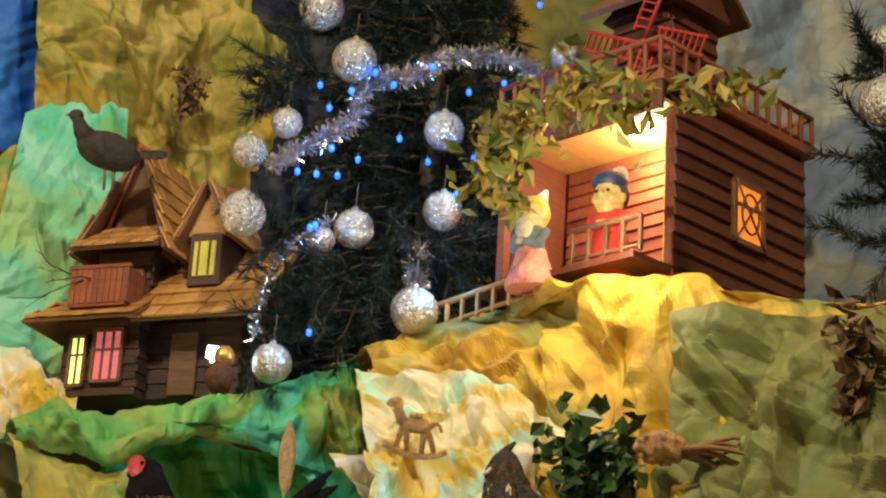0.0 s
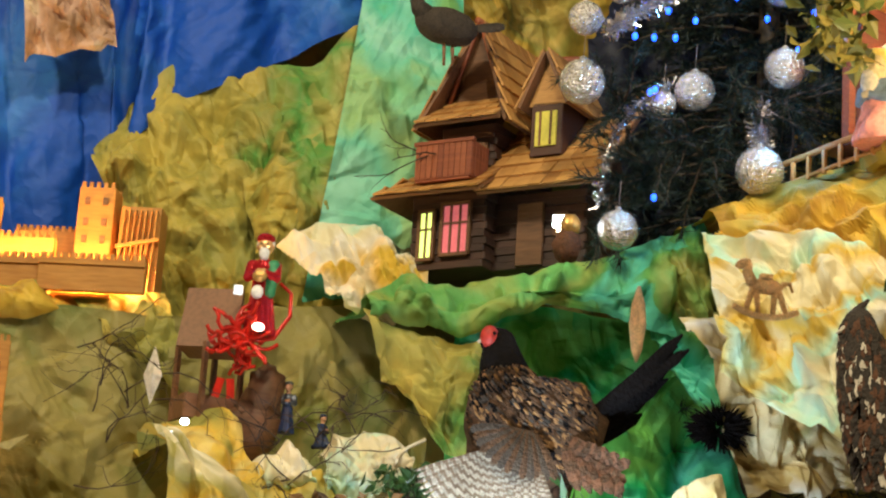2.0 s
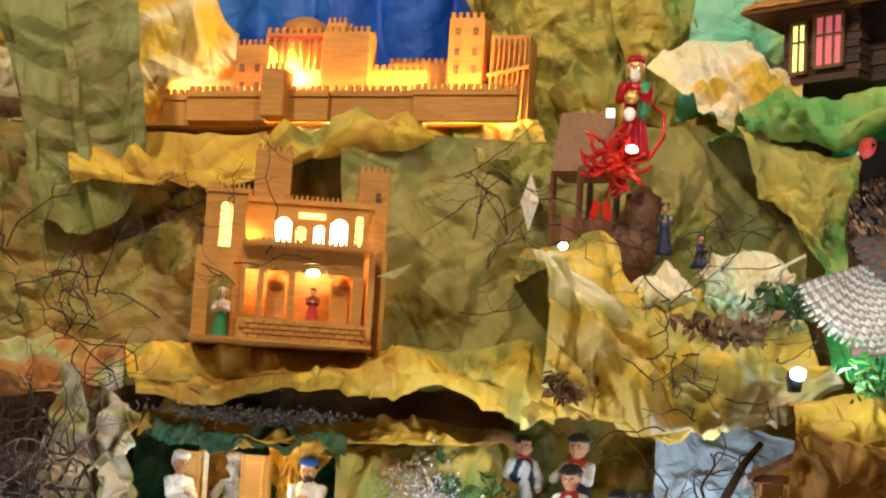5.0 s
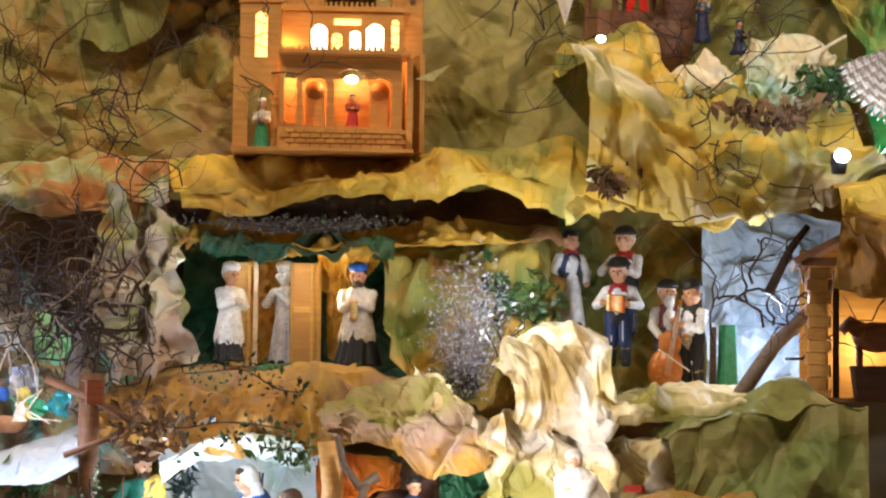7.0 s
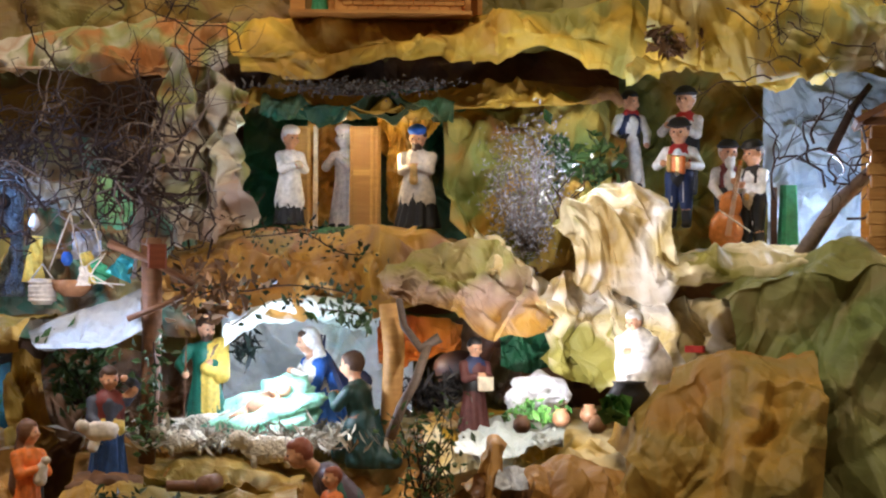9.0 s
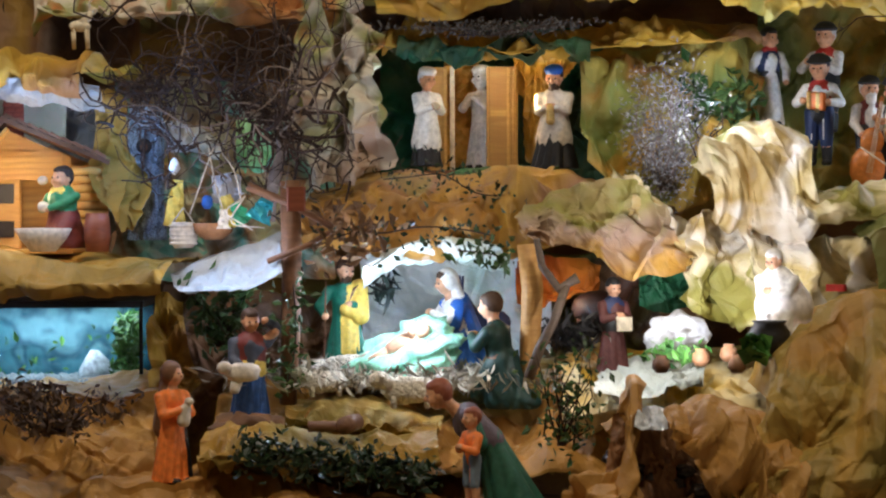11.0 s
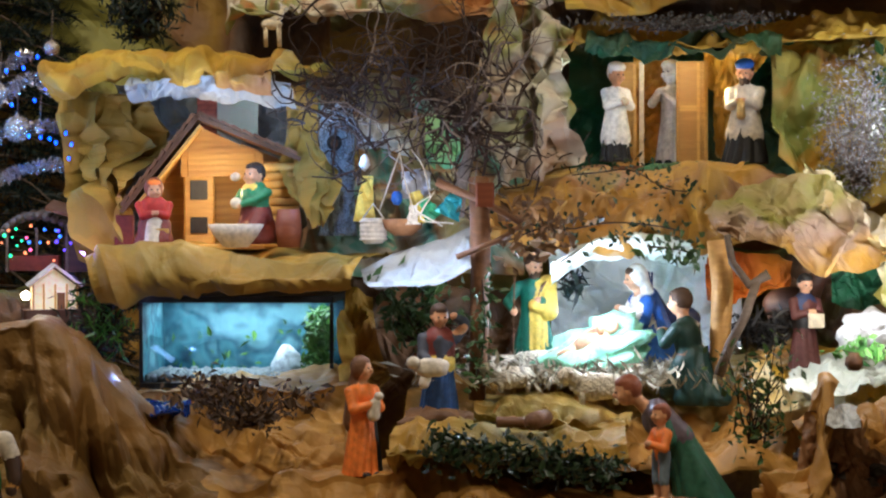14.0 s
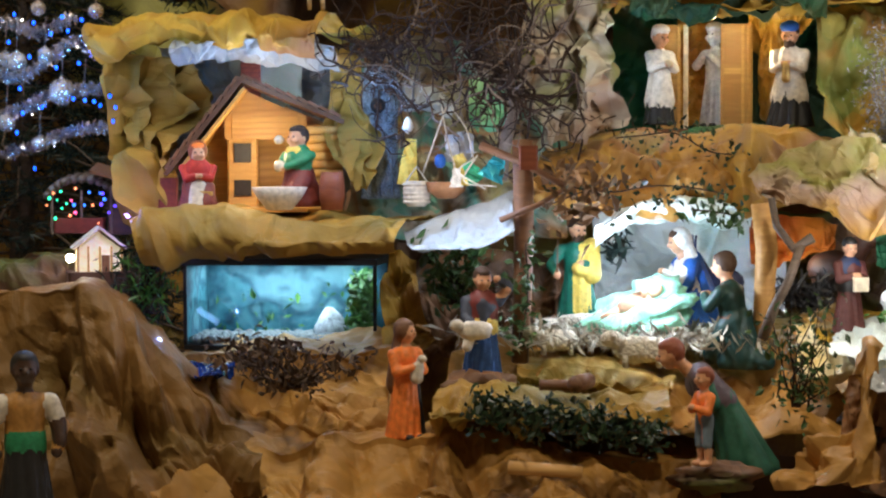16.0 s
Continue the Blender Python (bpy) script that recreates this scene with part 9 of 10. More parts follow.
# rough posts and cross before the cave
s = Shape()
s.tube([(-0.202, 3.891, 1.421), (-0.194, 3.891, 1.338), (-0.201, 3.918, 1.211), (-0.198, 3.918, 1.168)], 0.022, 0.018, 0, 9)
single("cave_post", s, [PALEWOOD], Matrix.Identity(4), "thick lit wooden post of the cave", "post")
s = Shape()
s.tube([(-0.128, 3.824, 1.351), (-0.152, 3.810, 1.280), (-0.177, 3.810, 1.234), (-0.197, 3.810, 1.177)], 0.008, 0.010, 0, 8)
s.tube([(-0.108, 3.824, 1.361), (-0.143, 3.824, 1.341), (-0.174, 3.837, 1.381), (-0.184, 3.837, 1.432)], 0.010, 0.006, 0, 8)
single("crooked_branch", s, [BARK], Matrix.Identity(4), "crooked dark branch leaning on the cave post", "branch")
s = Shape()
s.tube([(-0.650, 3.891, 1.538), (-0.643, 3.864, 1.379), (-0.646, 3.864, 1.252), (-0.656, 3.891, 1.121)], 0.020, 0.016, 0, 10)
s.tube([(-0.726, 3.864, 1.530), (-0.640, 3.864, 1.495), (-0.566, 3.864, 1.453)], 0.008, 0.006, 0, 7)
s.tube([(-0.684, 3.837, 1.390), (-0.604, 3.837, 1.422), (-0.566, 3.864, 1.448)], 0.006, 0.005, 0, 6)
single("tree_post", s, [BROWNWOOD], Matrix.Identity(4), "dark brown tree post with side branches, overgrown with ivy", "post")
single("corbel_block", Shape().box((0, 0, 0), (0.035, 0.03, 0.045), edge=0.003), [RUSTWOOD], at((-0.628, 3.824, 1.506), 10), "reddish wooden block on the post", "block")
drape([(-0.509, 3.958, 1.376), (-0.439, 3.958, 1.420), (-0.332, 3.958, 1.430), (-0.258, 3.958, 1.414)], [(-0.538, 4.052, 1.340), (-0.449, 4.052, 1.374), (-0.340, 4.052, 1.380), (-0.253, 4.052, 1.363)], p_pale, "white lit paper arch over the crib", bulge=0.02, rough=0.012, size=0.08, shelf=0.1)
drape([(-0.246, 4.293, 1.378), (-0.189, 4.293, 1.390), (-0.121, 4.293, 1.384), (-0.076, 4.293, 1.367)], [(-0.242, 4.226, 1.290), (-0.186, 4.226, 1.290), (-0.119, 4.226, 1.302), (-0.075, 4.226, 1.325)], paper("rust_orange_paper", [(0.45, 0.12, 0.03), (0.62, 0.24, 0.05), (0.36, 0.09, 0.03)]), "rust orange paper lit from behind the post", bulge=0.03, rough=0.02, size=0.07)
lamp("rust_lamp", "POINT", (-0.160, 4.132, 1.311), 0.25, (1.0, 0.7, 0.4), 0.003)
drape([(0.003, 4.052, 1.383), (0.052, 4.052, 1.388), (0.106, 4.052, 1.378)], [(0.003, 3.998, 1.293), (0.051, 3.998, 1.288), (0.105, 3.998, 1.293)], p_dgreen, "green paper behind the cloth sack", bulge=0.0, rough=0.02, size=0.06)
lamp("crib_lamp", "POINT", (-0.407, 3.864, 1.288), 1.8, (0.84, 0.94, 1.0), 0.003)
lamp("crib_lamp", "POINT", (-0.405, 4.159, 1.290), 1.5, (0.76, 0.91, 1.0), 0.003)
lamp("crib_lamp", "POINT", (-0.534, 3.945, 1.334), 0.9, (0.9, 0.96, 1.0), 0.003)

# ---- market corner ----
MAROON = mat("maroon_paint", (0.11, 0.035, 0.03))
statue("seated_old_statue", (0.25, 3.66, 1.261), 0.190, WHITE, WHITE, "pale seated figurine with white hair in the lit corner", rz=-40, hair=WHITE, broad=1.9, kneel=True, flare=1.1, nod=22, lean=12, extra=(("egg", (0.0, 0.05, 0.30), (0.29, 0.22, 0.25), mat("pale_shawl", (0.74, 0.69, 0.66), 0.7)), ("cloth", (0.0, 0.05, 0.40), (0.0, 0.05, 0.02), 0.22, 0.29, 1.0, 0.85, mat("rosy_white_cloth", (0.72, 0.60, 0.57), 0.7))))
statue("seller_statue", (-0.045, 3.918, 1.180), 0.178, MAROON, MAROON, "seller figurine holding a lit open book", rz=28, hair=BLACK, vest=NAVY, broad=1.3, nod=18, extra=(("box", (0.03, -0.20, 0.52), (0.085, 0.03, 0.075), IVORY),))
s = Shape().ball((0, 0, 0.036), (0.054, 0.040, 0.040), 0, 26, bumpy=0.25, seed=4).ball((-0.03, -0.012, 0.026), (0.034, 0.03, 0.028), 0, 20, bumpy=0.3, seed=9)
single("white_sack", s, [mat("grey_white_cloth", (0.50, 0.52, 0.55), 0.8, vary=0.35)], at((0.076, 3.837, 1.222)), "crumpled white cloth sack on the ground", "sack")
for i, (x, y) in enumerate(((1170, 660), (1240, 648), (1290, 640), (1305, 660))):
    s = Shape().lathe([(0.012, 0), (0.022, 0.012), (0.020, 0.03), (0.012, 0.036), (0.014, 0.042)], n=14)
    s.v = [(0.72 * a, 0.72 * b, 0.72 * c) for a, b, c in s.v]
    single("clay_jug", s, [mat("lit_clay", (0.24, 0.12, 0.055), 0.5) if i else BROWNWOOD], at([(0.041, 3.623, 1.204), (0.109, 3.623, 1.216), (0.157, 3.623, 1.224), (0.170, 3.596, 1.207)][i]), "small brown clay jug in the market corner", "jug", "clay jugs")
single("dark_pot", Shape().lathe([(0.02, 0), (0.036, 0.015), (0.036, 0.04), (0.026, 0.055), (0.03, 0.06)], n=18), [BLACK], at((0.224, 3.596, 1.236)), "dark round pot on the ground", "pot")
bush("cabbage_leaves", (0.199, 3.542, 1.242), (0.022, 0.018, 0.03), 40, 0.016, FROND, "bright green leaves beside the pot", seed=41, slim=0.9)
bush("market_greens", (0.070, 3.649, 1.222), (0.05, 0.03, 0.03), 110, 0.010, FROND, "yellow green sprigs in the market corner", seed=42)
bush("twig_bundle", (-0.126, 3.958, 1.229), (0.05, 0.03, 0.05), 300, 0.022, leafmat("dark_twigs", (0.015, 0.015, 0.018), (0.07, 0.07, 0.075)), "dark bundle of brushwood", seed=43, slim=0.06)
drape([(-0.072, 3.958, 1.187), (-0.009, 3.958, 1.209), (0.066, 3.958, 1.209), (0.129, 3.958, 1.199)], [(-0.077, 3.649, 1.172), (-0.008, 3.649, 1.162), (0.061, 3.649, 1.173), (0.109, 3.649, 1.183)], p_pale, "white glaring cloth on the ground", bulge=0.01, rough=0.012, size=0.05)
drape([(-0.000, 3.542, 1.151), (0.023, 3.542, 1.159), (0.046, 3.542, 1.152)], [(-0.006, 3.462, 1.131), (0.022, 3.462, 1.124), (0.050, 3.462, 1.135)], paper("silver_foil", [(0.45, 0.48, 0.52), (0.7, 0.72, 0.75), (0.3, 0.33, 0.38)], rough=0.15), "crumpled silver foil at the brook", bulge=0.01, rough=0.02, size=0.03)
single("red_edge_box", Shape().box((0, 0, 0.01), (0.035, 0.02, 0.012), edge=0.003), [RED], at((0.358, 3.824, 1.333), -20), "red edge of a box behind the rock", "box")
s = Shape()
rng = np.random.RandomState(5)
for i in range(90):
    x, z = rng.uniform(-0.11, 0.11), rng.uniform(-0.12, 0.0)
    s.ball((x, 0.05 * rng.rand() - x * 0.2, z - 0.25 * (x - 0.0)), (0.012 + 0.012 * rng.rand(), 0.010, 0.010), 0, 7, bumpy=0.5, seed=i)
single("dark_gravel", s, [mat("dark_wet_gravel", (0.035, 0.028, 0.024), 0.3)], at((0.058, 3.515, 1.052)), "dark wet gravel of the dry brook", "gravel", kind="stuff")
lamp("market_lamp", "POINT", (-0.020, 3.680, 1.330), 1.3, (1.0, 0.90, 0.74), 0.003)

# ---- logs and stones before the crib ----
for x, y, L, r, rz in ((1030, 690, 0.035, 0.016, 80), (985, 690, 0.03, 0.010, 10)):
    s = Shape().tube([(-L, 0, r), (0, 0, r * 1.02), (L, 0, r)], r, r * 0.95, 0, 14)
    single("log_piece", s, [BROWNWOOD], at(((-0.508, 3.676, 1.090)) if x == 1030 else ((-0.554, 3.676, 1.091)), rz), "short cut log on the ground", "log")
s = Shape().tube([(-0.603, 3.462, 0.983), (-0.546, 3.462, 0.981), (-0.479, 3.462, 0.977)], 0.012, 0.011, 0, 9)
single("log_piece", s, [PALEWOOD], Matrix.Identity(4), "thin pale log lying on the front paper", "log")
for q, a, b, sd in (((-0.263, 3.560, 0.962), 0.075, 0.024, 5), ((-0.717, 3.810, 1.075), 0.07, 0.034, 7)):
    s = Shape().ball((0, 0, 0), (a, 0.045, b), 0, 22, bumpy=0.6, seed=sd)
    single("statue_base", s, [p_dbrown], at(q), "rough dark base under a plaster statue", "base")

# ---- fish tank ----
TW, TH, TD = 0.365, 0.162, 0.22
tank = thing("fish_tank", at((-1.189, 4.106, 1.126), 6), "lit glass fish tank with gravel and green plants", "fish tank")
GREYF2 = mat("pale_grey_haze", (0.42, 0.46, 0.48), 0.8, vary=0.5, scale=50, bump=0.6)
GLASS = bpy.data.materials.new("clear_glass")
GLASS.use_nodes = True
nt = GLASS.node_tree
gl, tr, mx = nt.nodes.new("ShaderNodeBsdfGlossy"), nt.nodes.new("ShaderNodeBsdfTransparent"), nt.nodes.new("ShaderNodeMixShader")
gl.inputs["Roughness"].default_value, mx.inputs[0].default_value = 0.03, 0.05
nt.links.new(tr.outputs[0], mx.inputs[1])
nt.links.new(gl.outputs[0], mx.inputs[2])
nt.links.new(mx.outputs[0], nt.nodes["Material Output"].inputs["Surface"])
TW2 = TW / 0.93
pane = part("front_pane", Shape().box((0, 0, TH / 2), (TW2, 0.004, TH)), GLASS, tank, "clear glass")
pane.visible_shadow = False
pane = part("side_pane", Shape().box((TW2 / 2, TD / 2, TH / 2), (0.004, TD, TH)), GLASS, tank, "clear glass")
pane.visible_shadow = False
deep = paper("blue_green_tank_backing", [(0.015, 0.05, 0.08), (0.04, 0.14, 0.18), (0.09, 0.24, 0.28), (0.03, 0.10, 0.14), (0.17, 0.34, 0.38)], scale=7, mottle=18)
part("back_panel", Shape().box((0, TD, TH / 2), (TW2, 0.006, TH)), deep, tank, "blue-green printed tank backing")
part("left_panel", Shape().box((-TW2 / 2, TD / 2, TH / 2), (0.004, TD, TH)), deep, tank)
part("lid", Shape().box((0, TD / 2, TH + 0.008), (TW2 + 0.01, TD + 0.01, 0.014), edge=0.002), BLACK, tank, "black lid")
part("base", Shape().box((0, TD / 2, -0.006), (TW2 + 0.006, TD + 0.006, 0.010)), BLACK, tank)
for x, y in ((-TW2 / 2, 0), (TW2 / 2, 0), (TW2 / 2, TD)):
    part("seam", Shape().box((x, y, TH / 2), (0.007, 0.007, TH)), BLACK, tank, "black silicone seam")
rng = np.random.RandomState(8)
g = Shape()
for i in range(420):
    g.ball((rng.uniform(-0.49, 0.49) * TW2, rng.uniform(0.01, TD - 0.01), 0.006 + 0.004 * rng.rand()), 0.006 + 0.004 * rng.rand(), 0, 6, bumpy=0.3, seed=i)
part("gravel", g, mat("grey_gravel", (0.18, 0.21, 0.21), 0.6), tank, "pale grey gravel")
cs = [Vector((TW2 * (0.33 + 0.12 * rng.rand()), rng.uniform(0.05, TD - 0.03), TH * (0.05 + 0.85 * rng.rand() ** 1.2))) for _ in range(420)]
cs += [Vector((TW2 * rng.uniform(-0.45, 0.4), TD - 0.02, TH * 0.7 * rng.rand() ** 2)) for _ in range(45)]
part("water_plants", leaf_mesh("water_plants", cs, 0.013, FROND, 9, 0.35, -0.3), None, tank, "green water plants")
# solid pale cone in place of a hazy patch of light
part("haze_cone", Shape().lathe([(0.036, 0), (0.034, 0.02), (0.024, 0.042), (0.008, 0.062)], (TW2 * 0.2, 0.15, 0.005), 0, 12, folds=3, depth=0.25), GREYF2, tank, "pale cone standing in for a white glow in the tank")
lt = lamp("tank_lamp", "AREA", tuple(tank.matrix_basis @ Vector((0.0, TD * 0.55, TH - 0.004))), 1.25, (0.80, 0.97, 1.0), 0.3)
lt.data.shape, lt.data.size, lt.data.size_y = "RECTANGLE", TW2 * 0.9, 0.14
lt.matrix_world = tank.matrix_basis @ pose(0, TD * 0.55, TH - 0.004)

# ---- lit cabin ----
u = 0.001
cx, cz = (lambda px: (px - 450) * u), (lambda py: (372 - py) * u)
cabin = thing("toy_cabin", at((-1.242, 4.106, 1.398), 15) @ Matrix.Scale(1.12, 4), "open-fronted toy log cabin with shingled gable roof and warm light", "cabin")
part("floor", Shape().box((cx(450), 0.08, 0.004), (cx(610) - cx(320), 0.22, 0.008)), PINE, cabin)
back = part("back_wall", Shape().prism([(cx(330), 0), (cx(600), 0), (cx(600), cz(215)), (cx(425), cz(142)), (cx(330), cz(250))], 0.17, 0.18), PINE, cabin, "yellow boarded back wall")
line = Shape().box((0, 0, 0), (cx(600) - cx(335), 0.006, 0.0125), edge=0.002).mesh("board", PINE)
for i in range(11):
    ob = new("board", line)
    ob.parent, ob.matrix_basis = back, pose((cx(600) + cx(335)) / 2, 0.166, 0.012 + i * 0.0145)
gab = part("gable_panel", Shape().prism([(cx(395), cz(240)), (cx(545), cz(235)), (cx(545), cz(198)), (cx(430), cz(148)), (cx(395), cz(185))], 0.055, 0.065), PINE, cabin, "yellow boarded gable")
gl_b = Shape().box((0, 0, 0), (cx(530) - cx(408), 0.004, 0.009), edge=0.001).mesh("board", PINE)
for i in range(5):
    ob = new("board", gl_b)
    ob.parent, ob.matrix_basis = gab, pose((cx(530) + cx(408)) / 2, 0.052, cz(234) + i * 0.0105)
rs = (Vector((cx(430), 0, cz(134))), Vector((cx(300), 0, cz(296))), Vector((cx(605), 0, cz(206))))
for a, b, nm in ((rs[0], rs[1], "left_roof"), (rs[0], rs[2], "right_roof")):
    d = b - a
    ang = math.degrees(math.atan2(-d.z, d.x))
    c = (a + b) / 2
    slope = part(nm, Shape().box((c.x, 0.06, c.z), (d.length + 0.02, 0.26, 0.008), turn=(0, ang, 0), edge=0.002), BROWNWOOD, cabin, "dark brown shingled roof slope")
    up = Vector((0, -1, 0)).cross(d).normalized()
    if up.z < 0:
        up = -up
    sm = Shape().box((0, 0, 0), (0.022, 0.028, 0.006), edge=0.002).mesh("roof_shingle", BROWNWOOD)
    nn = int(d.length / 0.02)
    for i in range(nn):
        for j in range(8):
            ob = new("roof_shingle", sm)
            ob.parent = slope
            q = a + d * ((i + 0.5) / nn) + up * 0.008
            ob.matrix_basis = pose(q.x, -0.055 + j * 0.0325, q.z, 0, ang + 8 * (1 if d.x > 0 else -1), 0)
part("inner_slope", Shape().box(((rs[0].x + rs[1].x) / 2 + 0.012, 0.06, (rs[0].z + rs[1].z) / 2 - 0.006), ((rs[1] - rs[0]).length * 0.9, 0.24, 0.005), turn=(0, math.degrees(math.atan2(-(rs[1] - rs[0]).z, (rs[1] - rs[0]).x)), 0)), PINE, cabin, "pale boards under the roof")
chim = part("chimney", Shape().box((cx(443), 0.09, cz(128)), (0.036, 0.036, 0.08), edge=0.002), DRED, cabin, "dark red brick chimney")
bk = Shape().box((0, 0, 0), (0.016, 0.004, 0.006), edge=0.0006).mesh("brick", mat("red_brick", (0.22, 0.05, 0.03), 0.8))
for i in range(7):
    for j in range(2):
        ob = new("brick", bk)
        ob.parent, ob.matrix_basis = chim, pose(cx(443) - 0.009 + j * 0.018 + (0.004 if i % 2 else 0) - 0.002, 0.071, cz(128) - 0.028 + i * 0.009)
logs = part("log_end_wall", Shape().box((cx(585), 0.05, cz(235) / 2), (0.05, 0.16, cz(232))), PINE, cabin, "stacked log wall")
lg = Shape().tube([(-0.032, 0, 0), (0.032, 0, 0)], 0.0078, None, 0, 9).mesh("log", PINE)
for i in range(10):
    ob = new("log", lg)
    ob.parent, ob.matrix_basis = logs, pose(cx(580), -0.032, 0.009 + i * 0.0155)
stove = thing("tiled_stove", cabin.matrix_basis @ pose(cx(427), 0.10, 0.008), "tall yellow stove with two dark doors inside the cabin", "stove")
part("body", Shape().box((0, 0, 0.075), (0.056, 0.05, 0.15), edge=0.003), PINE, stove)
part("cornice", Shape().box((0, 0, 0.153), (0.066, 0.058, 0.008), edge=0.002), PINE, stove)
for z, h in ((0.10, 0.036), (0.035, 0.03)):
    part("stove_door", Shape().box((0, -0.027, z), (0.032, 0.005, h), edge=0.001), BLACK, stove, "dark iron door")
single("jug", Shape().lathe([(0.007, 0), (0.010, 0.008), (0.006, 0.018), (0.007, 0.024)], n=12), [BLACK], cabin.matrix_basis @ pose(cx(427), 0.08, 0.166), "small black and white jug on the stove", "jug")
statue("granny_doll", (-1.303, 3.930, 1.402), 0.158, DRED, RED, "carved old woman in red with an orange headscarf at a bench", "doll", rz=22, hair=ORANGE, veil=RUSTWOOD, apron=LINEN, broad=1.85, kneel=True, head=1.35, nod=6)
single("small_bench", Shape().box((0, 0, 0.02), (0.03, 0.025, 0.042), edge=0.003), [PINE], at((-1.285, 3.918, 1.402), 20), "small pale wooden bench", "bench")
statue("grandpa_doll", (-1.125, 4.025, 1.411), 0.185, DRED, GREEN, "carved old man in a green coat holding a bowl", "doll", rz=-28, broad=1.85, kneel=True, head=1.35, hair=GREYF, skin=BRONZE, hands_at=((-0.12, -0.20, 0.42), (-0.02, -0.21, 0.42)), extra=(("egg", (-0.07, -0.22, 0.44), (0.07, 0.05, 0.06), IVORY), ("cap", (-0.06, -0.07, 0.60), (0.06, -0.07, 0.60), 0.045, 0.045, CYELLOW), ("egg", (-0.19, -0.10, 0.72), (0.06, 0.05, 0.05), LINEN)))
s = Shape().lathe([(0.024, 0), (0.045, 0.025), (0.056, 0.045), (0.05, 0.046)], n=18, squash=0.6)
single("wooden_trough", s, [LINEN], at((-1.149, 3.971, 1.405), 10), "pale wooden trough before the old man", "trough")
single("barrel", Shape().lathe([(0.022, 0), (0.026, 0.03), (0.026, 0.045), (0.022, 0.075)], n=16), [RUSTWOOD], at((-1.049, 3.998, 1.405)), "brown wooden barrel beside the cabin", "barrel")
single("red_house_corner", Shape().box((0, 0, 0.03), (0.04, 0.04, 0.07), edge=0.004), [DRED], at((-1.398, 4.025, 1.404), 20), "dark red wooden box beside the cabin", "box")
lamp("cabin_lamp", "POINT", tuple(cabin.matrix_basis @ Vector((cx(455), -0.045, cz(262)))), 0.9, (1.0, 0.70, 0.30), 0.01)
# bark board with a round hole, and nest of brushwood
s = Shape()
rng = np.random.RandomState(2)
s.robe([(0.038, 0), (0.034, 0.09), (0.035, 0.18), (0.033, 0.275)], (0, 0.025, 0), 0, 60, folds=19, depth=0.07, squash=0.9, seed=4)
s.lathe([(0.014, -0.004), (0.016, 0), (0.014, 0.004)], (-0.006, -0.010, 0.19), 1, 14, turn=(90, 0, 0))
s.ball((-0.006, -0.013, 0.188), (0.009, 0.004, 0.010), 2, 10)
# bark colour is tinted with the blue of the light on it
single("bark_trunk", s, [mat("blue_lit_bark", (0.20, 0.25, 0.30), 0.85, vary=0.8, scale=60, bump=1.0, bscale=90), BLACK, BROWNWOOD], at((-0.988, 4.159, 1.424), 15), "bark trunk with a round nest hole, blue light put into its colour", "trunk")
s = Shape()
twigs(s, 71, (-0.953, 4.092, 1.711), (-0.2, -0.2, 0.05), 0.14, 60, 0.0022, 0.9, 0.4, forks=1, jitter=0.03)
single("brushwood_nest", s, [TWIG], Matrix.Identity(4), "dark brushwood nest on the bark trunk", "nest")
# small bright things under the tree
def slip(p, w, h, material, label, rz=0.0, ry=0.0, n=7):
    """A folded paper bag or slip, pinched at the top."""
    s, rng = Shape(), np.random.RandomState(int(w * 1e5) + int(h * 1e4))
    for sg in (-1, 1):
        V = []
        for i in range(n):
            t = i / (n - 1)
            for j in range(5):
                x = (j / 4 - 0.5) * w * (1 - 0.55 * t)
                V.append((x + 0.002 * rng.randn(), sg * 0.28 * w * (1 - t) * (1 - abs(j - 2) / 2.4) + 0.002 * rng.randn(), h * t))
        F = [(i * 5 + j, i * 5 + j + 1, i * 5 + j + 6, i * 5 + j + 5)[::sg] for i in range(n - 1) for j in range(4)]
        s.add(V, F)
    single("paper_slip", s, [material], at(p, rz, 0, ry), label, "paper")


TERRA = mat("terracotta", (0.33, 0.15, 0.06), 0.7)
slip((-0.902, 4.025, 1.454), 0.042, 0.091, CYELLOW, "yellow folded paper bag under the corkscrew tree", 10, 4)
slip((-0.778, 3.971, 1.452), 0.052, 0.063, CYELLOW, "yellow torn paper under the corkscrew tree", -20, -12)
slip((-0.750, 3.958, 1.461), 0.037, 0.044, mat("green_card", (0.05, 0.35, 0.16), 0.6), "green card under the corkscrew tree", 30, -30)
slip((-0.722, 3.945, 1.465), 0.050, 0.044, mat("teal_foil", (0.05, 0.35, 0.42), 0.3, 0.5), "teal foil slip under the corkscrew tree", 15, 25)
slip((-0.785, 3.931, 1.450), 0.024, 0.037, LINEN, "small white tag under the corkscrew tree", 5, 0)
s = Shape().lathe([(0.018, 0), (0.026, 0.012), (0.027, 0.034), (0.022, 0.05)], n=20)
for k in range(5):
    s.lathe([(0.026, 0), (0.0285, 0.003), (0.026, 0.006)], (0, 0, 0.006 + k * 0.0085), 0, 20)
s.tube([(-0.02, 0, 0.05), (0, 0, 0.078), (0.02, 0, 0.05)], 0.002, None, 0, 5)
single("small_basket", s, [LINEN], at((-0.878, 3.998, 1.412)), "pale woven basket under the corkscrew tree", "basket")
single("clay_bowl", Shape().lathe([(0.018, 0), (0.036, 0.014), (0.040, 0.032), (0.036, 0.031), (0.03, 0.016)], n=24), [TERRA], at((-0.816, 3.985, 1.428)), "brown clay bowl under the corkscrew tree", "bowl")
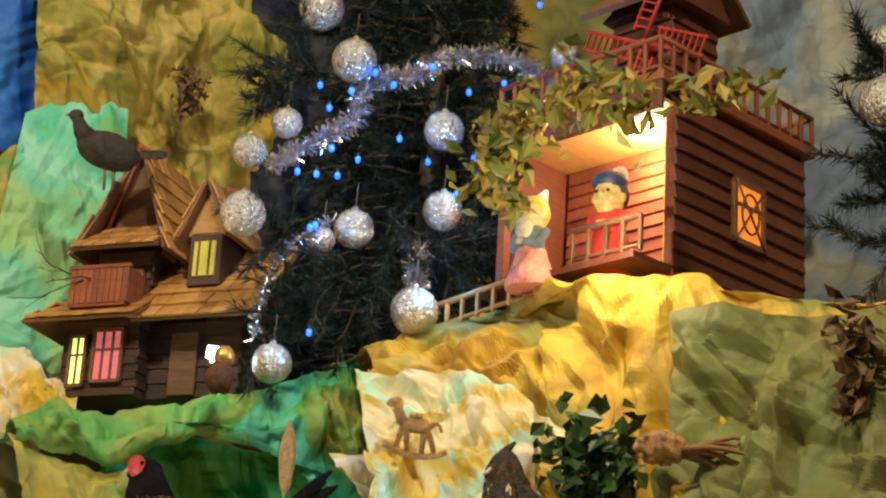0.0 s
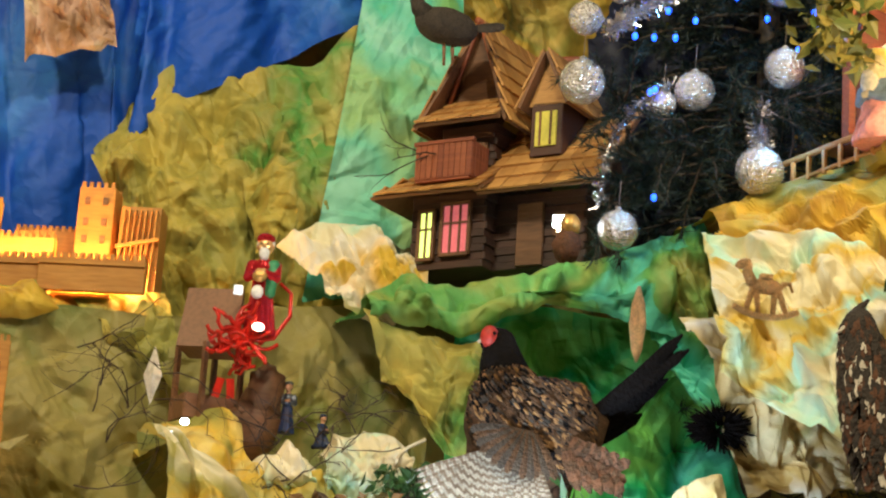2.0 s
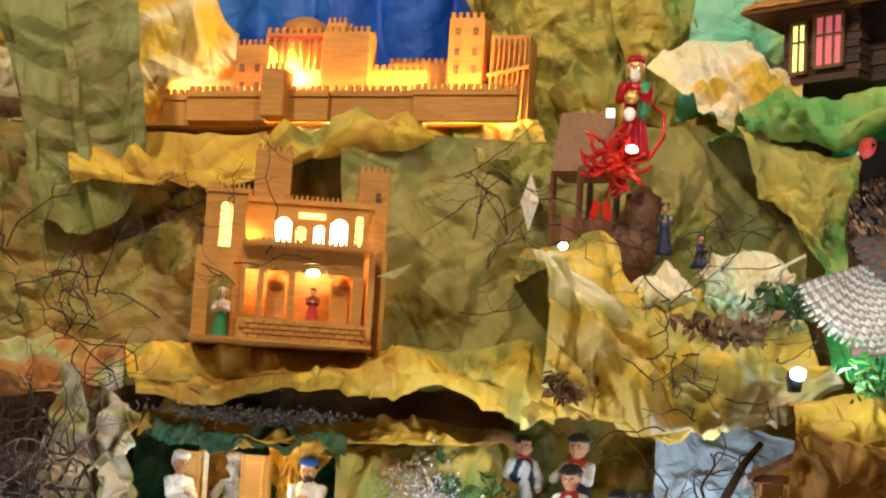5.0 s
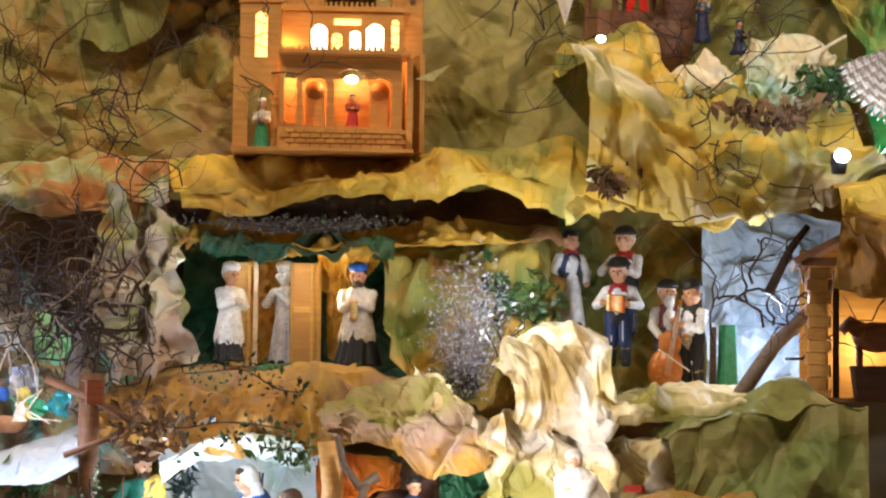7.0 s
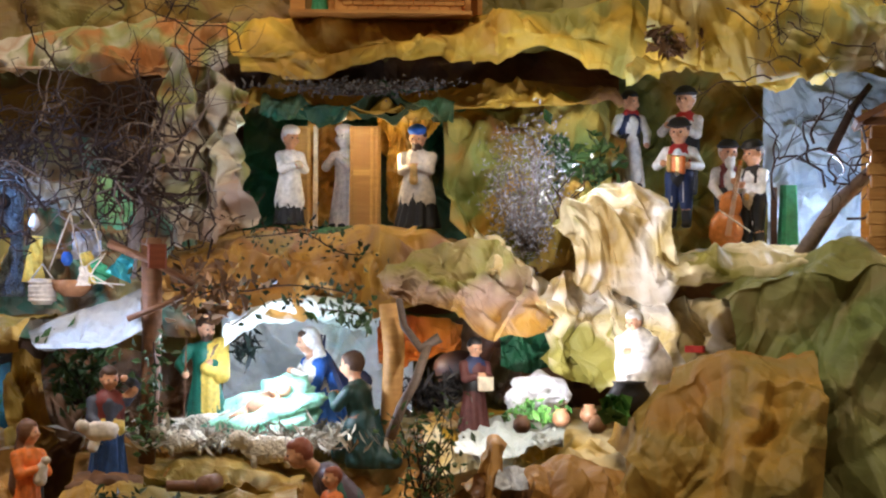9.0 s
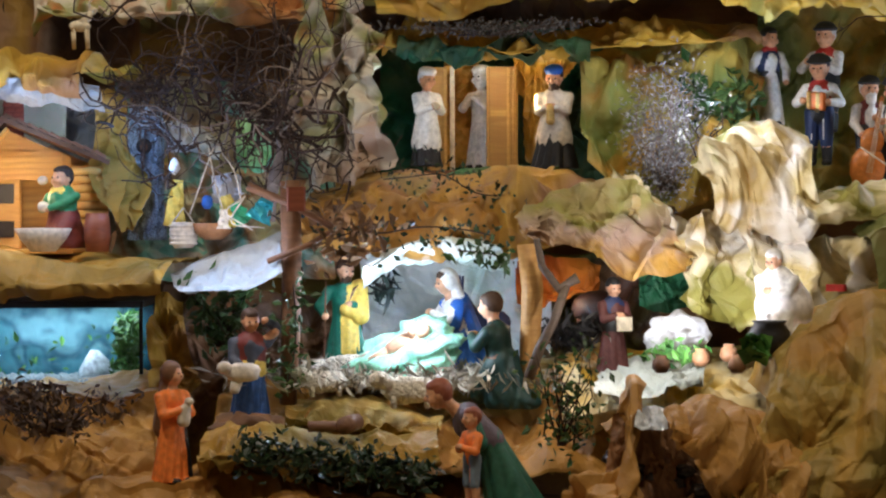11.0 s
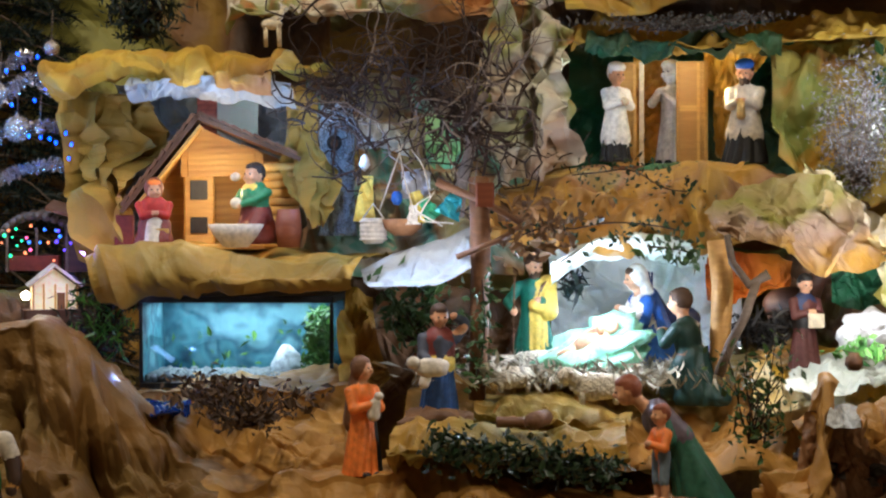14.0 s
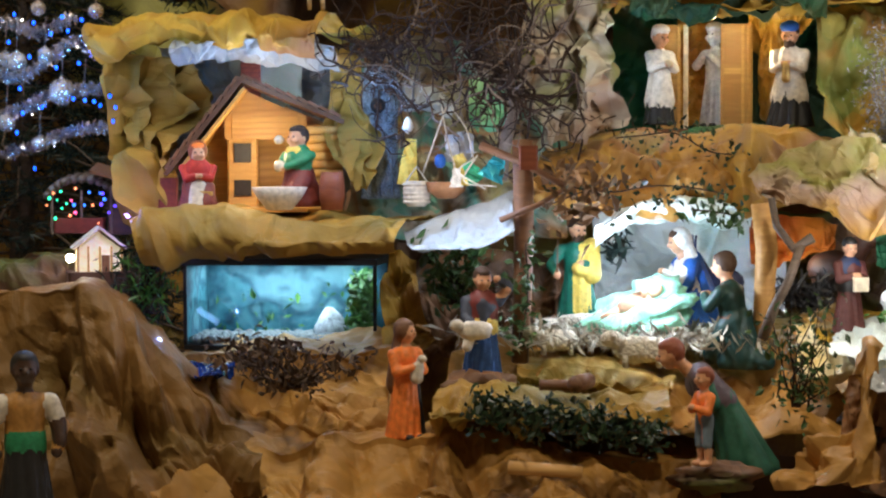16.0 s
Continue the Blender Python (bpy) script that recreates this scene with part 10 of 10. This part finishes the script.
single("blue_bead", Shape().lathe([(0.005, 0), (0.011, 0.008), (0.011, 0.020), (0.006, 0.027)], n=14), [CBLUE], at((-0.828, 3.985, 1.487)), "small blue pot hanging by a string", "bead")
single("white_drop", Shape().lathe([(0.002, 0), (0.012, 0.012), (0.008, 0.026), (0.002, 0.034)], n=14), [WHITE], at((-0.901, 4.025, 1.554)), "white drop ornament on a thread", "ornament")
for a, b, c in (((-0.813, 3.971, 1.605), (-0.828, 3.945, 1.550), (-0.860, 3.971, 1.476)), ((-0.822, 3.971, 1.605), (-0.805, 3.945, 1.539), (-0.790, 3.945, 1.485)), ((-0.802, 3.971, 1.603), (-0.763, 3.931, 1.555), (-0.752, 3.931, 1.504)), ((-0.752, 3.931, 1.504), (-0.778, 3.918, 1.485), (-0.726, 3.918, 1.447)), ((-0.744, 3.931, 1.512), (-0.769, 3.918, 1.463), (-0.704, 3.918, 1.452))):
    single("string", Shape().tube(along([a, b, c], np.linspace(0, 1, 9)), 0.0016, None, 0, 5), [LINEN], Matrix.Identity(4), "thin pale string hanging from the bare tree", "string", "strings under the tree")
drape([(-0.857, 4.159, 1.558), (-0.828, 4.159, 1.564), (-0.793, 4.159, 1.552)], [(-0.838, 4.092, 1.512), (-0.809, 4.092, 1.507), (-0.775, 4.092, 1.512)], paper("silver_paper", [(0.6, 0.6, 0.68), (0.8, 0.8, 0.85), (0.5, 0.5, 0.58)], rough=0.3), "crumpled silver paper", bulge=0.02, rough=0.02, size=0.04)
drape([(-0.831, 4.293, 1.672), (-0.783, 4.293, 1.677), (-0.747, 4.293, 1.659)], [(-0.818, 4.226, 1.565), (-0.782, 4.226, 1.553), (-0.735, 4.226, 1.576)], p_teal, "teal lit paper behind the tree", bulge=0.02, rough=0.03, size=0.07)
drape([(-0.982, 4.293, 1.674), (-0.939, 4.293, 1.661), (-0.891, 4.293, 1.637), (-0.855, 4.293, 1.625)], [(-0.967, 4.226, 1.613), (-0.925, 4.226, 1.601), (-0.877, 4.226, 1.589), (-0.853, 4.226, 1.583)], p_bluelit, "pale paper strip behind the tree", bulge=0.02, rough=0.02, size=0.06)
lamp("grotto_lamp", "POINT", (-0.775, 3.784, 1.444), 1.1, (0.92, 0.95, 1.0), 0.003)
# extra lamp added behind the roof to brighten the dark cave
lamp("grotto_lamp", "POINT", (-1.156, 4.106, 1.657), 0.45, (0.85, 0.92, 1.0), 0.003)
lamp("grotto_lamp", "POINT", (-1.153, 3.891, 1.625), 0.8, (0.75, 0.86, 1.0), 0.003)
lamp("grotto_lamp", "POINT", (-0.950, 3.960, 1.610), 0.9, (0.28, 0.55, 1.0), 0.003)
drape([(-1.290, 4.293, 1.725), (-1.234, 4.293, 1.730), (-1.190, 4.293, 1.712)], [(-1.291, 4.293, 1.617), (-1.234, 4.293, 1.616), (-1.191, 4.293, 1.622)], p_pale, "pale lit paper behind the cabin roof", bulge=0, rough=0.004, size=0.2)
drape([(-1.360, 3.931, 1.725), (-1.256, 3.931, 1.738), (-1.164, 3.931, 1.743), (-1.027, 3.931, 1.726)], [(-1.376, 4.012, 1.699), (-1.270, 4.012, 1.698), (-1.153, 4.012, 1.692), (-1.037, 4.012, 1.669)], p_bluelit, "paper fold over the cabin in a cool lit tint", bulge=0.02, rough=0.03, size=0.06)
# deer
s = Shape()
s.ball((0, 0, 0.055), (0.026, 0.012, 0.014), 0, 12)
s.tube([(-0.0, 0, 0.06), (0.022, 0, 0.075), (0.026, 0, 0.09)], 0.010, 0.006, 0, 8)
s.ball((0.030, 0, 0.094), (0.011, 0.006, 0.007), 0, 8)
for x in (-0.018, -0.013, 0.014, 0.019):
    s.tube([(x, 0.004 if x in (-0.018, 0.019) else -0.004, 0.05), (x + 0.002, 0, 0.0)], 0.004, 0.0025, 0, 6)
for y in (-0.006, 0.006):
    s.tube([(0.026, y, 0.098), (0.022, y * 2, 0.112), (0.026, y * 2.4, 0.122)], 0.0016, 0.0008, 0, 4)
    s.tube([(0.022, y * 2, 0.112), (0.032, y * 2, 0.118)], 0.0012, 0.0006, 0, 4)
single("deer_figurine", s, [IVORY], at((-1.081, 3.998, 1.799), 10) @ Matrix.Scale(0.82, 4), "small cream deer figurine on the upper ledge", "figurine")

# ---- left corner ----
SHEDGLOW = mat("glowing_cream_wall", (0.9, 0.8, 0.6), 0.5, emit=(1.0, 0.72, 0.36), power=0.25, bump=0)
shed = thing("lit_shed", at((-1.506, 3.918, 1.285), 25) @ Matrix.Scale(1.25, 4), "tiny cream cottage glowing warm white on the dark ledge", "cottage")
part("wall", Shape().prism([(-0.036, 0), (0.036, 0), (0.036, 0.034), (0.0, 0.062), (-0.036, 0.034)], -0.02, 0.03), SHEDGLOW, shed, "glowing cream wall")
for sg in (-1, 1):
    part("roof", Shape().box((sg * 0.021, 0.003, 0.053), (0.054, 0.064, 0.004), turn=(0, sg * 38, 0), edge=0.001), LINEN, shed, "pale boarded roof")
for x in (-0.034, -0.018, 0.0, 0.018, 0.034):
    part("post", Shape().box((x, -0.022, 0.02), (0.003, 0.003, 0.04)), PINE, shed)
part("door", Shape().box((0.009, -0.021, 0.013), (0.012, 0.003, 0.026)), BROWNWOOD, shed, "brown door")
part("shed_bulb", Shape().ball((-0.046, -0.02, 0.022), 0.007), WARMBULB, shed, "lit bulb")
part("base", Shape().box((0.0, 0.0, -0.010), (0.10, 0.08, 0.02), edge=0.004), DARKLOG, shed, "dark base board")
lamp("shed_lamp", "POINT", (-1.484, 3.784, 1.321), 0.12, (1.0, 0.85, 0.6), 0.003)
fair = thing("toy_fairground", at((-1.546, 4.052, 1.354), 12), "dark toy fairground with thatched roof and coloured lights", "toy house")
part("hut", Shape().box((0.05, 0, 0.035), (0.075, 0.06, 0.07), edge=0.004), DARKLOG, fair, "dark hut")
s = Shape()
for k in range(11):
    a = radians(20 + 14 * k)
    s.tube([(-0.04 + 0.075 * math.cos(a), -0.03, 0.062 + 0.05 * math.sin(a)), (-0.04 + 0.075 * math.cos(a), 0.05, 0.070 + 0.05 * math.sin(a))], 0.009, None, 0, 6)
part("roof", s, BARK, fair, "grey thatched arched roof")
part("awning", Shape().box((0.045, -0.02, 0.118), (0.13, 0.08, 0.006), turn=(12, 16, 0)), BROWNWOOD, fair, "brown sloping roof")
for x in (-0.10, -0.04, 0.02, 0.085):
    part("post", Shape().box((x, -0.032, 0.045), (0.005, 0.005, 0.09)), BARK, fair)
part("counter", Shape().box((-0.045, -0.02, 0.018), (0.10, 0.04, 0.03), edge=0.003), DRED, fair, "dark red counter")
rng = np.random.RandomState(9)
HUES = [mat("coloured_bulb", c, 0.3, emit=c, power=2.5, bump=0) for c in ((0.12, 0.06, 1.0), (0.5, 0.10, 1.0), (1.0, 0.10, 0.25), (0.05, 0.20, 1.0), (0.05, 0.8, 0.3), (1.0, 0.25, 0.08))]
for i in range(34):
    x = rng.uniform(-0.11, 0.12)
    c = HUES[(4 if i % 3 else 5) if x < -0.06 else ((2, 5, 3)[i % 3] if x < 0.0 else (0, 1, 0, 3)[i % 4])]
    part("coloured_bulb", Shape().ball((x, -0.045 - 0.01 * rng.rand(), rng.uniform(0.02, 0.10)), 0.0022 + 0.0018 * rng.rand(), 0, 8), c, fair, "small coloured bulb")
part("lantern", Shape().lathe([(0.004, -0.012), (0.010, -0.006), (0.010, 0.006), (0.004, 0.012)], (0.06, -0.05, 0.045), 0, 12), mat("violet_lantern", (0.4, 0.3, 1.0), 0.3, emit=(0.40, 0.25, 1.0), power=12, bump=0), fair, "bright violet lantern")
lamp("fair_lamp", "POINT", (-1.433, 3.864, 1.416), 0.35, (0.35, 0.22, 1.0), 0.003)
# two fill lamps added before the fir tree to whiten its tinsel
lamp("tinsel_fill_lamp", "POINT", (-1.471, 3.676, 1.693), 1.0, (0.72, 0.84, 1.0), 0.003)
lamp("tinsel_fill_lamp", "POINT", (-1.516, 3.757, 1.526), 0.7, (0.72, 0.84, 1.0), 0.003)
water = paper("dark_blue_water_foil", [(0.005, 0.01, 0.05), (0.01, 0.03, 0.14), (0.03, 0.06, 0.25), (0.005, 0.01, 0.05)], scale=14, rough=0.08)
drape([(-1.449, 3.918, 1.174), (-1.373, 3.918, 1.124), (-1.303, 3.918, 1.109), (-1.222, 3.918, 1.110)], [(-1.363, 3.730, 1.157), (-1.307, 3.730, 1.110), (-1.241, 3.730, 1.095), (-1.174, 3.730, 1.102)], water, "dark blue shiny foil brook", bulge=0, rough=0.012, size=0.03, name="foil_brook", category="brook")
single("blue_light_strip", Shape().box((0, 0, 0), (0.055, 0.012, 0.01), edge=0.003), [mat("blue_white_tube", (0.6, 0.75, 1), 0.3, emit=(0.35, 0.55, 1.0), power=6, bump=0)], at((-1.370, 3.797, 1.164), 20, 0, 32), "short glowing blue-white light tube", "light tube")
lamp("brook_lamp", "POINT", (-1.312, 3.730, 1.169), 0.12, (0.25, 0.4, 1.0), 0.003)
statue("large_dark_statue", (-1.426, 3.354, 0.868), 0.31, BLACK, mat("tan_tunic", (0.36, 0.17, 0.03), 0.6), "large painted dark-skinned statue in a tan tunic with white sleeves", rz=28, skin=TANSKIN, hair=BLACK, broad=1.25, sash=GREEN, arms="down", extra=(("cap", (0.135, -0.01, 0.71), (0.165, -0.015, 0.64), 0.054, 0.050, LINEN), ("cap", (-0.135, -0.01, 0.71), (-0.165, -0.015, 0.64), 0.054, 0.050, LINEN), ("cap", (0.175, -0.02, 0.60), (0.185, -0.06, 0.50), 0.046, 0.040, TANSKIN)))
single("lit_leaf", Shape().add([(0, 0, 0), (0.03, -0.01, 0.012), (0.07, 0, 0.03), (0.035, -0.004, -0.004)], [(0, 3, 2, 1)]).add([(0, 0.002, 0), (0.03, -0.008, 0.012), (0.07, 0.002, 0.03), (0.035, -0.002, -0.004)], [(0, 1, 2, 3)]), [mat("pale_dry_leaf", (0.5, 0.4, 0.15), 0.6)], at((-0.055, 4.092, 2.131)), "pale dry leaf stuck on the cliff beside the palace", "leaf")
single("bundle_figurine", Shape().ball((0, 0, 0.03), (0.03, 0.025, 0.035), 0, 14, bumpy=0.4).ball((0.005, 0, 0.075), (0.022, 0.02, 0.024), 1, 12, bumpy=0.2), [RUSTF, GOLD], at((1.053, 4.025, 2.616)), "small brown and gold figurine beside the log house", "figurine")

# ---- the room ----
plaster = mat("room_plaster", (0.55, 0.48, 0.38), 0.9, vary=0.1, scale=3)
for nm, c, sz in (("floor", (0, 1, -0.05), (9, 11, 0.1)), ("ceiling", (0, 1, 5.75), (9, 11, 0.1)), ("wall_back", (0, -4.4, 2.8), (9, 0.1, 5.6)), ("wall_north", (0, 6.4, 2.8), (9, 0.1, 5.6)), ("wall_west", (-4.45, 1, 2.8), (0.1, 10.6, 5.6)), ("wall_east", (4.45, 1, 2.8), (0.1, 10.6, 5.6))):
    single(nm, Shape().box(c, sz), [plaster], Matrix.Identity(4), "plain plastered room surface", "room", kind="structure")
single("display_platform", Shape().box((0.2, 4.6, 0.40), (6.0, 2.2, 0.80), edge=0.01), [BROWNWOOD], Matrix.Identity(4), "wooden platform under the landscape", "platform", kind="structure")
